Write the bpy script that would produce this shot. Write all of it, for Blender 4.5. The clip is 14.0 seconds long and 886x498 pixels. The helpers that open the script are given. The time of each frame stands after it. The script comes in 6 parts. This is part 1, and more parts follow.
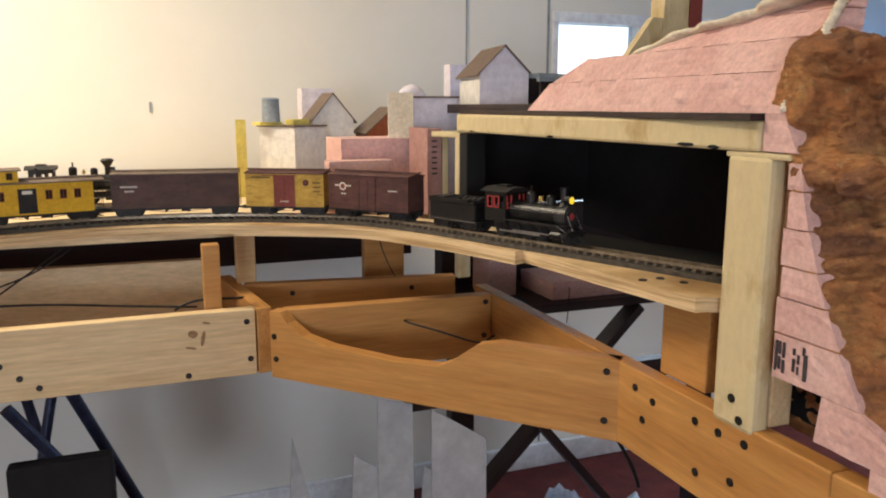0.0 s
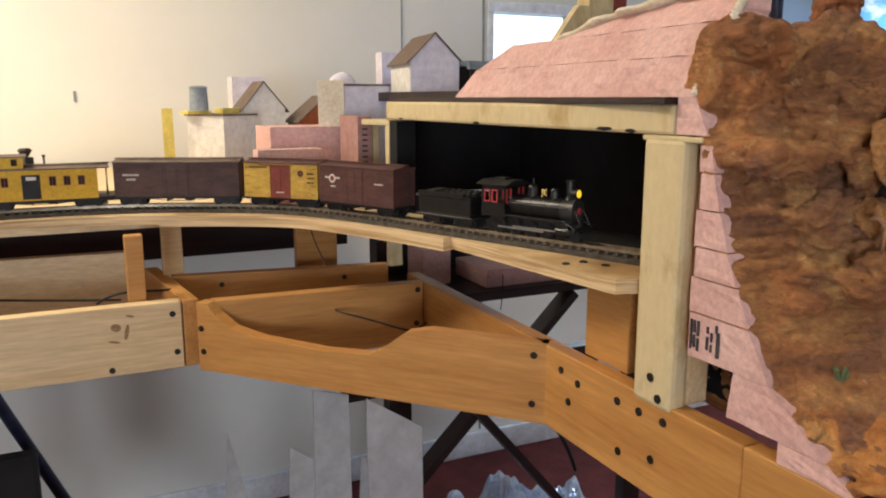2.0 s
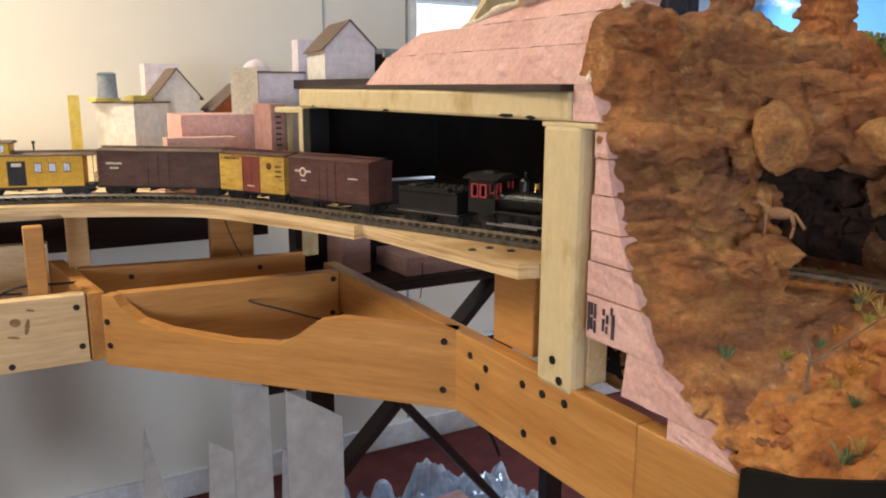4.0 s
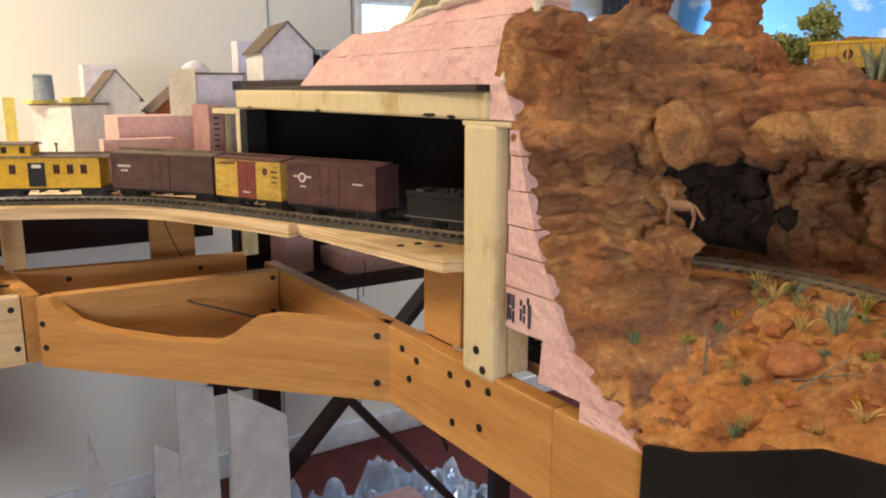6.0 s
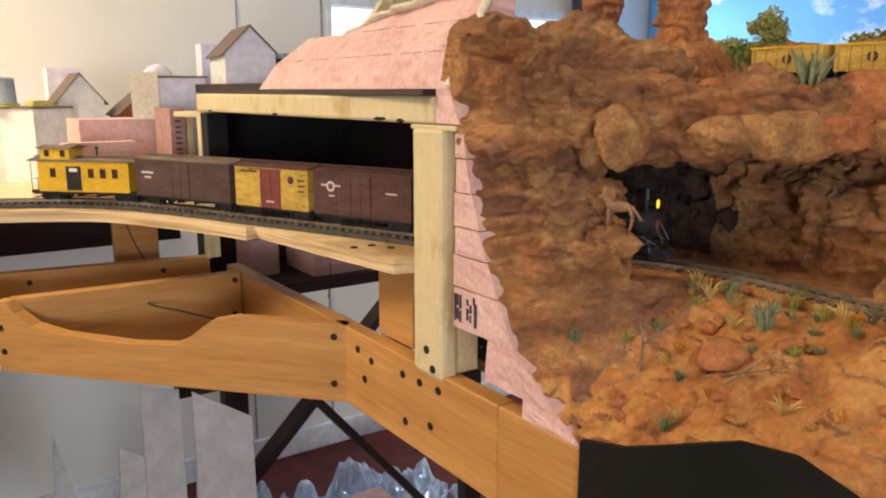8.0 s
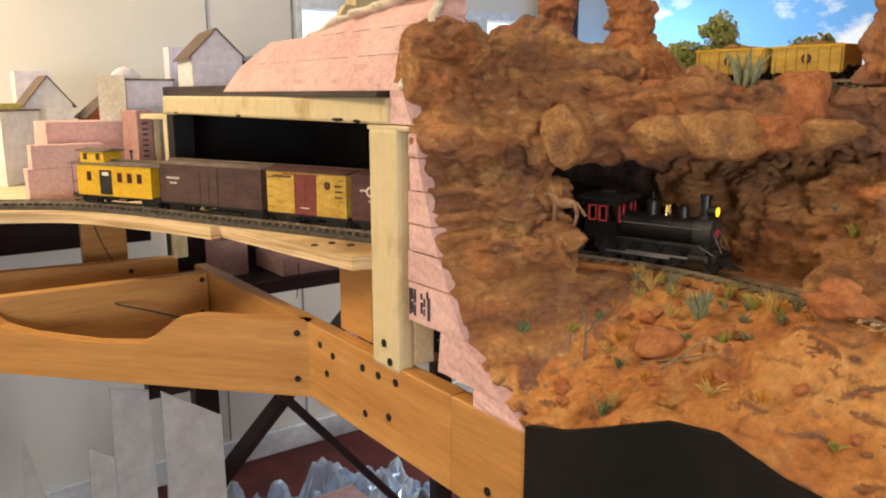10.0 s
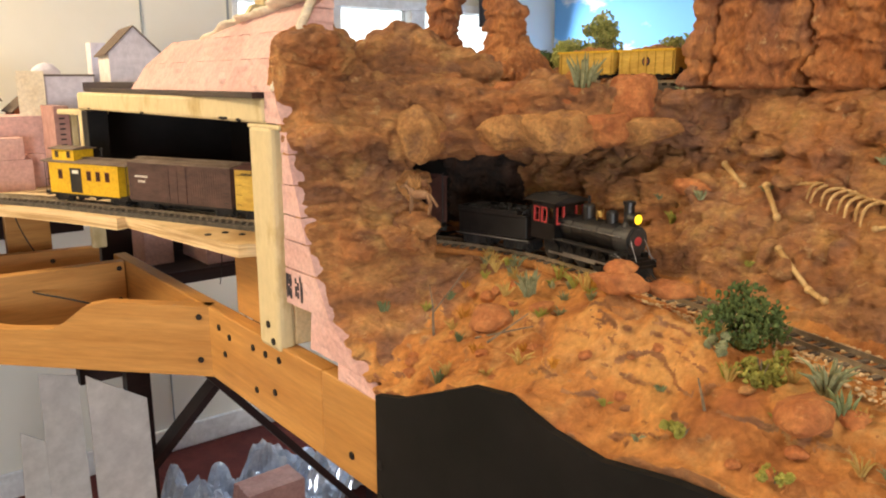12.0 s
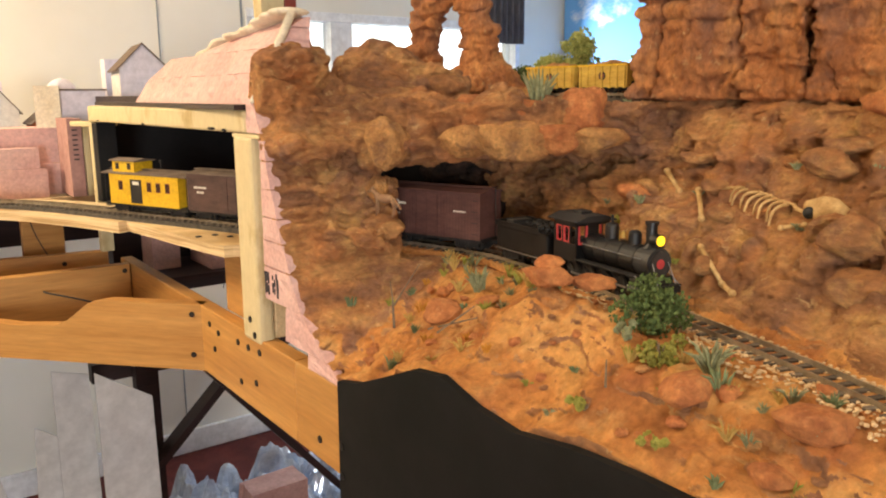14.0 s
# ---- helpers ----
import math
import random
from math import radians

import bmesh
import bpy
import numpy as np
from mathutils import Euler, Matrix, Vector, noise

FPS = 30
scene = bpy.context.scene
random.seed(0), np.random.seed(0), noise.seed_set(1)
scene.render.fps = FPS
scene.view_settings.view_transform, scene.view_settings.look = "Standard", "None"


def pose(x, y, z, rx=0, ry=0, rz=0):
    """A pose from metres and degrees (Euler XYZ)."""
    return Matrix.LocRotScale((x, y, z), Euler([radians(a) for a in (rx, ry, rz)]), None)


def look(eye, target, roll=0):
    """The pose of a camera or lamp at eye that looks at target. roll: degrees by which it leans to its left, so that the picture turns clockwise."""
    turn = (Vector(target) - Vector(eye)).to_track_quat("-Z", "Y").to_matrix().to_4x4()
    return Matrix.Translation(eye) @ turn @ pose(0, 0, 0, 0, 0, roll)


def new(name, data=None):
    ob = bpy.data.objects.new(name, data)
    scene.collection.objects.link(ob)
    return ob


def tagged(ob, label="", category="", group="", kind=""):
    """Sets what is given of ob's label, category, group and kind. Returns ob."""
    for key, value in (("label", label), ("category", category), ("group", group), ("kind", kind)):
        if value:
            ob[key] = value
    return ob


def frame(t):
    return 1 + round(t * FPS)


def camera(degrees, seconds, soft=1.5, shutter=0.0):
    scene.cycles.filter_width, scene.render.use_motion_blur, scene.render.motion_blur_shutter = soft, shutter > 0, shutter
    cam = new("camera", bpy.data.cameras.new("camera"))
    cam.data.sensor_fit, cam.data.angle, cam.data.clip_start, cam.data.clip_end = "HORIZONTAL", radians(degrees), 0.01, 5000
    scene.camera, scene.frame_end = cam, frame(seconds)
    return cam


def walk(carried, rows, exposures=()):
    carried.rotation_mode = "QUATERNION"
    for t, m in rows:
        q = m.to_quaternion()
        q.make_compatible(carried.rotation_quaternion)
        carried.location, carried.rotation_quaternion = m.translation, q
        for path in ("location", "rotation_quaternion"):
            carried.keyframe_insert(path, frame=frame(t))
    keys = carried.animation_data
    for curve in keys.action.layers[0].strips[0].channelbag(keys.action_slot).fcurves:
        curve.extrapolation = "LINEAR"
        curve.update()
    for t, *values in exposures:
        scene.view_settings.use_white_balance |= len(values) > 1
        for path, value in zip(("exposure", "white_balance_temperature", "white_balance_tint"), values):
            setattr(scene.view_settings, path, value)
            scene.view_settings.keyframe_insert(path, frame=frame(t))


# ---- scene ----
cam = camera(59.1, 14.0, soft=2.0)
METRES, EYE, TILT, LEAN, TURN = 0.35, 1.2, 0.0, 0.0, -21.1
ROWS = [
    (0.0, 0.0, 0.0, 0.0, 0.0, -10.35, -0.01),
    (0.5, 0.0126, 0.0001, -0.0001, -1.03, -10.28, -0.18),
    (1.0, 0.0297, 0.0032, -0.0094, -2.35, -10.71, -0.41),
    (1.5, 0.0387, 0.0006, -0.0118, -3.19, -10.91, -0.13),
    (2.0, 0.0555, 0.0023, -0.0173, -4.08, -10.93, 0.01),
    (2.5, 0.0814, 0.0017, -0.0198, -5.46, -11.15, 0.38),
    (3.0, 0.0965, 0.0021, -0.024, -6.71, -11.29, 0.15),
    (5.5, 0.1893, -0.0646, -0.0273, -11.33, -11.75, -0.19),
    (6.0, 0.2048, -0.0896, -0.0255, -11.96, -11.58, -0.04),
    (6.5, 0.2284, -0.1061, -0.0236, -12.58, -11.59, 0.09),
    (7.0, 0.2432, -0.1193, -0.0197, -12.91, -11.64, 0.11),
    (7.5, 0.2612, -0.1314, -0.0194, -13.21, -11.56, 0.04),
    (10.0, 0.3163, -0.2242, -0.0223, -15.02, -11.26, 0.08),
    (10.5, 0.3447, -0.2767, -0.0174, -16.28, -11.81, 0.34),
    (11.0, 0.398, -0.3326, -0.0076, -16.93, -11.67, 0.41),
    (11.5, 0.4671, -0.3981, 0.0074, -18.15, -12.17, -0.3),
    (12.0, 0.5176, -0.4781, 0.0196, -17.47, -12.32, 0.25),
    (12.5, 0.5475, -0.5467, 0.0148, -16.21, -12.15, 0.53),
    (13.0, 0.5853, -0.5988, 0.0156, -16.0, -11.85, 0.5),
    (13.5, 0.6127, -0.6465, 0.0182, -15.65, -11.39, 0.36),
    (14.0, 0.6355, -0.6876, 0.0143, -15.57, -11.27, 0.31),
]
walk(cam, [(t, pose(0, 0, EYE, TILT, LEAN, TURN) @ pose(METRES * x, METRES * y, METRES * z, 90 + pitch, roll, yaw)) for t, x, y, z, yaw, pitch, roll in ROWS],
     exposures=((0.0, -0.56, 6150, 10), (3.0, -0.45, 6180, 10), (5.5, -0.28, 6350, 10), (7.5, -0.18, 6450, 10), (10.0, -0.13, 6850, 10), (11.0, 0.02, 7100, 10), (14.0, 0.13, 7350, 11)))

# ---- light ----
world = bpy.data.worlds.new("sky")
scene.world = world
world.use_nodes = True
wn = world.node_tree.nodes
sky = wn.new("ShaderNodeTexSky")
sky.sky_type, sky.sun_disc = "NISHITA", False
sky.sun_elevation, sky.sun_rotation = radians(35), radians(200)
world.node_tree.links.new(sky.outputs[0], wn["Background"].inputs[0])
wn["Background"].inputs[1].default_value = 0.12


def area_lamp(name, m, sx, sy, watts, colour):
    data = bpy.data.lights.new(name, "AREA")
    data.shape, data.size, data.size_y, data.energy, data.color = "RECTANGLE", sx, sy, watts, colour
    ob = new(name, data)
    ob.matrix_world = m
    return ob


area_lamp("ceiling_lamp_light", pose(-0.75, 1.30, 2.2), 0.5, 0.5, 45, (1.0, 0.83, 0.60))
area_lamp("ceiling_lamp_light_two", pose(0.2, -0.7, 2.2), 0.9, 0.5, 9, (1.0, 0.86, 0.66))
# Cool light from an assumed, unseen rear window; brightens the wall under the bench.
area_lamp("assumed_rear_daylight", look((-1.3, -2.55, 1.0), (-0.35, 2.0, 0.40)), 1.3, 0.9, 96, (0.84, 0.90, 1.0))
area_lamp("window_daylight", look((1.75, 1.96, 1.25), (1.75, 0.5, 0.9)), 1.2, 0.5, 26, (0.72, 0.85, 1.0))

# ---- materials ----


def material(name, c1, c2, scale=20.0, stretch=(1, 1, 1), rough=0.6, metal=0.0, bump=0.2, fine=6.0, c3=None, lo=0.35, hi=0.65, vary=0.0, spec=0.4, emit=0.0, depth=0.002, var=0.17, detail=5.0, patches=()):
    m = bpy.data.materials.new(name)
    m.use_nodes = True
    t = m.node_tree
    b = t.nodes["Principled BSDF"]

    def node(kind, **values):
        n = t.nodes.new("ShaderNode" + kind)
        for key, v in values.items():
            n.inputs[key].default_value = v
        return n

    def link(a, o, c, i):
        t.links.new(a.outputs[o], c.inputs[i])

    coord, mp = node("TexCoord"), node("Mapping", Scale=stretch)
    link(coord, "Object", mp, "Vector")
    coarse = node("TexNoise", Scale=scale, Detail=detail, Roughness=0.6)
    small = node("TexNoise", Scale=scale * fine, Detail=detail, Roughness=0.68)
    link(mp, 0, coarse, "Vector")
    link(mp, 0, small, "Vector")
    ramp = node("ValToRGB")
    ramp.color_ramp.elements[0].position, ramp.color_ramp.elements[1].position = lo, hi
    ramp.color_ramp.elements[0].color, ramp.color_ramp.elements[1].color = (*c1, 1), (*c2, 1)
    if c3:
        e = ramp.color_ramp.elements.new((lo + hi) / 2)
        e.color = (*c3, 1)
    link(coarse, "Fac", ramp, "Fac")
    hsv = node("HueSaturation")
    paint = ramp
    for colour, size, low, high, amount in patches:
        spot, lim, mix = node("TexNoise", Scale=size, Detail=8.0, Roughness=0.65), node("MapRange"), t.nodes.new("ShaderNodeMix")
        shift = node("Mapping", Location=(size * 0.37, size * 0.11, size * 0.23))
        mix.data_type = "RGBA"
        link(coord, "Object", shift, "Vector")
        link(shift, 0, spot, "Vector")
        lim.inputs[1].default_value, lim.inputs[2].default_value, lim.inputs[4].default_value = low, high, amount
        link(spot, "Fac", lim, 0)
        link(lim, 0, mix, 0)
        t.links.new(paint.outputs["Color"] if paint is ramp else paint.outputs[2], mix.inputs[6])
        mix.inputs[7].default_value = (*colour, 1)
        paint = mix
    t.links.new(paint.outputs["Color"] if paint is ramp else paint.outputs[2], hsv.inputs["Color"])
    rng = node("MapRange")
    rng.inputs[1].default_value, rng.inputs[2].default_value = 0.3, 0.7
    rng.inputs[3].default_value, rng.inputs[4].default_value = 1 - var, 1 + var
    link(small, "Fac", rng, 0)
    if vary:
        info, add = node("ObjectInfo"), node("MapRange")
        add.inputs[3].default_value, add.inputs[4].default_value = 1 - vary, 1 + vary
        link(info, "Random", add, 0)
        mul = t.nodes.new("ShaderNodeMath")
        mul.operation = "MULTIPLY"
        link(rng, 0, mul, 0)
        link(add, 0, mul, 1)
        link(mul, 0, hsv, "Value")
    else:
        link(rng, 0, hsv, "Value")
    link(hsv, "Color", b, "Base Color")
    b.inputs["Roughness"].default_value, b.inputs["Metallic"].default_value = rough, metal
    b.inputs["Specular IOR Level"].default_value = spec
    if emit:
        link(hsv, "Color", b, "Emission Color")
        b.inputs["Emission Strength"].default_value = emit
    if bump:
        bp = node("Bump", Strength=bump, Distance=depth)
        mixh = t.nodes.new("ShaderNodeMath")
        mixh.operation = "MULTIPLY_ADD"
        mixh.inputs[1].default_value = 0.5 if var < 0.2 else 1.0
        link(small, "Fac", mixh, 0)
        link(coarse, "Fac", mixh, 2)
        link(mixh, 0, bp, "Height")
        link(bp, 0, b, "Normal")
    return m


WOOD = (3, 40, 40)
M_WALL = material("painted_wall", (0.80, 0.78, 0.70), (0.84, 0.82, 0.75), 1.5, rough=0.8, bump=0.01, fine=4, var=0.012)
M_CEIL = material("ceiling_paint", (0.78, 0.76, 0.70), (0.82, 0.80, 0.75), 3, rough=0.9, bump=0.1, fine=30)
M_WHITE = material("white_trim_paint", (0.80, 0.82, 0.84), (0.84, 0.86, 0.88), 6, rough=0.45, bump=0.04)
M_CARPET = material("dark_red_carpet", (0.09, 0.018, 0.016), (0.15, 0.03, 0.025), 14, rough=0.95, bump=0.6, fine=40, depth=0.006)
M_PINE = material("varnished_pine", (0.42, 0.192, 0.049), (0.54, 0.275, 0.08), 1.0, WOOD, rough=0.5, bump=0.06, vary=0.06, depth=0.001)
M_PALE = material("raw_pale_pine", (0.60, 0.42, 0.21), (0.72, 0.55, 0.31), 1.0, WOOD, rough=0.65, bump=0.08, vary=0.05, depth=0.001)
M_CREAM = material("weathered_cream_wood", (0.44, 0.31, 0.13), (0.62, 0.51, 0.29), 26, (1, 1, 0.5), rough=0.75, bump=0.12, fine=5, lo=0.30, hi=0.46, depth=0.001, var=0.08)
M_PLY = material("plywood_edge", (0.42, 0.26, 0.11), (0.72, 0.53, 0.29), 1.0, (6, 6, 230), rough=0.7, bump=0.2, fine=3, lo=0.38, hi=0.56, depth=0.001)
M_DECK = material("plywood_deck", (0.66, 0.50, 0.28), (0.76, 0.60, 0.36), 2, (4, 20, 20), rough=0.65, bump=0.08)
M_BLACK = material("flat_black_paint", (0.005, 0.005, 0.005), (0.012, 0.011, 0.011), 12, rough=0.85, bump=0.1)
M_FASCIA = material("black_fascia_board", (0.005, 0.005, 0.004), (0.010, 0.009, 0.008), 9, rough=0.75, bump=0.15, spec=0.2)
M_DARKWOOD = material("dark_stained_wood", (0.016, 0.008, 0.008), (0.034, 0.016, 0.014), 1.2, WOOD, rough=0.5, bump=0.06)
M_FOAM = material("pink_foam", (0.60, 0.36, 0.32), (0.70, 0.46, 0.41), 16, rough=0.85, bump=0.25, fine=12, vary=0.05)
M_FOAMB = material("brown_pink_foam_face", (0.36, 0.19, 0.17), (0.44, 0.25, 0.22), 16, rough=0.85, bump=0.2)
M_INK = material("black_stamp_ink", (0.03, 0.025, 0.03), (0.06, 0.05, 0.05), 60, rough=0.8, bump=0)
M_PLASTER = material("cream_plaster", (0.72, 0.62, 0.44), (0.82, 0.74, 0.58), 30, rough=0.9, bump=0.6, depth=0.004)
STAINS = (((0.28, 0.145, 0.10), 13, 0.48, 0.64, 0.7), ((0.70, 0.42, 0.15), 24, 0.54, 0.68, 0.7), ((0.56, 0.20, 0.06), 9, 0.50, 0.64, 0.65), ((0.20, 0.085, 0.045), 60, 0.61, 0.71, 0.5), ((0.78, 0.52, 0.24), 85, 0.60, 0.70, 0.6))
M_ROCK = material("red_sandstone", (0.31, 0.138, 0.062), (0.66, 0.35, 0.13), 20, (1, 1, 1.9), rough=0.9, bump=1.0, fine=6, c3=(0.48, 0.212, 0.078), lo=0.36, hi=0.66, depth=0.010, var=0.30, detail=10.0, patches=STAINS)
M_SAND = material("orange_sand", (0.40, 0.145, 0.042), (0.67, 0.335, 0.105), 17, rough=0.95, bump=0.9, fine=9, c3=(0.56, 0.230, 0.064), lo=0.36, hi=0.65, depth=0.007, var=0.27, detail=10.0,
                  patches=(((0.66, 0.40, 0.16), 22, 0.54, 0.68, 0.6), ((0.36, 0.11, 0.045), 16, 0.56, 0.70, 0.6), ((0.24, 0.10, 0.05), 70, 0.64, 0.74, 0.4)))
M_MESA = material("mesa_sandstone", (0.32, 0.115, 0.045), (0.68, 0.31, 0.105), 15, (1.6, 1.6, 1), rough=0.9, bump=0.9, fine=8, c3=(0.52, 0.20, 0.068), lo=0.34, hi=0.68, depth=0.010, var=0.28, detail=10.0, patches=STAINS[:1] + STAINS[2:])
M_TANR = material("tan_ochre_rock", (0.45, 0.205, 0.072), (0.74, 0.39, 0.14), 45, rough=0.9, bump=1.0, vary=0.1, var=0.3, detail=10.0, depth=0.006, patches=(((0.28, 0.15, 0.09), 40, 0.56, 0.68, 0.6), ((0.58, 0.22, 0.07), 30, 0.55, 0.68, 0.6)))
# Near-black brown for the cave's depths: shade put into the colour.
M_CAVE_SHADE = material("cave_shade_dark", (0.016, 0.010, 0.008), (0.075, 0.036, 0.022), 40, rough=0.9, bump=0.6, depth=0.006, var=0.3)
M_RAIL = material("weathered_rail", (0.26, 0.21, 0.14), (0.44, 0.36, 0.26), 60, rough=0.4, metal=0.7, bump=0.05)
M_TIE = material("dark_tie", (0.06, 0.046, 0.034), (0.14, 0.105, 0.072), 60, rough=0.85, bump=0.3, vary=0.3)
M_CORK = material("dark_roadbed", (0.05, 0.042, 0.034), (0.10, 0.085, 0.065), 120, rough=0.95, bump=0.6)
M_SCREW = material("dark_screw", (0.02, 0.018, 0.016), (0.05, 0.045, 0.04), 90, rough=0.45, metal=0.6, bump=0)
M_YEL = material("caboose_yellow", (0.62, 0.36, 0.015), (0.72, 0.44, 0.025), 40, rough=0.55, bump=0.1)
M_YELW = material("boxcar_yellow_ochre", (0.42, 0.25, 0.04), (0.60, 0.39, 0.07), 30, (1, 1, 3), rough=0.65, bump=0.15)
M_BOXR = material("boxcar_red_brown", (0.068, 0.028, 0.024), (0.104, 0.044, 0.036), 30, (1, 1, 3), rough=0.65, bump=0.15)
M_BOXB = material("boxcar_mineral_brown", (0.060, 0.032, 0.026), (0.095, 0.050, 0.040), 30, (1, 1, 3), rough=0.65, bump=0.15)
M_DOORR = material("boxcar_door_red", (0.16, 0.035, 0.025), (0.22, 0.05, 0.035), 40, rough=0.65, bump=0.15)
M_ROOF = material("car_roof_grey_brown", (0.11, 0.075, 0.055), (0.19, 0.14, 0.105), 40, rough=0.75, bump=0.2)
M_UNDER = material("black_underframe", (0.008, 0.007, 0.007), (0.021, 0.019, 0.017), 60, rough=0.6, bump=0.1)
M_LOCO = material("locomotive_black", (0.005, 0.005, 0.005), (0.012, 0.011, 0.011), 50, rough=0.36, bump=0.05)
M_GREY = material("graphite_boiler", (0.030, 0.029, 0.028), (0.06, 0.058, 0.055), 60, rough=0.4, metal=0.3, bump=0.05)
M_STEEL = material("bright_steel", (0.30, 0.30, 0.30), (0.42, 0.42, 0.42), 60, rough=0.4, metal=0.9, bump=0)
M_BRASS = material("brass", (0.5, 0.34, 0.10), (0.65, 0.46, 0.16), 60, rough=0.3, metal=0.9, bump=0)
M_CABR = material("cab_window_red", (0.38, 0.035, 0.035), (0.50, 0.06, 0.06), 60, rough=0.5, bump=0)
M_LENS = material("lit_headlight_lens", (1.0, 0.60, 0.02), (1.0, 0.74, 0.06), 300, rough=0.3, bump=0, emit=1.3)
M_LETTER = material("pale_lettering", (0.62, 0.58, 0.50), (0.74, 0.70, 0.60), 90, rough=0.7, bump=0)
M_GLASSD = material("dark_window_glass", (0.02, 0.014, 0.012), (0.05, 0.03, 0.02), 60, rough=0.12, bump=0)
M_CARD = material("white_card", (0.70, 0.67, 0.62), (0.76, 0.74, 0.70), 12, rough=0.75, bump=0.05)
M_LILAC = material("lilac_white_card", (0.70, 0.65, 0.71), (0.76, 0.71, 0.77), 12, rough=0.75, bump=0.05)
M_YCARD = material("yellow_card", (0.74, 0.60, 0.12), (0.80, 0.68, 0.20), 14, rough=0.7, bump=0.05)
M_SHING = material("brown_shingle", (0.12, 0.085, 0.065), (0.21, 0.155, 0.12), 60, (1, 8, 1), rough=0.85, bump=0.4)
M_REDW = material("orange_red_siding", (0.32, 0.08, 0.025), (0.42, 0.12, 0.04), 40, (6, 1, 1), rough=0.75, bump=0.2)
M_GREYM = material("grey_blue_card", (0.22, 0.26, 0.29), (0.32, 0.36, 0.38), 30, rough=0.7, bump=0.1)
M_ALU = material("dull_grey_sheet", (0.48, 0.47, 0.45), (0.60, 0.59, 0.57), 5, rough=0.5, metal=0.0, bump=0.04)

# ---- helpers for shapes ----


def link_mesh(name, bm, mat, smooth=False):
    me = bpy.data.meshes.new(name)
    bm.normal_update()
    bm.to_mesh(me)
    bm.free()
    me.materials.append(mat)
    if smooth:
        me.polygons.foreach_set("use_smooth", [True] * len(me.polygons))
    return me


def part(name, bm, mat, parent=None, label="", m=None, smooth=False):
    ob = new(name, link_mesh(name, bm, mat, smooth))
    if parent is not None:
        ob.parent = parent
    if m is not None:
        ob.matrix_basis = m
    if label:
        ob["label"] = label
    return ob


def thing(name, label, category, m=None, group="", kind=""):
    ob = new(name)
    ob.empty_display_size = 0.02
    if m is not None:
        ob.matrix_basis = m
    return tagged(ob, label, category, group, kind)


def box(bm, x0, x1, y0, y1, z0, z1, bevel=0.0, seg=2):
    made = bmesh.ops.create_cube(bm, size=1.0)["verts"]
    for v in made:
        v.co = ((x0 + x1) / 2 + v.co.x * (x1 - x0), (y0 + y1) / 2 + v.co.y * (y1 - y0), (z0 + z1) / 2 + v.co.z * (z1 - z0))
    if bevel:
        edges = list({e for v in made for e in v.link_edges})
        bmesh.ops.bevel(bm, geom=edges, offset=bevel, segments=seg, affect="EDGES", profile=0.5)
    return bm


def boxed(*a, **k):
    return box(bmesh.new(), *a, **k)


def rod(bm, p, q, r, n=10, r2=None):
    p, q = Vector(p), Vector(q)
    d = q - p
    m = Matrix.Translation((p + q) / 2) @ d.to_track_quat("Z", "Y").to_matrix().to_4x4()
    bmesh.ops.create_cone(bm, cap_ends=True, segments=n, radius1=r, radius2=r if r2 is None else r2, depth=d.length, matrix=m)
    return bm


def ball(bm, c, r, sx=1, sy=1, sz=1, sub=2):
    bmesh.ops.create_icosphere(bm, subdivisions=sub, radius=r, matrix=Matrix.Translation(c) @ Matrix.Diagonal((sx, sy, sz, 1)))
    return bm


def prism(bm, pts, d0, d1, axis="y"):
    """A polygon in the xz plane (or yz for axis x, xy for axis z) drawn out along an axis."""
    def at(p, d):
        return (p[0], d, p[1]) if axis == "y" else (d, p[0], p[1]) if axis == "x" else (p[0], p[1], d)
    a = [bm.verts.new(at(p, d0)) for p in pts]
    b = [bm.verts.new(at(p, d1)) for p in pts]
    n = len(pts)
    faces = [bm.faces.new(a), bm.faces.new(b[::-1])]
    for i in range(n):
        faces.append(bm.faces.new((a[i], b[i], b[(i + 1) % n], a[(i + 1) % n])))
    bmesh.ops.recalc_face_normals(bm, faces=faces)
    return bm


def board_pose(p, q, z):
    """The pose of a board whose local x runs from plan point p to q, its y to the left."""
    return pose(p[0], p[1], z, 0, 0, math.degrees(math.atan2(q[1] - p[1], q[0] - p[0])))


def board(name, label, p, q, z0, z1, thick, mat, category="board", bevel=0.0015, screws=(), kind=""):
    """A straight board; thick > 0 lies to the left of the way from p to q. screws: (along, height) on the right-hand face."""
    length = math.dist(p, q)
    ob = part(name, boxed(0, length, min(0, thick), max(0, thick), 0, z1 - z0, bevel), mat, None, "", board_pose(p, q, z0))
    tagged(ob, label, category, kind=kind)
    for a, h in screws:
        add_screw(ob, a, min(0, thick), h)
    return ob


SCREW_ME = link_mesh("screw_head", rod(rod(bmesh.new(), (0, 0.001, 0), (0, -0.0012, 0), 0.0038, 14), (0, 0, 0), (0, -0.0018, 0), 0.0016, 6), M_SCREW)


def add_screw(ob, x, y, z):
    s = new("screw", SCREW_ME)
    s.parent = ob
    s.matrix_basis = pose(x, y, z)
    return s


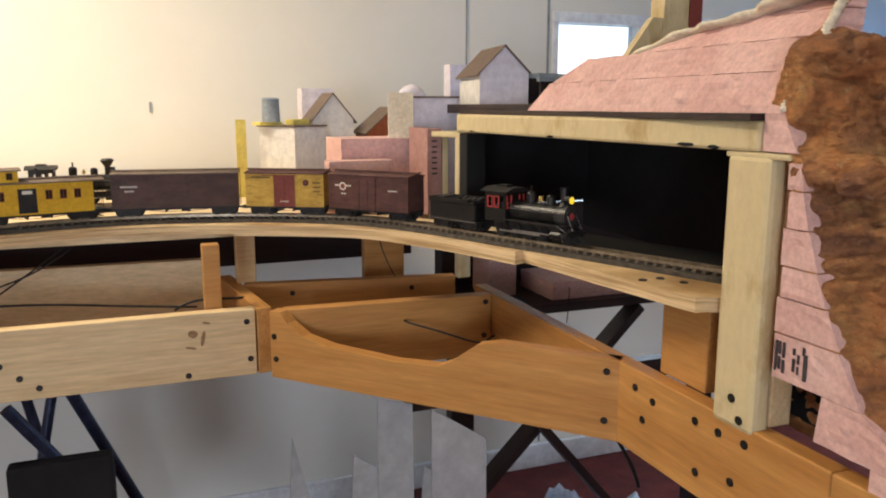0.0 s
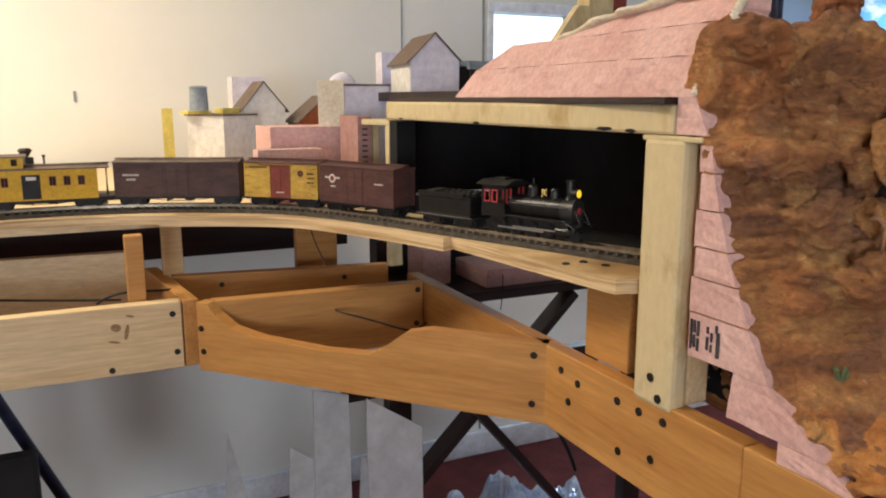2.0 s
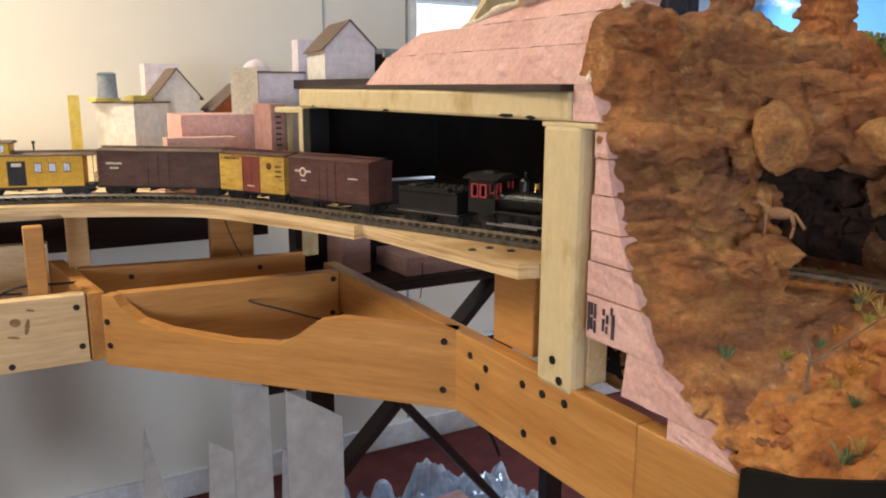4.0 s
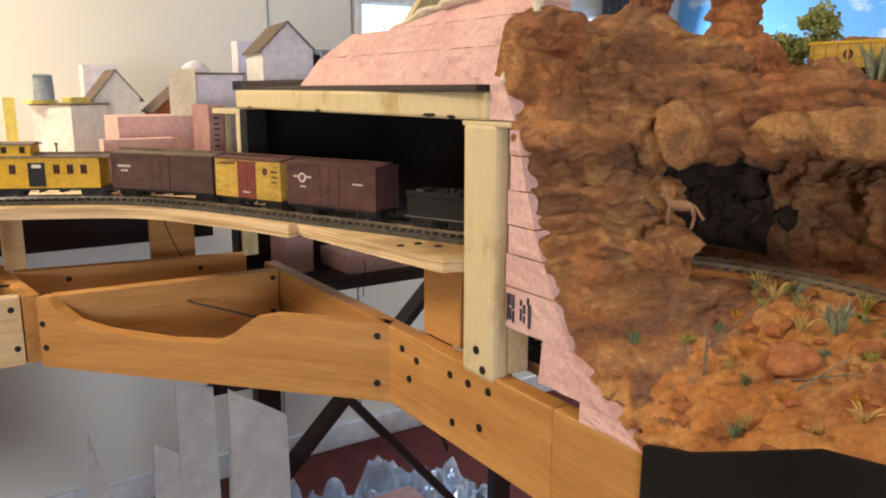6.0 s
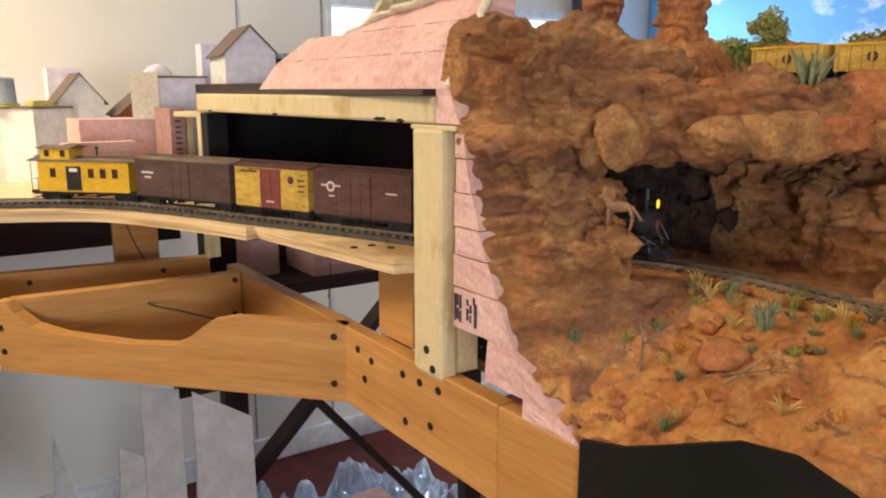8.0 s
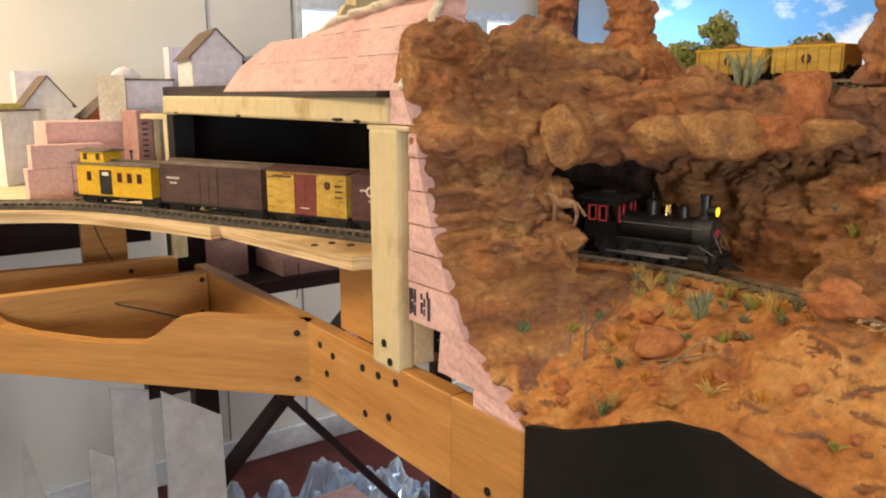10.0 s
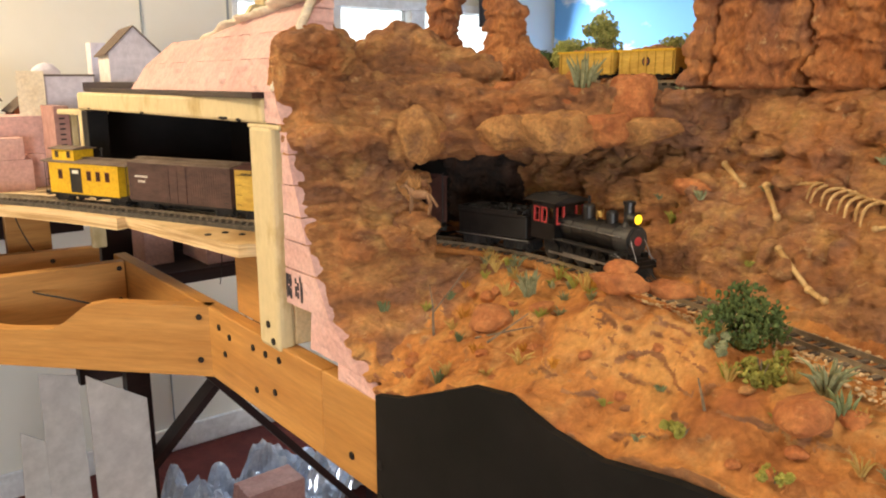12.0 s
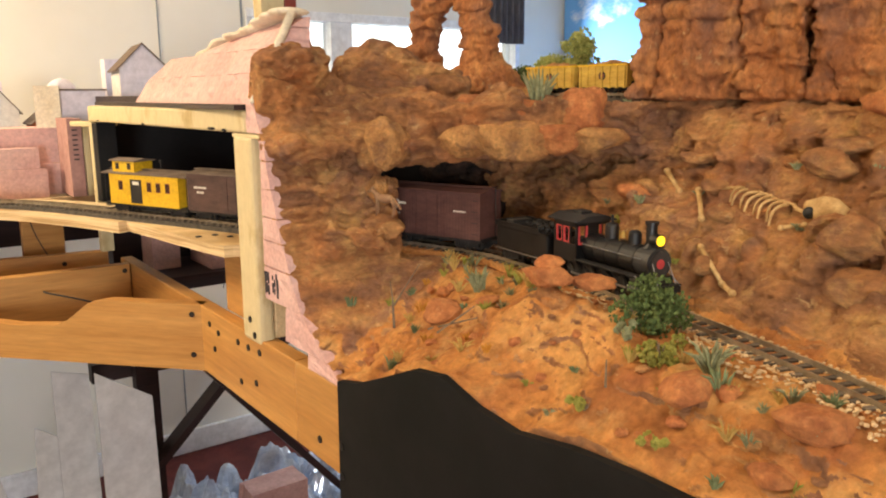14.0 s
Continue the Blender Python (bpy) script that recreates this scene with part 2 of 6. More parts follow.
def stone_bm(r, k=(1, 1, 0.7), seed=0, sub=3, jag=0.25):
    """A weathered stone with a few broken faces."""
    bm = bmesh.new()
    bmesh.ops.create_icosphere(bm, subdivisions=sub, radius=1.0)
    off3 = Vector((seed * 7.3, seed * 3.1, seed * 5.7))
    rr = random.Random(seed + 500)
    cuts = [(Vector((rr.gauss(0, 1), rr.gauss(0, 1), rr.gauss(0, 0.8))).normalized(), rr.uniform(0.55, 0.85)) for i in range(11)]
    for v in bm.verts:
        co = v.co * (1 + noise.noise(v.co * 1.2 + off3) * jag * 1.4)
        for d, lim in cuts:
            over = co.dot(d) - lim
            if over > 0:
                co = co - d * over * 0.9
        co = co * (1 + noise.noise(v.co * 3.5 + off3) * jag * 0.40 - abs(noise.noise(v.co * 6 + off3)) * jag * 0.5 + noise.noise(v.co * 13 + off3) * jag * 0.16)
        v.co = Vector((co.x * r * k[0] * 1.15, co.y * r * k[1] * 1.15, co.z * r * k[2] * 1.15))
    return bm


# ---- the track's line ----
CIRCLE = [(-0.019 + 0.445 * math.cos(radians(a)), 0.716 + 0.445 * math.sin(radians(a))) for a in (180, 165, 150, 135, 120, 105, 90, 75, 60, 46)]
LINE = CIRCLE + [(0.350, 0.940), (0.405, 0.815), (0.464, 0.678), (0.508, 0.572), (0.558, 0.46), (0.602, 0.36), (0.620, 0.285), (0.616, 0.21), (0.604, 0.12), (0.587, 0.035), (0.561, -0.06), (0.530, -0.155), (0.485, -0.28), (0.425, -0.41)]
RAIL = 1.050


def glide(pts, n=24):
    p = np.array(pts, float)
    p = np.vstack([2 * p[0] - p[1], p, 2 * p[-1] - p[-2]])
    out = []
    for i in range(1, len(p) - 2):
        a, b, c, d = p[i - 1:i + 3]
        for k in range(n):
            u = k / n
            out.append(0.5 * (2 * b + (c - a) * u + (2 * a - 5 * b + 4 * c - d) * u * u + (3 * b - a - 3 * c + d) * u ** 3))
    return np.array(out + [p[-2]])


PTS = glide(LINE)
ARC = np.r_[0, np.cumsum(np.linalg.norm(np.diff(PTS, axis=0), axis=1))]
ARC -= ARC[np.argmin(np.linalg.norm(PTS - np.array([0.452, 0.706]), axis=1))]


def on_track(s):
    return np.array([np.interp(s, ARC, PTS[:, 0]), np.interp(s, ARC, PTS[:, 1])])


def tangent(s):
    d = on_track(s + 0.01) - on_track(s - 0.01)
    return d / np.linalg.norm(d)


def rail_z(s):
    return np.interp(s, [0.2, 0.65], [RAIL, RAIL - 0.003])


def ribbon(bm, s0, s1, left, right, z0, z1, step=0.02, wobble=0.0):
    """A strip along the track, from left to right of its line (metres to the left of the way)."""
    n = max(2, int((s1 - s0) / step))
    rows = []
    for i in range(n + 1):
        s = s0 + (s1 - s0) * i / n
        p, d = on_track(s), tangent(s)
        nrm = np.array([-d[1], d[0]])
        l, r = p + nrm * left, p + nrm * ((right(s) if callable(right) else right) + wobble * math.sin(s * 31))
        dz = rail_z(s) - RAIL
        rows.append([bm.verts.new((*l, z0 + dz)), bm.verts.new((*r, z0 + dz)), bm.verts.new((*r, z1 + dz)), bm.verts.new((*l, z1 + dz))])
    for a, b in zip(rows, rows[1:]):
        for k in range(4):
            bm.faces.new((a[k], a[(k + 1) % 4], b[(k + 1) % 4], b[k]))
    bm.faces.new(rows[0][::-1])
    bm.faces.new(rows[-1])
    bmesh.ops.recalc_face_normals(bm, faces=bm.faces)
    return bm

# ---- the room ----
FLOOR = 0.11
WALL_Y, RIGHT_X, LEFT_X, BACK_Y, TOP = 2.0, 2.45, -3.2, -2.6, 2.3
WX0, WX1, WZ0, WZ1 = 1.10, 2.20, 0.98, 1.46
tagged(part("floor", boxed(LEFT_X - 0.1, RIGHT_X + 0.1, BACK_Y - 0.1, WALL_Y + 0.1, FLOOR - 0.1, FLOOR), M_CARPET), "dark red carpet on the floor", "floor", kind="structure")
tagged(part("ceiling", boxed(LEFT_X - 0.1, RIGHT_X + 0.1, BACK_Y - 0.1, WALL_Y + 0.1, TOP, TOP + 0.1), M_CEIL), "plain off-white ceiling", "ceiling", kind="structure")
bm = bmesh.new()
for a in ((LEFT_X, WX0, 0, TOP), (WX1, RIGHT_X, 0, TOP), (WX0, WX1, 0, WZ0), (WX0, WX1, WZ1, TOP)):
    box(bm, a[0], a[1], WALL_Y, WALL_Y + 0.1, a[2], a[3])
tagged(part("wall_north", bm, M_WALL), "off-white painted wall with a low wide window", "wall", kind="structure")
tagged(part("wall_east", boxed(RIGHT_X, RIGHT_X + 0.1, BACK_Y, WALL_Y, 0, TOP), M_WALL), "off-white painted wall", "wall", kind="structure")
# Frame of the assumed rear window, added out of view.
win_w = thing("assumed_window", "unseen white framed window assumed in the rear wall", "window", kind="structure")
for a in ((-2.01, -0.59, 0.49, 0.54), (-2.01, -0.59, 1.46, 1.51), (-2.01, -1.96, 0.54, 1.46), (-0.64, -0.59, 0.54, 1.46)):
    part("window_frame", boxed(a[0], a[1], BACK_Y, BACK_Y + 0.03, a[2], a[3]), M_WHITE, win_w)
tagged(part("wall_west", boxed(LEFT_X - 0.1, LEFT_X, BACK_Y, WALL_Y, 0, TOP), M_WALL), "off-white painted wall", "wall", kind="structure")
tagged(part("wall_south", boxed(LEFT_X, RIGHT_X, BACK_Y - 0.1, BACK_Y, 0, TOP), M_WALL), "off-white painted wall", "wall", kind="structure")
tagged(part("baseboard", boxed(LEFT_X, RIGHT_X, WALL_Y - 0.014, WALL_Y - 0.001, FLOOR, FLOOR + 0.075, 0.004), M_WHITE), "white painted baseboard along the wall", "baseboard", kind="structure")

# ---- benchwork ----
J = (0.447, 0.653)
K = (0.142, 0.985)
Z0, Z1 = 0.854, 0.942
board("stringer", "orange varnished pine stringer with rows of dark screws", (0.447, 1.03), (0.447, 0.3865), Z0, Z1, 0.019, M_PINE, "beam",
      screws=[(1.03 - y, z - Z0) for y, z in ((0.624, 0.924), (0.595, 0.919), (0.610, 0.895), (0.533, 0.924), (0.503, 0.925), (0.472, 0.927), (0.529, 0.877), (0.485, 0.888))])
board("stringer", "orange varnished pine stringer end beside the fascia", (0.447, 0.386), (0.447, 0.291), Z0, Z1, 0.019, M_PINE, "beam", screws=[(0.05, 0.022)])
board("joist", "pale raw pine front joist with knots and dark screws", (-1.6, 1.012), (0.126, 1.003), Z0, Z1, 0.019, M_PALE, "beam",
      screws=[(1.715, 0.072), (1.718, 0.022), (1.43, 0.045), (1.47, 0.014), (1.45, 0.028), (1.64, 0.008)])
board("crosspiece", "orange pine cross board with a wire hole", (0.16, 0.983), (0.445, 0.966), Z0, Z1, 0.019, M_PINE, "beam", screws=[(0.277, 0.078), (0.275, 0.03)])
board("crosspiece", "orange pine rear cross board behind the frame", (0.13, 1.15), (0.445, 1.10), Z0, Z1, 0.019, M_PINE, "beam", screws=[(0.07, 0.072), (0.25, 0.072)])
board("joist", "pale plywood rear joist under the track", (-1.6, 1.30), (0.10, 1.22), 0.87, 0.97, 0.019, M_DECK, "beam")
board("joist", "pine joist end running back from the corner", (0.128, 1.003), (0.10, 1.23), Z0, Z1, -0.02, M_PINE, "beam")
M_KNOT = material("brown_knot", (0.20, 0.10, 0.04), (0.40, 0.24, 0.11), 160, rough=0.6, bump=0.2)
for ob in [o for o in scene.objects if o.name.startswith("joist") and "knots" in o.get("label", "")]:
    for x, z, rx, rz in ((1.648, 0.062, 0.006, 0.005), (1.660, 0.055, 0.0025, 0.010), (1.645, 0.044, 0.007, 0.0015), (1.665, 0.075, 0.005, 0.0015)):
        bm = rod(bmesh.new(), (0, 0.001, 0), (0, -0.0004, 0), 1.0, 20)
        for v in bm.verts:
            v.co = (v.co.x * rx, v.co.y, v.co.z * rz)
        part("knot", bm, M_KNOT, ob, "", pose(x, 0, z, 0, 12, 0))
# the diagonal board with its swept cut-out
length = math.dist(K, J)
edge = [(0, 0), (length, 0), (length, 0.088), (length * 0.70, 0.088), (length * 0.64, 0.082), (length * 0.57, 0.058), (length * 0.53, 0.050), (length * 0.40, 0.047), (length * 0.2, 0.052), (length * 0.11, 0.060), (length * 0.06, 0.075), (length * 0.035, 0.088), (0, 0.088)]
diag = part("brace_board", prism(bmesh.new(), edge, 0, 0.019), M_PINE, None, "", board_pose(K, J, Z0))
for a, hh in ((0.006, 0.055), (0.008, 0.025), (length - 0.013, 0.075), (length - 0.014, 0.021)):
    add_screw(diag, a, 0, hh)
tagged(diag, "orange pine corner board with a long swept cut-out", "beam")
# tunnel frame
front_post = board("post", "cream weathered wooden post with water stains", (0.445, 0.512), (0.445, 0.463), 0.936, 1.163, 0.018, M_CREAM, "post", 0.005)
add_screw(front_post, 0.024, 0, 0.026)
add_screw(front_post, 0.034, 0, 0.010)
board("post", "bare pine post behind the cream one", (0.4635, 0.508), (0.4635, 0.464), Z1, 1.163, 0.022, M_PALE, "post")
board("post", "cream rear post daubed with black paint", (0.418, 1.037), (0.419, 1.024), 0.955, 1.163, 0.02, M_CREAM, "post")
board("post", "black painted inner rear post", (0.4195, 1.0235), (0.421, 1.000), 1.0396, 1.163, 0.03, M_BLACK, "post")
header = board("header", "cream weathered header beam over the tunnel", (0.417, 1.03), (0.445, 0.478), 1.165, 1.189, 0.02, M_CREAM, "beam", 0.003)
for x, z, w in ((0.05, 0.0020, 0.007), (0.25, 0.0018, 0.008), (0.47, 0.0030, 0.012), (0.505, 0.0022, 0.009)):
    part("paint_daub", stone_bm(w, (1, 0.05, 0.17), int(x * 1000), 2, 0.5), M_BLACK, header, "", pose(x, -0.0003, z))
board("plate", "cream top plate under the header", (0.400, 1.085), (0.418, 1.03), 1.156, 1.164, 0.05, M_CREAM, "beam")
board("plate", "cream top plate on the front post", (0.446, 0.515), (0.446, 0.447), 1.160, 1.1648, 0.04, M_CREAM, "beam")
board("riser", "orange pine riser block under the roadbed", (0.466, 0.612), (0.466, 0.545), Z1, 1.0260, 0.04, M_PINE, "post")
# black tunnel lining and an added dark panel
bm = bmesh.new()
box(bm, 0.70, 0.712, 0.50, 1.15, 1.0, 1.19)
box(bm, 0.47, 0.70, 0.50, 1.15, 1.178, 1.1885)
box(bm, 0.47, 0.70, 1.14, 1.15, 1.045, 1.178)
# Added black panel behind the gap by the post, in place of shade.
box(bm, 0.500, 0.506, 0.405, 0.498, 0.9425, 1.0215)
tagged(part("tunnel_lining", bm, M_BLACK), "flat black painted lining of the tunnel box, with an added panel for shade", "lining", kind="structure")
# roadbed and track
tagged(part("tunnel_floor", ribbon(bmesh.new(), -0.20, 0.24, 0.13, 0.0245, 1.022, 1.0388), M_BLACK), "flat black painted floor of the tunnel", "floor", kind="structure")
tagged(part("roadbed", ribbon(bmesh.new(), -1.2, -0.2005, 0.085, 0.0245, 1.022, 1.0392), M_DECK), "pale plywood beside the curved track", "roadbed", kind="structure")


def bed_edge(s):
    """How far the plywood's front edge lies from the line."""
    return -float(np.interp(s, [-0.9, -0.66, -0.57, -0.40, -0.31, -0.20, -0.07], [0.040, 0.042, 0.050, 0.036, 0.030, 0.030, 0.034]))


tagged(part("roadbed", ribbon(bmesh.new(), -1.2, -0.5605, 0.024, lambda s: bed_edge(s) + 0.003, 1.0275, 1.0395, 0.01, 0.0015), M_PLY), "curved plywood roadbed under the track", "roadbed", kind="structure")
tagged(part("roadbed", ribbon(bmesh.new(), -0.56, -0.0905, 0.024, bed_edge, 1.0245, 1.0395, 0.01, 0.0012), M_PLY), "curved plywood roadbed butted to the next piece", "roadbed", kind="structure")
wide = [(0.3965, 0.7865), (0.408, 0.70), (0.421, 0.61), (0.4315, 0.5395), (0.4345, 0.527), (0.4445, 0.5255), (0.4655, 0.5135), (0.535, 0.505), (0.485, 0.68), (0.444, 0.787)]
wide_bed = part("roadbed", prism(bmesh.new(), wide, 1.0262, 1.0394, "z"), M_PLY)
tagged(wide_bed, "wide plywood roadbed board with a straight front edge", "roadbed", kind="structure")
for x, y in ((0.452, 0.600), (0.462, 0.578), (0.432, 0.600)):
    add_screw(wide_bed, 0, 0, 0).matrix_basis = pose(x, y, 1.0394, -90, 0, 0)
tagged(part("deck", boxed(-1.6, 0.45, 1.13, 1.97, 1.018, 1.036), M_DECK), "pale plywood deck behind the curve", "deck", kind="structure")
track = thing("track", "weathered narrow-gauge model track on dark ties", "track", kind="structure")
part("roadbed_strip", ribbon(bmesh.new(), -1.2, 0.30, 0.021, -0.021, 1.0395, 1.0445), M_CORK, track)
for side in (0.00825, -0.00825):
    part("rail", ribbon(bmesh.new(), -1.2, 1.15, side + 0.0007, side - 0.0007, 1.0465, RAIL, 0.01), M_RAIL, track)
part("ballast", ribbon(bmesh.new(), 0.30, 1.14, 0.020, -0.020, 1.0392, 1.0456, 0.01, 0.002), M_SAND, track, "orange sandy ballast")
TIE_ME = link_mesh("tie", boxed(-0.0021, 0.0021, -0.0155, 0.0155, -0.0014, 0.0014, 0.0003, 1), M_TIE)
s = -0.85
while s < 1.14:
    p, d = on_track(s), tangent(s)
    tie = new("tie", TIE_ME)
    tie.parent = track
    tie.matrix_basis = pose(p[0], p[1], 1.0458 + float(rail_z(s)) - RAIL, 0, 0, math.degrees(math.atan2(d[1], d[0])) + random.uniform(-2, 2))
    s += 0.0105

# ---- rock ----
rng = np.random.default_rng(7)


def lattice(shape, origin, step, period, seed):
    """Smooth noise of one period, in -1 to 1, on a grid."""
    g = np.random.default_rng(seed).uniform(-1, 1, (28, 28, 28))
    ax = []
    for n, o, p in zip(shape, origin, period):
        c = (o + step * np.arange(n)) / p
        i = np.floor(c).astype(int)
        f = c - i
        ax.append((i % 28, (i + 1) % 28, f * f * (3 - 2 * f)))
    (x0, x1, fx), (y0, y1, fy), (z0, z1, fz) = ax
    fx, fy, fz = fx[:, None, None], fy[None, :, None], fz[None, None, :]

    def pick(a, b, c):
        return g[np.ix_(a, b, c)]
    lo = (pick(x0, y0, z0) * (1 - fx) + pick(x1, y0, z0) * fx) * (1 - fy) + (pick(x0, y1, z0) * (1 - fx) + pick(x1, y1, z0) * fx) * fy
    hi = (pick(x0, y0, z1) * (1 - fx) + pick(x1, y0, z1) * fx) * (1 - fy) + (pick(x0, y1, z1) * (1 - fx) + pick(x1, y1, z1) * fx) * fy
    return lo * (1 - fz) + hi * fz


def skin(field, origin, step):
    """The surface where a field on a grid passes from below to above zero (surface nets)."""
    inside = field < 0
    nx, ny, nz = field.shape
    corners = [(i, j, k) for i in (0, 1) for j in (0, 1) for k in (0, 1)]

    def cut(a, c):
        return a[c[0]:nx - 1 + c[0], c[1]:ny - 1 + c[1], c[2]:nz - 1 + c[2]]
    count = sum(cut(inside, c).astype(np.int8) for c in corners)
    active = (count > 0) & (count < 8)
    index = np.full(active.shape, -1)
    cells = np.argwhere(active)
    index[active] = np.arange(len(cells))
    total, hits = np.zeros((len(cells), 3)), np.zeros(len(cells))
    for a in range(8):
        for b in range(a + 1, 8):
            ca, cb = np.array(corners[a]), np.array(corners[b])
            if abs(ca - cb).sum() != 1:
                continue
            fa, fb = cut(field, corners[a])[active], cut(field, corners[b])[active]
            cross = (fa < 0) != (fb < 0)
            u = np.where(cross, fa / np.where(cross, fa - fb, 1), 0)
            total += np.where(cross[:, None], ca + (cb - ca) * u[:, None], 0)
            hits += cross
    verts = (cells + total / hits[:, None]) * step + np.array(origin)
    quads = []
    for axis in range(3):
        o1, o2 = [(1, 2), (2, 0), (0, 1)][axis]
        s0 = [slice(1, n - 1) for n in field.shape]
        s0[axis] = slice(0, field.shape[axis] - 1)
        s1 = list(s0)
        s1[axis] = slice(1, field.shape[axis])
        f0, f1 = inside[tuple(s0)], inside[tuple(s1)]
        e = np.argwhere(f0 != f1)
        flip = f0[tuple(e.T)]
        base = e + 1
        base[:, axis] -= 1
        d1, d2 = np.eye(3, dtype=int)[o1], np.eye(3, dtype=int)[o2]
        q = np.stack([index[tuple((base - d1 - d2).T)], index[tuple((base - d2).T)], index[tuple(base.T)], index[tuple((base - d1).T)]], 1)
        q[~flip] = q[~flip][:, ::-1]
        quads.append(q)
    return verts, np.vstack(quads)


def refine(verts, quads):
    """Every quad cut into four."""
    pairs = np.sort(np.stack([quads, np.roll(quads, -1, axis=1)], 2).reshape(-1, 2), axis=1)
    keys, back = np.unique(pairs[:, 0].astype(np.int64) * len(verts) + pairs[:, 1], return_inverse=True)
    mids = (verts[keys // len(verts)] + verts[keys % len(verts)]) / 2
    e = back.reshape(-1, 4) + len(verts)
    c = np.arange(len(quads)) + len(verts) + len(mids)
    fresh = [np.stack([quads[:, k], e[:, k], c, e[:, k - 1]], 1) for k in range(4)]
    return np.vstack([verts, mids, verts[quads].mean(1)]), np.vstack(fresh)


def grain(p, period, seed):
    """Smooth noise of one period at points, in -1 to 1."""
    g = np.random.default_rng(seed).uniform(-1, 1, (32, 32, 32))
    c = p / np.array(period)
    i = np.floor(c).astype(int)
    f = c - i
    f = f * f * (3 - 2 * f)
    out = np.zeros(len(p))
    for a in (0, 1):
        for b in (0, 1):
            for d in (0, 1):
                w = (f[:, 0] if a else 1 - f[:, 0]) * (f[:, 1] if b else 1 - f[:, 1]) * (f[:, 2] if d else 1 - f[:, 2])
                out += w * g[(i[:, 0] + a) % 32, (i[:, 1] + b) % 32, (i[:, 2] + d) % 32]
    return out


def weather(verts, quads, amount, seed):
    """Broken strata, ridges and pits pushed along the surface's normals."""
    a, b, c, d = (verts[quads[:, k]] for k in range(4))
    n = np.cross(c - a, d - b)
    normal = np.zeros_like(verts)
    for k in range(4):
        for q in range(3):
            normal[:, q] += np.bincount(quads[:, k], n[:, q], len(verts))
    normal /= np.maximum(np.linalg.norm(normal, axis=1), 1e-12)[:, None]
    warp = verts + 0.006 * np.stack([grain(verts, (0.03, 0.03, 0.03), seed + q) for q in range(3)], 1)
    crack = np.exp(-(grain(warp, (0.034, 0.034, 0.016), seed + 4) / 0.11) ** 2) + 0.7 * np.exp(-(grain(warp, (0.019, 0.019, 0.030), seed + 5) / 0.10) ** 2)
    bed_ = grain(warp, (0.06, 0.06, 0.0085), seed + 6)
    push = 0.0030 * (0.45 - np.abs(grain(warp, (0.016, 0.016, 0.011), seed + 7))) + 0.0019 * (0.45 - np.abs(grain(warp, (0.008, 0.008, 0.0065), seed + 8))) + 0.0009 * grain(warp, (0.0042, 0.0042, 0.0036), seed + 9)
    push = push - 0.0042 * crack + 0.0020 * np.clip(bed_ * 2.5, -1, 1)
    return verts + normal * (push * amount)[:, None]


def rock_mesh(name, verts, quads, mat):
    me = bpy.data.meshes.new(name)
    me.vertices.add(len(verts))
    me.vertices.foreach_set("co", verts.astype(np.float32).ravel())
    me.loops.add(quads.size)
    me.loops.foreach_set("vertex_index", quads.astype(np.int32).ravel())
    me.polygons.add(len(quads))
    me.polygons.foreach_set("loop_start", np.arange(0, quads.size, 4, dtype=np.int32))
    me.polygons.foreach_set("loop_total", np.full(len(quads), 4, dtype=np.int32))
    me.polygons.foreach_set("use_smooth", np.ones(len(quads), dtype=bool))
    me.update(calc_edges=True)
    me.validate()
    me.materials.append(mat)
    return me


def melt(a, b, k):
    """Smooth union."""
    h = np.clip(0.5 + 0.5 * (b - a) / k, 0, 1)
    return b * (1 - h) + a * h - k * h * (1 - h)


def carve(a, b, k):
    """a with b taken out, smoothly."""
    return -melt(-a, b, k)


def step01(u):
    u = np.clip(u, 0, 1)
    return u * u * (3 - 2 * u)


def grid(lo, hi, step):
    return [np.arange(a, b + step / 2, step) for a, b in zip(lo, hi)]


STEP = 0.0032
LO = (0.430, -0.62, 0.925)
gx, gy, gz = grid(LO, (0.90, 0.585, 1.31), STEP)
X, Y, Z = gx[:, None, None], gy[None, :, None], gz[None, None, :]
shape = (len(gx), len(gy), len(gz))
# height of the front edge, along y
FRONT_Y = [-0.7, -0.05, 0.0, 0.05, 0.09, 0.13, 0.165, 0.217, 0.25, 0.286, 0.33]
FRONT_Z = [1.000, 1.000, 0.997, 0.989, 0.993, 1.004, 0.999, 0.976, 0.962, 0.953, 0.957]
X2, Y2 = gx[:, None], gy[None, :]
front = np.interp(gy, FRONT_Y, FRONT_Z)[None, :]
track_x = np.interp(gy, PTS[::-1, 1][:len(PTS) // 2], PTS[::-1, 0][:len(PTS) // 2])[None, :]
off = X2 - track_x
bed = 1.0402
low = front + (bed - front) * step01((X2 - 0.447) / np.maximum(track_x - 0.022 - 0.447, 0.04)) ** 0.8
# mound between the fascia and the line
low = low + 0.030 * np.exp(-((X2 - 0.528) / 0.022) ** 2) * np.exp(-((Y2 - 0.085) / 0.062) ** 4) + 0.012 * np.exp(-((X2 - 0.50) / 0.03) ** 2) * np.exp(-((Y2 + 0.02) / 0.05) ** 2)
low = low + 0.009 * np.exp(-((off + 0.037) / 0.011) ** 2) * step01((Y2 - 0.12) / 0.05) * step01((0.38 - Y2) / 0.04)
# back slope beside the line
rise = np.interp(off.ravel(), [0.022, 0.04, 0.075, 0.11, 0.135, 0.155, 0.17, 0.30], [0, 0.022, 0.062, 0.085, 0.115, 0.145, 0.165, 0.168]).reshape(off.shape)
high = bed + rise
ground = np.where(off < 0.022, low, high)
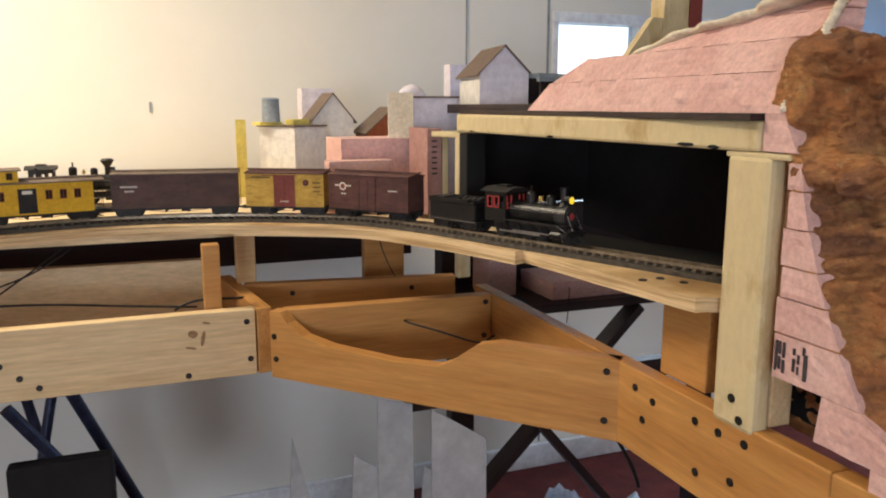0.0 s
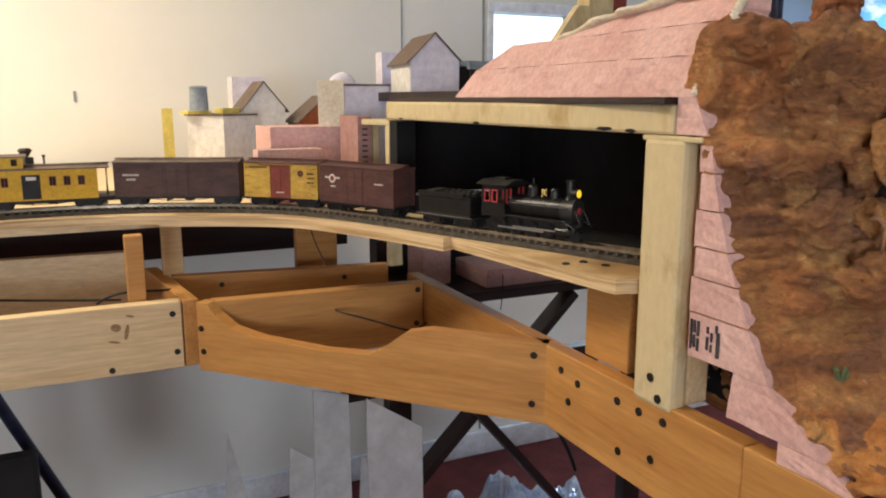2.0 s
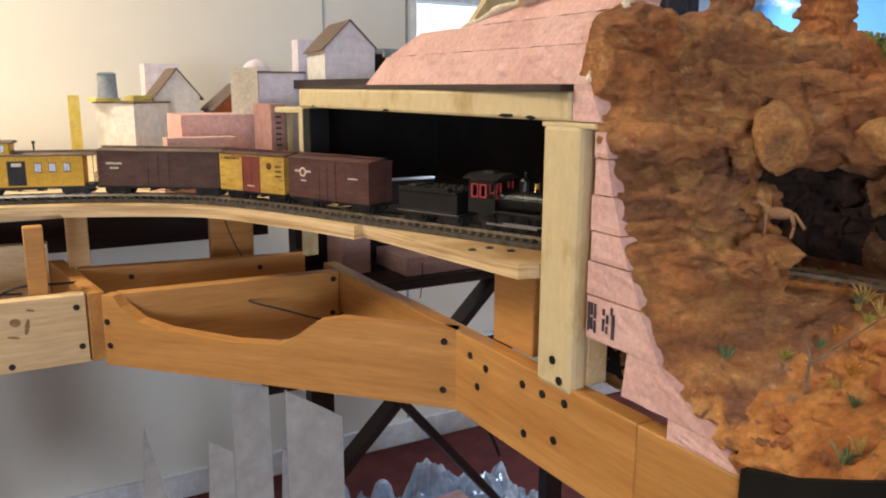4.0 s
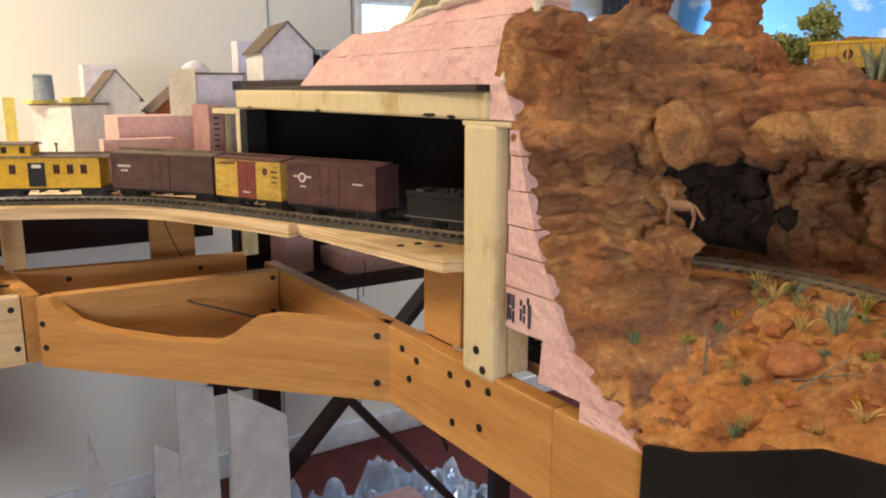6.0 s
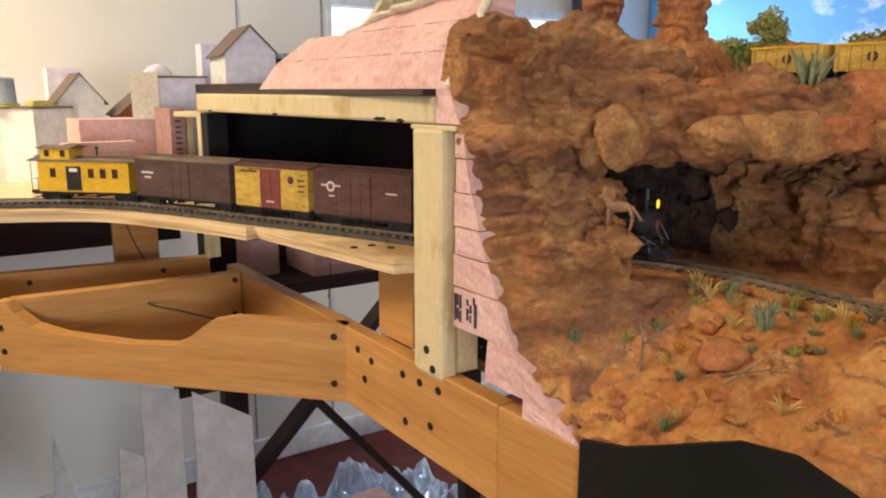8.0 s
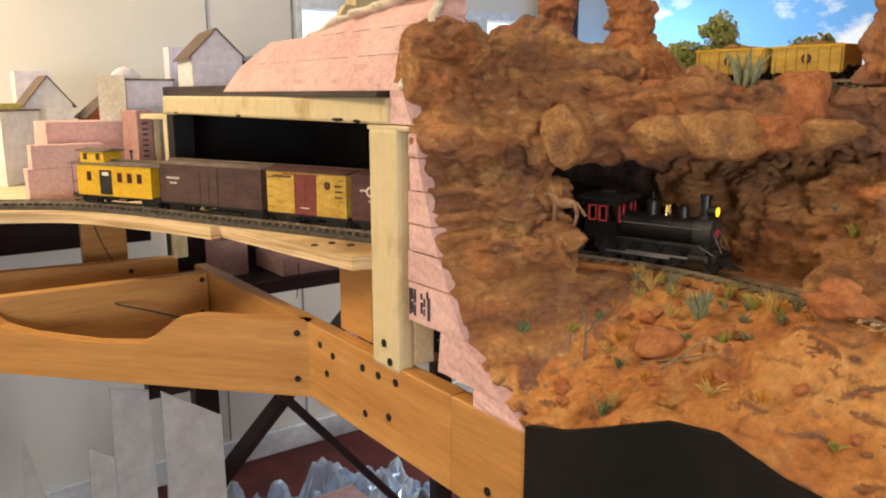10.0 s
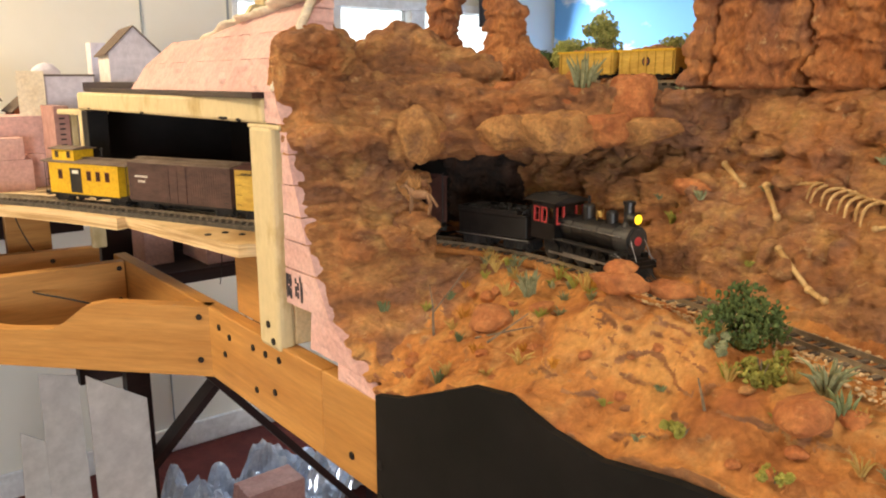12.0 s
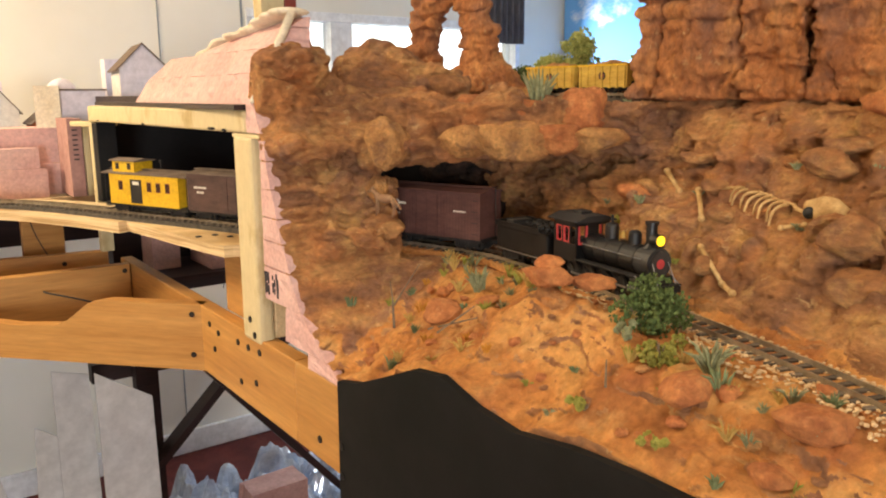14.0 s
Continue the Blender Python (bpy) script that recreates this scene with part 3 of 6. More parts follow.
# cliff: steep face that runs diagonally back from the foam
u = Y2 + 0.62 * (X2 - 0.45)
cliff = np.interp(u.ravel(), [0.25, 0.292, 0.329, 0.369, 0.394, 0.415, 0.430, 0.445, 0.465], [0.90, 0.951, 0.963, 0.995, 1.033, 1.076, 1.116, 1.165, 1.21]).reshape(u.shape)
cliff = np.where(X2 < 0.60, cliff, 0.9)
top2d = np.maximum(ground, cliff)
field = (Z - top2d[:, :, None]) * 0.6
# overhanging ledge over the cave
lipx = np.interp(gy, [-0.7, 0.0, 0.17, 0.215, 0.235, 0.255, 0.315, 0.365, 0.40, 0.46], [0.90, 0.80, 0.745, 0.725, 0.695, 0.655, 0.600, 0.545, 0.505, 0.455])[None, :]
lip = (lipx - X2) * 0.75
slab = np.maximum(np.broadcast_to(lip[:, :, None], shape), np.maximum(Z - 1.192, 1.140 - Z))
# cave and tunnel along the line
cave2d = np.maximum(np.abs(off - 0.006) - 0.029, 0.19 - Y2)
mouth_x = np.interp(gy, [0.12, 0.21, 0.36, 0.572], [0.590, 0.598, 0.570, 0.506])[None, :]
wide = np.maximum(np.maximum(mouth_x - 0.024 - X2, X2 - np.minimum(track_x + 0.15, 0.69)), np.abs(Y2 - 0.365) - 0.165)
cave2d = np.minimum(cave2d, wide)
cave = np.maximum(np.broadcast_to(cave2d[:, :, None], shape), np.maximum(1.0404 - Z, Z - 1.128))
field = carve(field, cave, 0.012)
field = melt(field, slab, 0.012)


def blob(c, r, k=(1, 1, 1)):
    return (np.sqrt(((X - c[0]) / k[0]) ** 2 + ((Y - c[1]) / k[1]) ** 2 + ((Z - c[2]) / k[2]) ** 2) - r) * min(k)


for c, r, k in (((0.488, 0.458, 1.214), 0.052, (0.9, 0.9, 1)), ((0.612, 0.475, 1.198), 0.060, (1.0, 1.05, 1)), ((0.64, 0.43, 1.20), 0.04, (1.2, 1, 0.9)),
                ((0.565, 0.352, 1.150), 0.018, (1.2, 1, 0.7)), ((0.530, 0.358, 1.064), 0.026, (1, 1, 0.75)), ((0.540, 0.392, 1.122), 0.018, (1, 1, 0.9)), ((0.537, 0.396, 1.100), 0.016, (1, 1, 1.2)), ((0.543, 0.376, 1.125), 0.016, (1, 1, 1)), ((0.547, 0.374, 1.104), 0.015, (1, 1, 1.3)), ((0.549, 0.366, 1.075), 0.016, (1, 1, 1)), ((0.49, 0.412, 1.150), 0.024, (1.5, 1, 0.6)), ((0.51, 0.40, 1.10), 0.024, (1, 1, 1)), ((0.50, 0.385, 1.05), 0.024, (1.2, 1, 0.8)),
                ((0.647, 0.305, 1.185), 0.026, (0.9, 1, 1.1)), ((0.69, 0.27, 1.185), 0.025, (1, 1, 0.8)), ((0.60, 0.37, 1.180), 0.034, (1.2, 1, 0.7)), ((0.665, 0.385, 1.180), 0.022, (1.2, 1.2, 0.6))):
    field = melt(field, blob(c, r, k), 0.012)
# boulders along the ledge's lip
for c, r, k in (((0.572, 0.355, 1.160), 0.016, (1.2, 1, 0.8)), ((0.610, 0.325, 1.160), 0.020, (1.2, 1.2, 0.7)), ((0.655, 0.285, 1.158), 0.020, (1.2, 1.3, 0.7)), ((0.700, 0.245, 1.158), 0.018, (1.2, 1.3, 0.8))):
    field = melt(field, blob(c, r, k), 0.006)
n1 = lattice(shape, LO, STEP, (0.062, 0.062, 0.042), 3)
n2 = lattice(shape, LO, STEP, (0.030, 0.030, 0.020), 4)
n3 = lattice(shape, LO, STEP, (0.0145, 0.0145, 0.0105), 5)
n4 = lattice(shape, LO, STEP, (0.0085, 0.0085, 0.007), 6)
calm = np.clip((np.abs(off) - 0.014) / 0.022, 0, 1)[:, :, None]
rough3 = (step01((Z - 1.035) / 0.05) * 0.6 + 0.4) * (1 - 0.8 * np.exp(-((Y - 0.035) / 0.065) ** 2 - ((Z - 1.108) / 0.035) ** 2))
field = field + calm * rough3 * (0.016 * (np.abs(n1) - 0.28) + 0.011 * (np.abs(n2) - 0.28) + 0.0052 * n3 + 0.0022 * n4)
# cut to the foam plane, the fascia and the track bed
field = np.maximum(field, 0.4485 - X)
field = np.maximum(field, X - 0.89)
field = np.maximum(field, -0.61 - Y)
edge_y = np.interp(gz, [0.93, 0.951, 0.96, 0.993, 1.033, 1.076, 1.116, 1.161, 1.197, 1.26], [0.30, 0.294, 0.331, 0.371, 0.396, 0.417, 0.431, 0.443, 0.464, 0.445])[None, None, :]
field = np.maximum(field, np.minimum(Y - edge_y - 0.010, 0.50 - X))
field = np.maximum(field, np.where(Z < 1.192, Y - 0.50, Y - np.where(X > 0.53, 0.575, 0.50)))
field = np.maximum(field, 0.932 - Z)
clear = np.maximum(np.abs(off)[:, :, None] - 0.0225, np.maximum(1.0404 - Z, Z - 1.115))
field = np.maximum(field, -clear)
verts, quads = skin(field, LO, STEP)
verts, quads = refine(verts, quads)
near_line = np.clip((np.abs(verts[:, 0] - np.interp(verts[:, 1], gy, track_x[0])) - 0.018) / 0.012, 0, 1)
gentle = np.where(verts[:, 2] < 1.065, 0.5, 1.0)
inner = np.clip((verts[:, 0] - 0.4495) / 0.004, 0, 1)
verts = weather(verts, quads, np.maximum(near_line, verts[:, 2] > 1.05) * gentle * inner, 31)
terrain_me = rock_mesh("rock_terrain", verts, quads, M_ROCK)
terrain_me.materials.append(M_SAND)
cen, nor = np.zeros(len(terrain_me.polygons) * 3), np.zeros(len(terrain_me.polygons) * 3)
terrain_me.polygons.foreach_get("center", cen)
terrain_me.polygons.foreach_get("normal", nor)
cen, nor = cen.reshape(-1, 3), nor.reshape(-1, 3)
wob = 0.012 * np.sin(cen[:, 0] * 170 + 2 * np.sin(cen[:, 1] * 90)) + 0.01 * np.sin(cen[:, 1] * 210)
is_sand = (nor[:, 2] > 0.45) & (cen[:, 2] < 1.075) & (cen[:, 0] < np.interp(cen[:, 1], gy, track_x[0]) + 0.03) & (cen[:, 1] + 0.5 * (cen[:, 0] - 0.45) < 0.335 + wob)
# Faces deep in the cave get the dark colour in place of shade.
in_cave_shade = (cen[:, 1] > 0.315) & (cen[:, 2] > 1.0405) & (cen[:, 2] < 1.131) & (cen[:, 0] > np.interp(cen[:, 1], gy, track_x[0]) + 0.024 - 0.4 * np.clip(cen[:, 1] - 0.39, 0, 0.11)) & (cen[:, 0] < 0.70) & (cen[:, 1] + 0.35 * (cen[:, 0] - 0.60) > 0.402 + wob * 0.8 + 0.012 * np.sin(cen[:, 2] * 120 + 1.0) + rng.normal(0, 0.0012, len(cen)))
terrain_me.materials.append(M_CAVE_SHADE)
terrain_me.polygons.foreach_set("material_index", np.where(in_cave_shade, 2, is_sand).astype(np.int32))
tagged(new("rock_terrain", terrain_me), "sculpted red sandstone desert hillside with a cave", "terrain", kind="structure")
# fascia
prof = [(-0.62, 0.60), (0.289, 0.60)] + [(y, z - 0.001) for y, z in sorted(zip(FRONT_Y, FRONT_Z), reverse=True) if -0.6 < y < 0.289] + [(-0.62, 0.999)]
fascia = part("fascia", prism(bmesh.new(), prof, 0.4405, 0.4470, "x"), M_FASCIA)
for z in (0.891, 0.862):
    add_screw(fascia, 0, 0, 0).matrix_basis = pose(0.4405, 0.281, z, 0, 0, -90)
tagged(fascia, "black fascia board with a wavy top edge", "fascia", kind="structure")
# mesa
mlo, mst = (0.70, -0.64, 1.185), 0.004
mx, my, mz = grid(mlo, (0.97, 0.245, 1.46), mst)
mshape = (len(mx), len(my), len(mz))
MX, MY, MZ = mx[:, None, None], my[None, :, None], mz[None, None, :]
mfield = np.maximum(np.maximum(0.745 - MX, MX - 0.95), np.maximum(np.maximum(-0.62 - MY, MY - 0.216), np.maximum(1.180 - MZ, MZ - 1.44)))
a1 = lattice(mshape, mlo, mst, (0.06, 0.06, 0.16), 11)
a2 = lattice(mshape, mlo, mst, (0.028, 0.028, 0.06), 12)
a3 = lattice(mshape, mlo, mst, (0.02, 0.02, 0.014), 13)
a4 = lattice(mshape, mlo, mst, (0.010, 0.010, 0.009), 14)
cracks = np.exp(-(lattice(mshape, mlo, mst, (0.09, 0.075, 0.60), 15) / 0.06) ** 2) * 0.020 + np.exp(-(lattice(mshape, mlo, mst, (0.12, 0.10, 0.055), 16) / 0.08) ** 2) * 0.008
mfield = mfield + cracks
mfield = np.maximum(mfield + 0.010 * np.abs(a1) + 0.008 * np.abs(a2) + 0.004 * a3 + 0.0025 * a4 - 0.007, 1.197 - MZ)
verts, quads = refine(*skin(mfield, mlo, mst))
verts = weather(verts, quads, np.where(verts[:, 2] > 1.2, 1.1, 0.3), 51)
tagged(new("mesa", rock_mesh("mesa", verts, quads, M_MESA)), "tall red sandstone mesa block standing on the hillside", "rock")

# ---- places on the rock ----


def ground_z(x, y, top=1.30):
    """The rock's surface at a plan point, below a height."""
    i, j = int(round((x - LO[0]) / STEP)), int(round((y - LO[1]) / STEP))
    col = field[min(max(i, 0), shape[0] - 1), min(max(j, 0), shape[1] - 1)]
    k = np.where((col < 0) & (gz < top))[0]
    if not len(k):
        return 1.0
    k = k[-1]
    if k + 1 < len(col) and col[k + 1] > 0:
        return gz[k] + STEP * (-col[k]) / (col[k + 1] - col[k])
    return gz[k]


M_SLAB = material("red_slab_rock", (0.40, 0.125, 0.045), (0.62, 0.25, 0.085), 40, rough=0.9, bump=0.9, vary=0.12, var=0.28, detail=10.0, depth=0.005, patches=(((0.30, 0.10, 0.05), 30, 0.54, 0.68, 0.6), ((0.68, 0.34, 0.13), 60, 0.56, 0.68, 0.6)))
M_SAGE = material("sage_green_leaf", (0.17, 0.18, 0.085), (0.30, 0.31, 0.17), 200, rough=0.8, bump=0.1, vary=0.15)
M_GREEN = material("dark_green_leaf", (0.045, 0.075, 0.018), (0.11, 0.15, 0.04), 220, rough=0.8, bump=0.1, vary=0.15)
M_LIME = material("yellow_green_leaf", (0.20, 0.20, 0.03), (0.36, 0.33, 0.07), 200, rough=0.8, bump=0.1, vary=0.15)
M_STRAW = material("straw_grass", (0.42, 0.27, 0.07), (0.60, 0.42, 0.14), 200, rough=0.85, bump=0.1, vary=0.15)
M_OCHRE = material("orange_ochre_grass", (0.42, 0.17, 0.02), (0.58, 0.27, 0.04), 200, rough=0.85, bump=0.1, vary=0.15)
M_TEAL = material("teal_green_leaf", (0.11, 0.14, 0.06), (0.20, 0.24, 0.12), 200, rough=0.8, bump=0.1, vary=0.15)
M_TWIG = material("grey_twig", (0.12, 0.085, 0.055), (0.24, 0.18, 0.12), 120, rough=0.85, bump=0.3)
M_BONE = material("aged_bone", (0.40, 0.23, 0.085), (0.62, 0.41, 0.18), 70, rough=0.7, bump=0.3)


def rock(x, y, r, k=(1, 1, 0.7), mat=None, seed=0, rz=0.0, sink=0.35, top=1.3, label="red sandstone rock on the hillside", z=None):
    z = ground_z(x, y, top) if z is None else z
    ob = part("rock", stone_bm(r, k, seed), mat or M_SLAB, None, "", pose(x, y, z + r * k[2] * (1 - sink) * 0.8, 0, 0, rz), smooth=True)
    return tagged(ob, label, "rock")


def blades(n, h, spread, width, seed, droop=0.3):
    r = random.Random(seed)
    bm = bmesh.new()
    for i in range(n):
        a = r.uniform(0, math.tau)
        lean = r.uniform(0.1, 1.0) * spread
        hh = h * r.uniform(0.6, 1.0)
        base = Vector((math.cos(a) * width * r.uniform(0, 2), math.sin(a) * width * r.uniform(0, 2), -0.001))
        mid = base + Vector((math.cos(a) * lean * hh * 0.5, math.sin(a) * lean * hh * 0.5, hh * 0.6))
        tip = base + Vector((math.cos(a) * lean * hh, math.sin(a) * lean * hh, hh * (1 - droop * lean)))
        rod(bm, base, mid, width * 0.5, 4, width * 0.6)
        rod(bm, mid, tip, width * 0.6, 4, width * 0.1)
    return bm


def leafy(n, r0, k, leaf, seed):
    """A crown of many small leaves in clumps."""
    r = random.Random(seed)
    bm = bmesh.new()
    clumps = []
    for i in range(max(5, n // 45)):
        d = Vector((r.gauss(0, 1), r.gauss(0, 1), r.gauss(0, 1))).normalized() * r.uniform(0.45, 0.92)
        clumps.append((Vector((d.x * r0 * k[0], d.y * r0 * k[1], d.z * r0 * k[2])), r0 * r.uniform(0.22, 0.4)))
    unit = bmesh.new()
    bmesh.ops.create_icosphere(unit, subdivisions=1, radius=1.0)
    shell, tris = [v.co.copy() for v in unit.verts], [[v.index for v in f.verts] for f in unit.faces]
    unit.free()
    co, fa = [], []
    for i in range(n):
        c, cr = clumps[i % len(clumps)]
        d = Vector((r.gauss(0, 1), r.gauss(0, 1), r.gauss(0, 1))).normalized() * cr * r.uniform(0.6, 1.05)
        m = Matrix.Translation(c + d) @ Euler((r.uniform(0, 6), r.uniform(0, 6), r.uniform(0, 6))).to_matrix().to_4x4() @ Matrix.Diagonal((1, 0.7, 0.28, 1))
        s = leaf * r.uniform(0.7, 1.2)
        at = len(co)
        co.extend(m @ (v * s) for v in shell)
        fa.extend([at + a for a in f] for f in tris)
    me = bpy.data.meshes.new("leaves")
    me.from_pydata(co, [], fa)
    bm.from_mesh(me)
    bpy.data.meshes.remove(me)
    return bm


def tuft(name, label, x, y, h, mat, n=14, spread=0.6, width=0.0012, seed=0, top=1.3, category="plant", z=None):
    z = ground_z(x, y, top) if z is None else z
    ob = part(name, blades(n, h, spread, width, seed), mat, None, "", pose(x, y, z))
    return tagged(ob, label, category)


def bush(label, x, y, r, k, mat, n, leaf, seed, top=1.3, z=None, name="bush"):
    z = ground_z(x, y, top) if z is None else z
    ob = thing(name, label, "bush", pose(x, y, z))
    stem = bmesh.new()
    rr = random.Random(seed)
    for i in range(5):
        rod(stem, (0, 0, -0.002), (rr.uniform(-1, 1) * r * 0.5, rr.uniform(-1, 1) * r * 0.5, r * k[2]), r * 0.06, 5, r * 0.02)
    part("stem", stem, M_TWIG, ob)
    part("crown", leafy(n, r, k, leaf, seed), mat, ob, "", pose(0, 0, r * k[2] * 0.85))
    return ob


# rocks of the slope
rock(0.527, 0.108, 0.016, (1.1, 1.2, 0.50), seed=1, z=1.066, label="flat red rock slab beside the track")
rock(0.530, 0.112, 0.010, (1.2, 1.2, 0.5), seed=2, z=1.076)
rock(0.550, 0.085, 0.012, (1.2, 1.4, 0.5), seed=3, z=1.062, label="flat red rock slab beside the track")
rock(0.520, 0.230, 0.021, (0.8, 1.1, 0.62), seed=4, rz=30, label="large brick-red rock on the slope")
rock(0.543, 0.262, 0.0065, (1.3, 1, 0.8), seed=5)
rock(0.549, 0.257, 0.005, (1.3, 1, 0.8), seed=6)
rock(0.538, 0.195, 0.008, (1.6, 1, 0.6), seed=7)
rock(0.495, -0.042, 0.0165, (1.1, 1, 0.62), seed=9, rz=20, sink=0.6, label="rounded pinkish rock on the slope")
rock(0.508, -0.060, 0.008, (1, 1, 0.7), seed=10)
rock(0.497, -0.118, 0.0165, (1.25, 1.1, 0.6), seed=11, rz=10, sink=0.5, label="broad red rock slab above the fascia")
rock(0.474, -0.110, 0.0105, (1.2, 1.1, 0.55), seed=12, sink=0.5, label="small red rock slab above the fascia")
rock(0.462, -0.040, 0.005, (1.2, 1, 0.7), seed=14)
for i, (x, y, r) in enumerate(((0.463, -0.02, 0.004), (0.531, -0.105, 0.006), (0.50, 0.165, 0.004), (0.478, 0.285, 0.006), (0.486, 0.292, 0.005), (0.470, 0.278, 0.005))):
    rock(x, y, r, (1.1, 1, 0.7), seed=20 + i)
# rocks of the back slope and ledge
for i, (x, y, r, k) in enumerate(((0.690, 0.170, 0.012, (1, 1.4, 0.6)), (0.672, 0.060, 0.012, (1.1, 1.2, 0.6)), (0.700, -0.010, 0.016, (1, 1.3, 0.7)), (0.705, 0.090, 0.010, (1, 1.3, 0.6)), (0.64, 0.055, 0.010, (1, 1, 0.8)),
                                  (0.718, -0.018, 0.016, (1, 1.6, 0.4)), (0.6366, -0.0620, 0.018, (1, 1.3, 0.9)), (0.6247, -0.0735, 0.016, (1, 1.3, 0.9)), (0.715, -0.060, 0.022, (1, 1.5, 0.5)), (0.650, -0.040, 0.014, (1, 1.2, 0.8)), (0.66, -0.085, 0.022, (1, 1.2, 0.9)), (0.73, 0.13, 0.012, (1, 1.4, 0.5)), (0.638, -0.11, 0.018, (1, 1, 1)), (0.70, 0.05, 0.008, (1, 1, 0.8)))):
    rock(x, y, r, k, M_SLAB if i in (0, 8) else M_ROCK, seed=40 + i, sink=0.75)
# boulders along the ledge's lip and on it
for i, (x, y, z, r, k, rz, m, lab) in enumerate((
        (0.543, 0.358, 1.158, 0.0235, (1.0, 1.0, 1.0), 20, M_TANR, "round tan boulder at the cave's edge"), (0.578, 0.352, 1.157, 0.0185, (1.3, 1.0, 0.75), -40, M_ROCK, "grey-brown boulder over the cave"),
        (0.604, 0.309, 1.160, 0.021, (1.0, 1.5, 0.75), 40, M_TANR, "tan slab of rock on the cave's lip"), (0.633, 0.275, 1.158, 0.025, (1.0, 1.4, 0.75), 40, M_TANR, "tan slab of rock on the cave's lip"),
        (0.667, 0.247, 1.160, 0.019, (1.0, 1.5, 0.75), 44, M_SLAB, "reddish slab of rock on the cave's lip"), (0.698, 0.220, 1.162, 0.0205, (1.0, 1.35, 0.62), 50, M_TANR, "tan slab of rock on the cave's lip"),
        (0.655, 0.286, 1.183, 0.022, (1.0, 1.2, 0.75), 30, M_SLAB, "red boulder on the ledge"), (0.708, 0.252, 1.183, 0.027, (1.0, 0.95, 1.05), 10, M_SLAB, "tall red boulder on the ledge"),
        (0.632, 0.345, 1.181, 0.024, (1.2, 1.0, 0.85), 70, M_SLAB, "red blocky boulder on the ledge"), (0.588, 0.405, 1.182, 0.022, (1.3, 1.0, 0.7), 0, M_ROCK, "brown boulder on the ledge"),
        (0.728, 0.262, 1.187, 0.014, (1.2, 1.2, 0.7), 15, M_SLAB, "small red boulder on the ledge"),
        (0.533, 0.352, 1.073, 0.0215, (1.15, 1.0, 0.66), 0, M_ROCK, "broad shelf of rock beside the cave"), (0.541, 0.369, 1.108, 0.0135, (1, 1, 1), 0, M_TANR, "round tan stone over the shelf"))):
    ob = part("rock", stone_bm(r, k, 60 + i, 4, 0.22), m, None, "", pose(x, y, z, 0, 0, rz), smooth=True)
    tagged(ob, lab, "rock")
# plants of the slope
bush("dark green desert bush beside the track", 0.546, 0.028, 0.027, (1, 1, 0.85), M_GREEN, 1500, 0.0019, 1, z=1.036)
bush("yellow-green low bush in front of the dark bush", 0.515, -0.004, 0.015, (1.2, 1.1, 0.7), M_LIME, 520, 0.0018, 2)
bush("sage green low bush beside the dark bush", 0.520, 0.028, 0.010, (1.2, 1.1, 0.6), M_SAGE, 260, 0.0018, 3)
bush("yellow-green shrub at the fascia", 0.468, 0.014, 0.010, (1.2, 1.2, 0.6), M_LIME, 260, 0.0015, 4)
bush("pale yellow shrub on the slope", 0.462, -0.045, 0.008, (1.2, 1.2, 0.6), M_LIME, 200, 0.0015, 5)
tuft("yucca", "grey-green yucca clump beside the track", 0.520, -0.040, 0.026, M_SAGE, 22, 0.8, 0.0020, 6)
tuft("yucca", "grey-green yucca clump beside the track", 0.508, -0.055, 0.018, M_TEAL, 14, 0.9, 0.0018, 7)
tuft("agave", "grey-green agave with upright leaves", 0.552, 0.222, 0.026, M_SAGE, 26, 0.7, 0.0024, 8)
tuft("agave", "small grey-green agave beside the track", 0.556, 0.130, 0.024, M_SAGE, 16, 0.4, 0.0016, 9, z=1.045)
tuft("plant", "small teal green plant on the slope", 0.464, 0.232, 0.014, M_TEAL, 16, 0.7, 0.0016, 10)
tuft("grass_tuft", "straw-coloured tuft of model grass", 0.468, 0.226, 0.012, M_STRAW, 16, 0.7, 0.0010, 11)
tuft("plant", "small teal green plant under the cliff", 0.490, 0.345, 0.012, M_TEAL, 12, 0.8, 0.0018, 12)
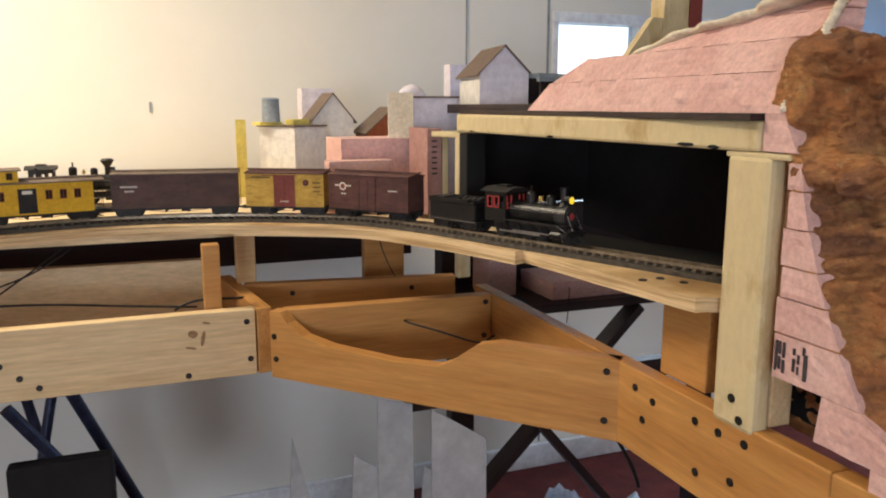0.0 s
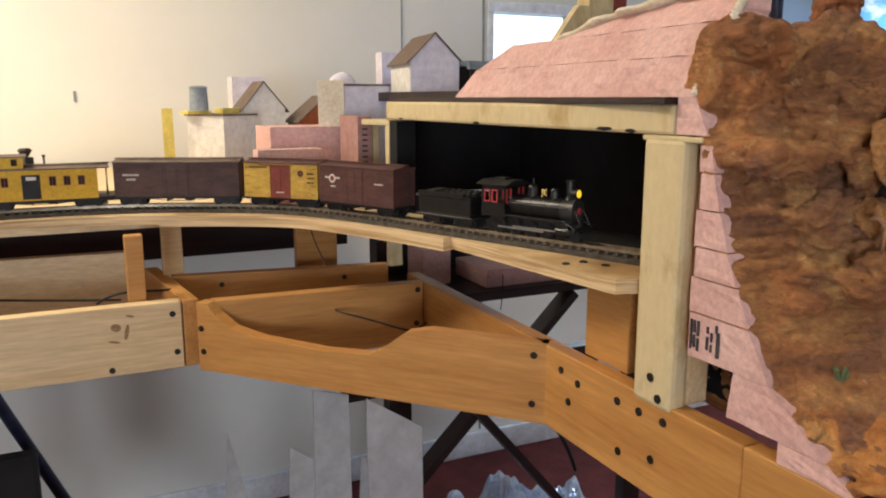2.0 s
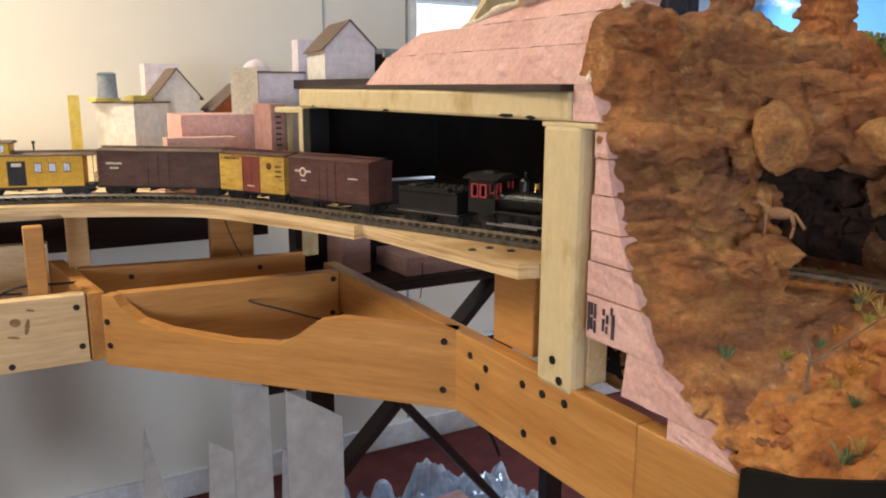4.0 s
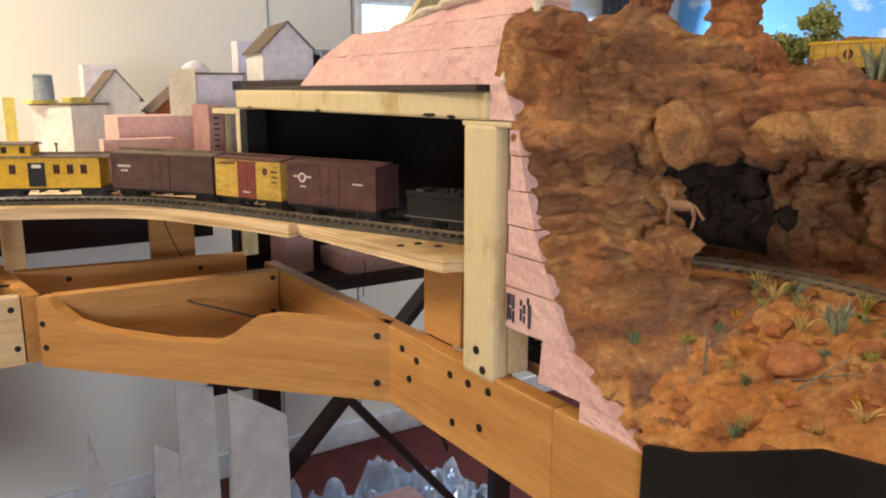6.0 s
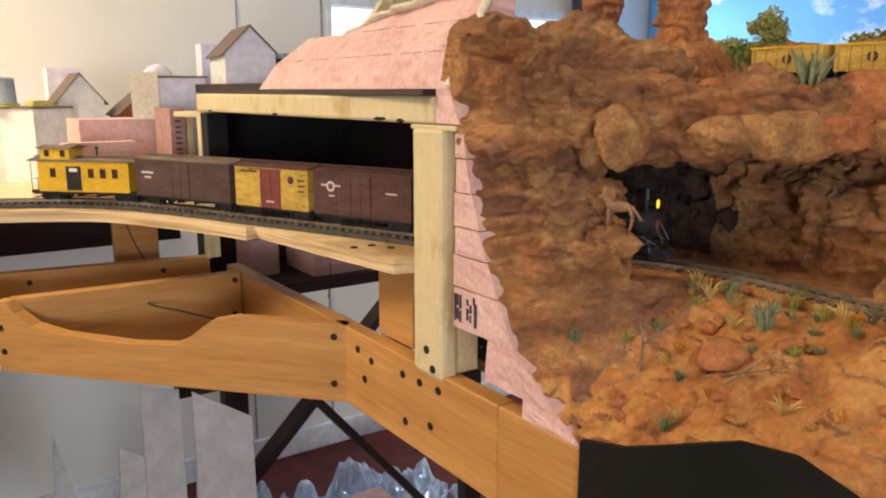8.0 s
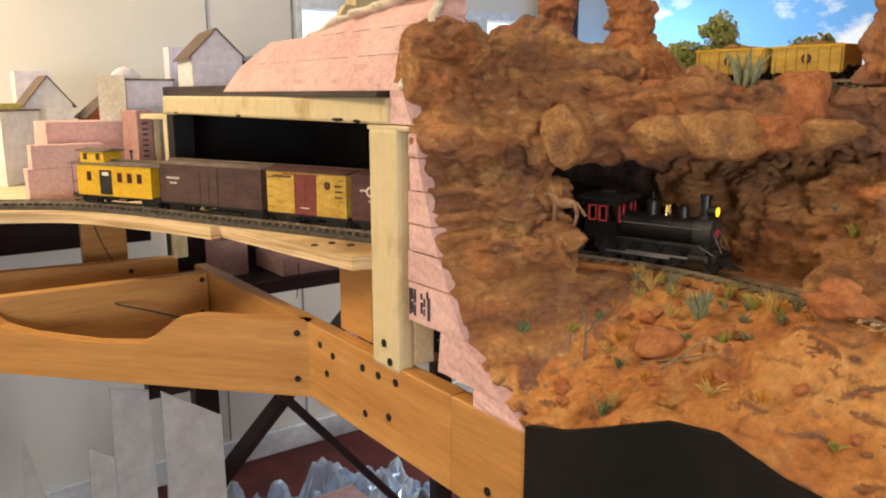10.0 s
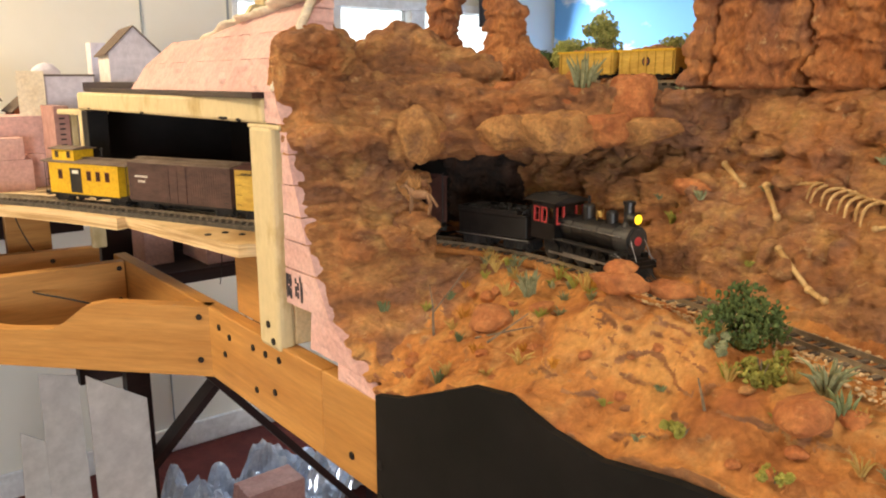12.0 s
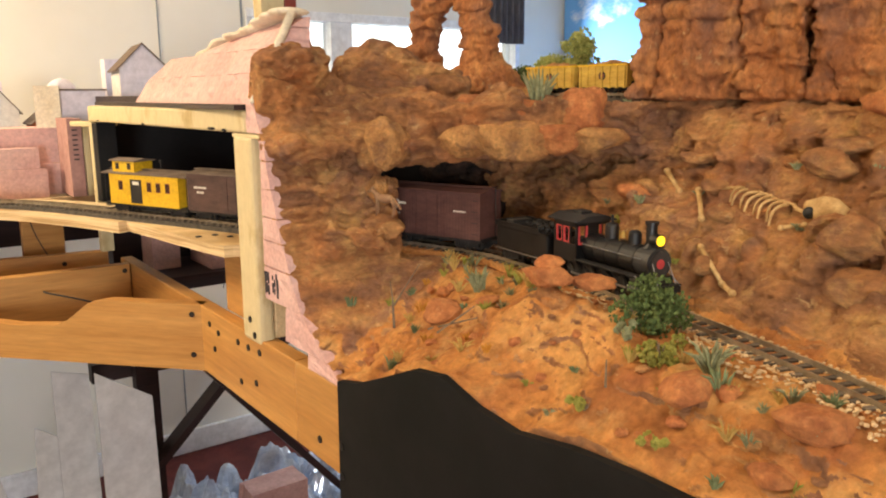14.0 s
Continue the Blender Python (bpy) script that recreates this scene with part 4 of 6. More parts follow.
for i, (x, y, h, m) in enumerate(((0.520, 0.320, 0.010, M_LIME), (0.532, 0.300, 0.009, M_TEAL), (0.512, 0.272, 0.012, M_STRAW), (0.520, 0.268, 0.013, M_OCHRE), (0.505, 0.255, 0.010, M_TEAL), (0.492, 0.220, 0.010, M_OCHRE), (0.547, 0.245, 0.015, M_STRAW),
                                  (0.488, 0.165, 0.014, M_STRAW), (0.505, 0.178, 0.008, M_OCHRE), (0.472, 0.185, 0.009, M_STRAW), (0.530, 0.185, 0.010, M_LIME), (0.540, 0.175, 0.008, M_SAGE), (0.560, 0.285, 0.010, M_LIME), (0.53, 0.215, 0.008, M_TEAL),
                                  (0.480, 0.08, 0.006, M_LIME), (0.462, 0.04, 0.005, M_SAGE), (0.505, -0.10, 0.014, M_SAGE), (0.52, -0.115, 0.010, M_TEAL), (0.49, -0.03, 0.008, M_LIME), (0.512, -0.09, 0.010, M_STRAW), (0.455, -0.09, 0.008, M_TEAL),
                                  (0.465, -0.13, 0.010, M_LIME), (0.548, 0.02, 0.007, M_SAGE), (0.64, 0.08, 0.006, M_LIME), (0.55, 0.30, 0.008, M_OCHRE), (0.48, 0.125, 0.008, M_OCHRE), (0.497, 0.05, 0.006, M_TEAL))):
    tuft("grass_tuft", {M_LIME: "yellow-green", M_TEAL: "teal green", M_STRAW: "straw-coloured", M_OCHRE: "orange-ochre", M_SAGE: "sage green"}[m] + " tuft of model grass", x, y, h, m, 16, 0.9, 0.0011, 100 + i)
tuft("yucca", "pale yellow-green yucca on the back slope", 0.690, 0.183, 0.016, M_LIME, 14, 0.9, 0.0020, 13)
tuft("yucca", "pale yellow-green yucca on the back slope", 0.680, 0.150, 0.010, M_SAGE, 14, 0.9, 0.0016, 14)
tuft("cactus", "grey-green branched cactus on the upper ledge", 0.676, 0.280, 0.046, M_SAGE, 20, 0.5, 0.0036, 15, z=1.190)
for i, (x, y) in enumerate(((0.662, 0.300), (0.735, 0.215), (0.70, 0.205), (0.705, 0.02), (0.69, -0.05), (0.71, 0.11), (0.66, -0.012))):
    tuft("grass_tuft", "sage green tuft on the back slope", x, y, 0.007, M_SAGE, 14, 1.0, 0.0014, 160 + i)
# strip of dry growth along the line
rr = random.Random(77)
for i in range(26):
    y = rr.uniform(0.125, 0.315)
    x = float(np.interp(y, gy, track_x[0])) - rr.uniform(0.026, 0.052)
    m = rr.choice((M_SAGE, M_SAGE, M_STRAW, M_LIME, M_STRAW, M_OCHRE))
    tuft("grass_tuft", {M_LIME: "yellow-green", M_STRAW: "straw-coloured", M_OCHRE: "orange-ochre", M_SAGE: "sage green"}[m] + " tuft of model grass", x, y, rr.uniform(0.007, 0.019), m, 14, 0.8, 0.0009, 300 + i, top=1.09)
for i in range(12):
    y = rr.uniform(-0.14, 0.06)
    x = float(np.interp(y, gy, track_x[0])) - rr.uniform(0.030, 0.075)
    m = rr.choice((M_SAGE, M_STRAW, M_LIME))
    tuft("grass_tuft", {M_LIME: "yellow-green", M_STRAW: "straw-coloured", M_SAGE: "sage green"}[m] + " tuft of model grass", x, y, rr.uniform(0.006, 0.013), m, 14, 0.9, 0.0009, 340 + i, top=1.09)
for i in range(44):
    y = rr.uniform(-0.16, 0.31)
    x = rr.uniform(0.456, float(np.interp(y, gy, track_x[0])) - 0.030)
    rock(x, y, rr.uniform(0.0018, 0.0048), (1.2, 1, 0.7), rr.choice((M_SLAB, M_TANR, M_SLAB, M_ROCK)), seed=400 + i, rz=rr.uniform(0, 180), top=1.09, label="small loose stone lying on the sand")
# bare dead stem
bm = bmesh.new()
zb = ground_z(0.505, 0.290)
rod(bm, (0.505, 0.290, zb - 0.002), (0.502, 0.287, zb + 0.028), 0.0014, 6, 0.0010)
rod(bm, (0.503, 0.288, zb + 0.022), (0.497, 0.236, zb + 0.072), 0.0010, 6, 0.0004)
rod(bm, (0.502, 0.287, zb + 0.028), (0.504, 0.294, zb + 0.045), 0.0008, 6, 0.0003)
tagged(part("dead_stem", bm, M_TWIG), "bare grey dead stem leaning over the slope", "branch")
for i, (a, b) in enumerate((((0.505, 0.235), (0.520, 0.185)), ((0.500, 0.215), (0.525, 0.195)), ((0.482, 0.010), (0.505, 0.030)))):
    za, zc = ground_z(*a), ground_z(*b)
    tagged(part("twig", rod(bmesh.new(), (*a, za + 0.003), (*b, zc + 0.003), 0.0010, 6, 0.0005), M_TWIG), "thin dead twig lying on the sand", "branch")
# coyote on its ledge
cz = 1.0825
bm = bmesh.new()
ball(bm, (0, 0, 0.0165), 0.0048, 2.1, 0.85, 0.95)
ball(bm, (0.0085, 0, 0.0185), 0.0036, 1.1, 0.8, 1.1)
rod(bm, (0.008, 0, 0.019), (0.0135, 0, 0.0235), 0.0026, 8, 0.0020)
ball(bm, (0.0145, 0, 0.0240), 0.0026, 1.2, 0.9, 0.9)
rod(bm, (0.0155, 0, 0.0238), (0.0200, 0, 0.0225), 0.0015, 8, 0.0008)
for y in (-0.0014, 0.0014):
    rod(bm, (0.0138, y, 0.0255), (0.0134, y * 1.3, 0.0290), 0.0009, 5, 0.0002)
    rod(bm, (0.0085, y * 1.2, 0.0170), (0.0092, y * 1.3, -0.001), 0.0013, 7, 0.0009)
    rod(bm, (-0.0085, y * 1.2, 0.0165), (-0.0105, y * 1.3, 0.0075), 0.0018, 7, 0.0011)
    rod(bm, (-0.0105, y * 1.3, 0.0080), (-0.0088, y * 1.3, -0.001), 0.0011, 7, 0.0009)
rod(bm, (-0.0095, 0, 0.0175), (-0.0175, 0, 0.0065), 0.0012, 7, 0.0014)
tagged(part("coyote_figure", bm, material("figure_brown", (0.26, 0.135, 0.07), (0.38, 0.22, 0.11), 90, rough=0.8, bump=0.2), None, "", pose(0.530, 0.341, 1.0875, 0, 0, 118), smooth=True), "small brown plastic coyote on a rock ledge", "figure")
# fossil skeleton on the back slope
def on_slope(y, z, lift=0.0):
    """A place on the back slope at a height."""
    j, k = int(round((y - LO[1]) / STEP)), int(round((z - LO[2]) / STEP))
    start = np.interp(y, gy, track_x[0]) + 0.030
    x = next((gx[i] for i in range(shape[0]) if gx[i] > start and field[i, j, k] < 0), 0.67)
    return Vector((x - lift * 0.75, y, z + lift * 0.65))


skel = thing("skeleton", "aged tan dinosaur skeleton lying on the slope", "skeleton")
SPINE_Y, SPINE_Z = [-0.012, 0.0096, 0.032, 0.055, 0.095, 0.118], [1.116, 1.1195, 1.1225, 1.1265, 1.1225, 1.1185]


def spine_at(y, lift=0.002):
    return on_slope(y, float(np.interp(y, SPINE_Y, SPINE_Z)), lift)


for i in range(8):
    bm = bmesh.new()
    prev = None
    top, foot_y, foot_z = 0.058 - i * 0.0068, 0.0665 - i * 0.0078, 1.1150 - i * 0.0014
    p0, p1 = spine_at(top), on_slope(foot_y, foot_z, 0.002)
    for k in range(8):
        a = k / 7
        q = p0.lerp(p1, a) + Vector((-0.005, 0.001, 0.0045)) * math.sin(a * math.pi)
        if prev is not None:
            rod(bm, prev, q, 0.00125 * (1.15 - a * 0.4), 6)
        prev = q
    part("rib", bm, M_BONE, skel)
prev = None
for k in range(16):
    bm = bmesh.new()
    q = spine_at(0.116 - k * 0.0083)
    ball(bm, q, 0.0021, 1, 1, 1, 1)
    if prev is not None:
        rod(bm, prev, q, 0.0014, 6)
    prev = q
    part("vertebra", bm, M_BONE, skel)
q = on_slope(-0.0245, 1.119, 0.003)
skull = part("skull", stone_bm(0.0125, (0.8, 1.25, 0.85), 5, 3, 0.2), M_BONE, skel, "", Matrix.Translation(q), smooth=True)
# Dark ball set into the skull, standing in for the eye hollow's shade.
sock = ball(bmesh.new(), (-0.0085, 0.0085, -0.0015), 0.0046, 0.8, 1, 1)
part("eye_socket", sock, M_UNDER, skull, "dark ball as the shade of the eye socket", smooth=True)


def long_bone(name, joints, r, parent=None):
    bm = bmesh.new()
    for p, q in zip(joints, joints[1:]):
        rod(bm, p, q, r, 8, r * 0.8)
    for q in joints:
        ball(bm, q, r * 1.35)
    return part(name, bm, M_BONE, parent, smooth=True)


long_bone("leg_bone", [on_slope(0.108, 1.1185, 0.003), on_slope(0.0762, 1.1013, 0.003)], 0.0024, skel)
long_bone("leg_bone", [on_slope(0.0644, 1.0812, 0.003), on_slope(0.0285, 1.0613, 0.003), on_slope(0.0115, 1.0600, 0.002)], 0.0022, skel)
long_bone("jaw_bone", [on_slope(0.0007, 1.1056, 0.002), on_slope(-0.0085, 1.107, 0.003), on_slope(-0.016, 1.109, 0.003)], 0.0018, skel)
tagged(long_bone("loose_bone", [on_slope(0.1646, 1.1302, 0.002), on_slope(0.1312, 1.1168, 0.002)], 0.0024), "loose tan fossil bone on the slope", "bone")
# gravel beside the line
bm = bmesh.new()
rr = random.Random(5)
for i in range(2000):
    s = rr.uniform(0.60, 1.12)
    p, d = on_track(s), tangent(s)
    w = rr.choice((-1, -1, 1))
    w *= rr.uniform(0.006, 0.036 if w < 0 else 0.020)
    x, y = p[0] - d[1] * w, p[1] + d[0] * w
    r = rr.uniform(0.0007, 0.0019)
    bmesh.ops.create_icosphere(bm, subdivisions=1, radius=r, matrix=Matrix.Translation((x, y, max(ground_z(x, y, 1.08), 1.0405 if abs(w) > 0.02 else 1.0428) + r * 0.3)) @ Matrix.Diagonal((1.2, 1, 0.7, 1)))
tagged(part("gravel", bm, material("cream_gravel", (0.50, 0.32, 0.15), (0.68, 0.50, 0.30), 300, rough=0.9, bump=0.1)), "loose cream and tan gravel beside the track", "gravel", kind="stuff")

# ---- arch rock ----
alo, ast = (0.70, 0.36, 1.185), 0.0035
ax_, ay_, az_ = grid(alo, (0.83, 0.68, 1.36), ast)
ashape = (len(ax_), len(ay_), len(az_))
AX, AY, AZ = ax_[:, None, None], ay_[None, :, None], az_[None, None, :]
base = (np.sqrt(((AX - 0.765) / 0.8) ** 2 + (AY - 0.482) ** 2) - np.interp(az_, [1.19, 1.205, 1.222, 1.242, 1.258], [0.086, 0.080, 0.060, 0.034, 0.022])[None, None, :]) * 0.7
base = np.maximum(base, AZ - 1.256)
base2 = (np.sqrt((AX - 0.765) ** 2 + (AY - 0.600) ** 2) - np.interp(az_, [1.19, 1.205, 1.24], [0.040, 0.034, 0.018])[None, None, :]) * 0.8
ringd = np.sqrt((np.sqrt(((AY - 0.543) / 0.95) ** 2 + ((AZ - 1.272) / 1.15) ** 2) - 0.062) ** 2 + ((AX - 0.765) * 1.5) ** 2) - 0.024
ringd = np.maximum(ringd, 1.225 - AZ)
pill = np.maximum(np.minimum(np.sqrt(((AX - 0.765) * 1.5) ** 2 + (AY - 0.478) ** 2), np.sqrt(((AX - 0.765) * 1.5) ** 2 + (AY - 0.610) ** 2)) - 0.023, AZ - 1.285)
af = melt(melt(base, base2, 0.015), melt(ringd, pill, 0.012), 0.012)
af = af + 0.005 * lattice(ashape, alo, ast, (0.03, 0.03, 0.02), 21) + 0.004 * lattice(ashape, alo, ast, (0.016, 0.016, 0.008), 22)
af = np.maximum(af, 1.193 - AZ)
verts, quads = refine(*skin(af, alo, ast))
verts = weather(verts, quads, np.where(verts[:, 2] > 1.198, 1.2, 0.0), 71)
tagged(new("arch_rock", rock_mesh("arch_rock", verts, quads, M_MESA)), "red sandstone natural arch standing on the upper ledge", "rock")

# ---- upper line with ore cars ----
up = thing("upper_track", "dark model track along the upper ledge", "track", kind="structure")
part("roadbed_strip", boxed(0.765, 0.805, 0.20, 0.66, 1.190, 1.199), M_CORK, up)
for x in (0.777, 0.7935):
    part("rail", boxed(x - 0.0007, x + 0.0007, 0.19, 0.66, 1.2015, 1.2045), M_RAIL, up)
y = 0.20
UTIE = link_mesh("tie", boxed(-0.0155, 0.0155, -0.0021, 0.0021, -0.0014, 0.0014), M_TIE)
while y < 0.65:
    tie = new("tie", UTIE)
    tie.parent = up
    tie.matrix_basis = pose(0.785, y, 1.2002)
    y += 0.0105


def ore_car(label, y, length):
    ob = thing("ore_car", label, "wagon", pose(0.785, y, 1.2045, 0, 0, -90), group="ore cars on the upper line")
    half = length / 2 - 0.003
    part("body", boxed(-half, half, -0.0165, 0.0165, 0.006, 0.0285), M_YELW, ob)
    for i in range(7):
        x = -half + 0.003 + i * (2 * half - 0.006) / 6
        for side in (-1, 1):
            part("stake", boxed(x - 0.0010, x + 0.0010, side * 0.0165 - 0.0014, side * 0.0165 + 0.0014, 0.005, 0.0278), M_YELW, ob)
    bm = bmesh.new()
    for side in (-1, 1):
        box(bm, -half - 0.001, half + 0.001, side * 0.0165 - 0.0016, side * 0.0165 + 0.0016, 0.0280, 0.0300)
        box(bm, side * half - 0.0012, side * half + 0.0012, -0.0165, 0.0165, 0.0280, 0.0300)
    part("rim", bm, M_YEL, ob)
    part("underframe", boxed(-half, half, -0.012, 0.012, 0.003, 0.006), M_UNDER, ob)
    load = bmesh.new()
    rr = random.Random(int(y * 1000))
    for i in range(70):
        x = rr.uniform(-half + 0.005, half - 0.005)
        ball(load, (x, rr.uniform(-0.013, 0.013), 0.0275 + 0.006 * (1 - abs(x) / half) * rr.uniform(0.3, 1)), rr.uniform(0.002, 0.004), 1, 1, 0.8, 1)
    part("ore", load, M_TANR, ob)
    for side in (-1, 1):
        part("emblem", rod(bmesh.new(), (0, side * 0.0160, 0.0180), (0, side * 0.0172, 0.0180), 0.0046, 20), M_UNDER, ob)
        part("emblem_centre", rod(bmesh.new(), (0, side * 0.0160, 0.0180), (0, side * 0.0174, 0.0180), 0.0030, 16), M_DOORR, ob)
    for x in (-half + 0.014, half - 0.014):
        truck(ob, x)
    coupler(ob, half, 1)
    return ob


# ---- foam ----
def foam_block(name, label, y0, y1, z0, z1, x0, x1, slope=0.0, left=0.0, mat=None, seed=0, jag=0.0015, right=0.0):
    """A layer of foam; its front leans back by slope and its far end by left."""
    nx, ny, nz = 3, max(4, int((y1 - y0) / 0.012)), 4
    bm = bmesh.new()
    box(bm, 0, 1, 0, 1, 0, 1)
    bmesh.ops.subdivide_edges(bm, edges=[e for e in bm.edges if abs(e.verts[0].co.y - e.verts[1].co.y) > 0.5], cuts=ny, use_grid_fill=True)
    bmesh.ops.subdivide_edges(bm, edges=[e for e in bm.edges if abs(e.verts[0].co.z - e.verts[1].co.z) > 0.5], cuts=nz, use_grid_fill=True)
    for v in bm.verts:
        u, w, h = v.co
        xx = x0 + slope * h if u < 0.5 else x1
        ya = y0 + right * h
        yy = ya + (y1 - left * h - ya) * w
        n = noise.noise(Vector((yy * 60 + seed, h * 3, u * 5))) * jag + noise.noise(Vector((yy * 220, h * 9 + seed, u))) * jag * 0.5
        v.co = (xx + (n if u < 0.5 else 0), yy + (n if 0 < w else n), z0 + (z1 - z0) * h + (n * 0.4 if 0 < h else 0))
    return tagged(part(name, bm, mat or M_FOAM), label, "foam block")


LAB = "pink insulation foam layer cut by hand"
def crust(z):
    return float(np.interp(z, [0.93, 0.951, 0.96, 0.993, 1.033, 1.076, 1.116, 1.161, 1.197], [0.290, 0.294, 0.331, 0.371, 0.396, 0.417, 0.431, 0.443, 0.462])) - 0.004


for i, (z0, z1, yb) in enumerate(((0.994, 1.0295, 0.449), (1.030, 1.0575, 0.451), (1.058, 1.0815, 0.447), (1.082, 1.1105, 0.450), (1.111, 1.1385, 0.446), (1.139, 1.1595, 0.449), (1.166, 1.1955, 0.476))):
    foam_block("foam_layer", LAB, crust(z0), yb, z0, z1 - 0.0008, 0.4472 + 0.001 * (i % 2), 0.50, 0.0, 0.0, None, i, 0.0012, crust(z1) - crust(z0))
foam_block("foam_layer", LAB, crust(0.958), 0.405, 0.958, 0.9935, 0.4472, 0.50, 0, 0.004, None, 11, 0.0012, crust(0.9935) - crust(0.958))
foam_block("foam_layer", LAB, 0.292, 0.356, 0.9424, 0.9575, 0.4472, 0.49, 0, 0.0, None, 12, 0.001, crust(0.9575) - 0.292)
foam_block("foam_layer", "long pink foam layer at the foot of the hill", 0.458, 0.872, 1.1948, 1.2265, 0.447, 0.52, 0.012, 0.035, None, 21, 0.003)
foam_block("foam_layer", "long pink foam layer of the hill", 0.455, 0.832, 1.2268, 1.2520, 0.459, 0.515, 0.014, 0.055, None, 22, 0.003)
foam_block("foam_layer", "pink foam layer at the hill's top", 0.452, 0.680, 1.2523, 1.2720, 0.473, 0.512, 0.016, 0.110, None, 23, 0.003)
foam_block("foam_layer", "short pink foam cap on the hill", 0.450, 0.545, 1.2723, 1.2830, 0.489, 0.512, 0.018, 0.050, None, 24, 0.003)
# plaster skin along the hill's crest
bm = bmesh.new()
for i in range(46):
    a = i / 45
    y = 0.70 - a * 0.245
    zt = np.interp(y, [0.45, 0.50, 0.56, 0.63, 0.70], [1.288, 1.286, 1.274, 1.268, 1.252])
    bmesh.ops.create_icosphere(bm, subdivisions=2, radius=1.0, matrix=Matrix.Translation((0.497 + 0.012 * noise.noise(Vector((y * 40, 0, 0))), y, zt)) @ Matrix.Diagonal((0.020, 0.010, 0.0045 + 0.002 * noise.noise(Vector((y * 90, 3, 0))), 1)))
for i in range(34):
    z = 1.198 + i * 0.0027
    y = np.interp(z, [1.19, 1.22, 1.25, 1.29], [0.461, 0.457, 0.452, 0.447])
    bmesh.ops.create_icosphere(bm, subdivisions=1, radius=1.0, matrix=Matrix.Translation((np.interp(z, [1.19, 1.29], [0.447, 0.492]), y + 0.002 * noise.noise(Vector((z * 300, 0, 0))), z)) @ Matrix.Diagonal((0.006, 0.0030, 0.0035, 1)))
tagged(part("plaster_skin", bm, M_PLASTER, smooth=True), "cream plaster crust along the foam hill's edge", "plaster", kind="stuff")
# stamped marks on the foam
def stamp(name, parent_label, items, m):
    bm = bmesh.new()
    for x0, x1, z0, z1 in items:
        box(bm, x0, x1, -0.0004, 0.0006, z0, z1)
    ob = part(name, bm, M_INK, None, "", m)
    return tagged(ob, parent_label, "marking")


stamp("stamped_marks", "black stamped marks on the pink foam", [(0.000, 0.002, 0, 0.024), (0.0035, 0.0055, 0.002, 0.012), (0.0035, 0.0055, 0.014, 0.024), (0.0075, 0.0095, 0.0, 0.010), (0.0075, 0.0095, 0.012, 0.024), (0.0175, 0.0195, 0.004, 0.014), (0.0175, 0.0195, 0.017, 0.022), (0.022, 0.0235, 0.003, 0.009), (0.022, 0.0235, 0.011, 0.018), (0.028, 0.031, 0.000, 0.020), (0.0265, 0.0285, 0.019, 0.025)], pose(0.4466, 0.447, 1.000, 0, 0, -90))["kind"] = "stuff"

# ---- model town ----
def house(label, corner, w, d, z0, wall_h, ridge_h, rz, wall=None, side=None, roof_mat=None, over=0.006):
    """A gabled model house; its gable w wide stands at the corner and faces local -y, d deep."""
    ob = thing("model_house", label, "model house", pose(corner[0], corner[1], z0, 0, 0, rz))
    part("gable_wall", prism(bmesh.new(), [(0, 0), (w, 0), (w, wall_h), (w / 2, ridge_h), (0, wall_h)], 0, 0.002), wall or M_LILAC, ob)
    part("gable_wall", prism(bmesh.new(), [(0, 0), (w, 0), (w, wall_h), (w / 2, ridge_h), (0, wall_h)], d - 0.002, d), wall or M_LILAC, ob)
    for x in (0.0, w - 0.002):
        part("side_wall", boxed(x, x + 0.002, 0.002, d - 0.002, 0, wall_h), side or M_CARD, ob)
    sl = (ridge_h - wall_h) / (w / 2)
    for s_ in (0, 1):
        pts = [(-over, wall_h - sl * over), (w / 2, ridge_h), (w / 2, ridge_h + 0.0025), (-over, wall_h - sl * over + 0.0025)]
        if s_:
            pts = [(w - a, b) for a, b in pts]
        part("roof", prism(bmesh.new(), pts, -over, d + over), roof_mat or M_SHING, ob)
    return ob


def block(name, label, corner, w, d, z0, z1, rz, wall, wall2, top=None, lip=0.003):
    ob = thing(name, label, "model building", pose(corner[0], corner[1], z0, 0, 0, rz))
    h = z1 - z0
    part("front_wall", boxed(0, w, 0, 0.002, 0, h), wall, ob)
    part("rear_wall", boxed(0, w, d - 0.002, d, 0, h), wall, ob)
    part("side_wall", boxed(0, 0.002, 0.002, d - 0.002, 0, h), wall2, ob)
    part("side_wall", boxed(w - 0.002, w, 0.002, d - 0.002, 0, h), wall2, ob)
    if top:
        part("roof", boxed(-lip, w + lip, -lip, d + lip, h, h + 0.003), top, ob)
    return ob


tagged(part("upper_deck", boxed(0.470, 0.80, 0.885, 1.40, 1.1892, 1.2030), M_DARKWOOD), "dark board deck above the tunnel", "deck", kind="structure")
tagged(part("upper_board", boxed(0.436, 0.4695, 0.479, 1.06, 1.1892, 1.1945), M_DARKWOOD), "dark board between header and foam", "board", kind="structure")
house("white card model house with a brown shingle roof", (0.496, 1.128), 0.079, 0.125, 1.2032, 0.0480, 0.088, -8, M_LILAC, M_CARD)
block("model_building", "small lilac card box behind the house", (0.515, 1.30), 0.05, 0.03, 1.2032, 1.272, 0, M_LILAC, M_LILAC)
house("white card model house with a brown roof", (0.312, 1.50), 0.080, 0.09, 1.0365, 0.138, 0.187, 0, M_CARD, M_CARD)
block("model_building", "lilac card box behind the gabled house", (0.318, 1.63), 0.066, 0.05, 1.0365, 1.236, 0, M_LILAC, M_LILAC)
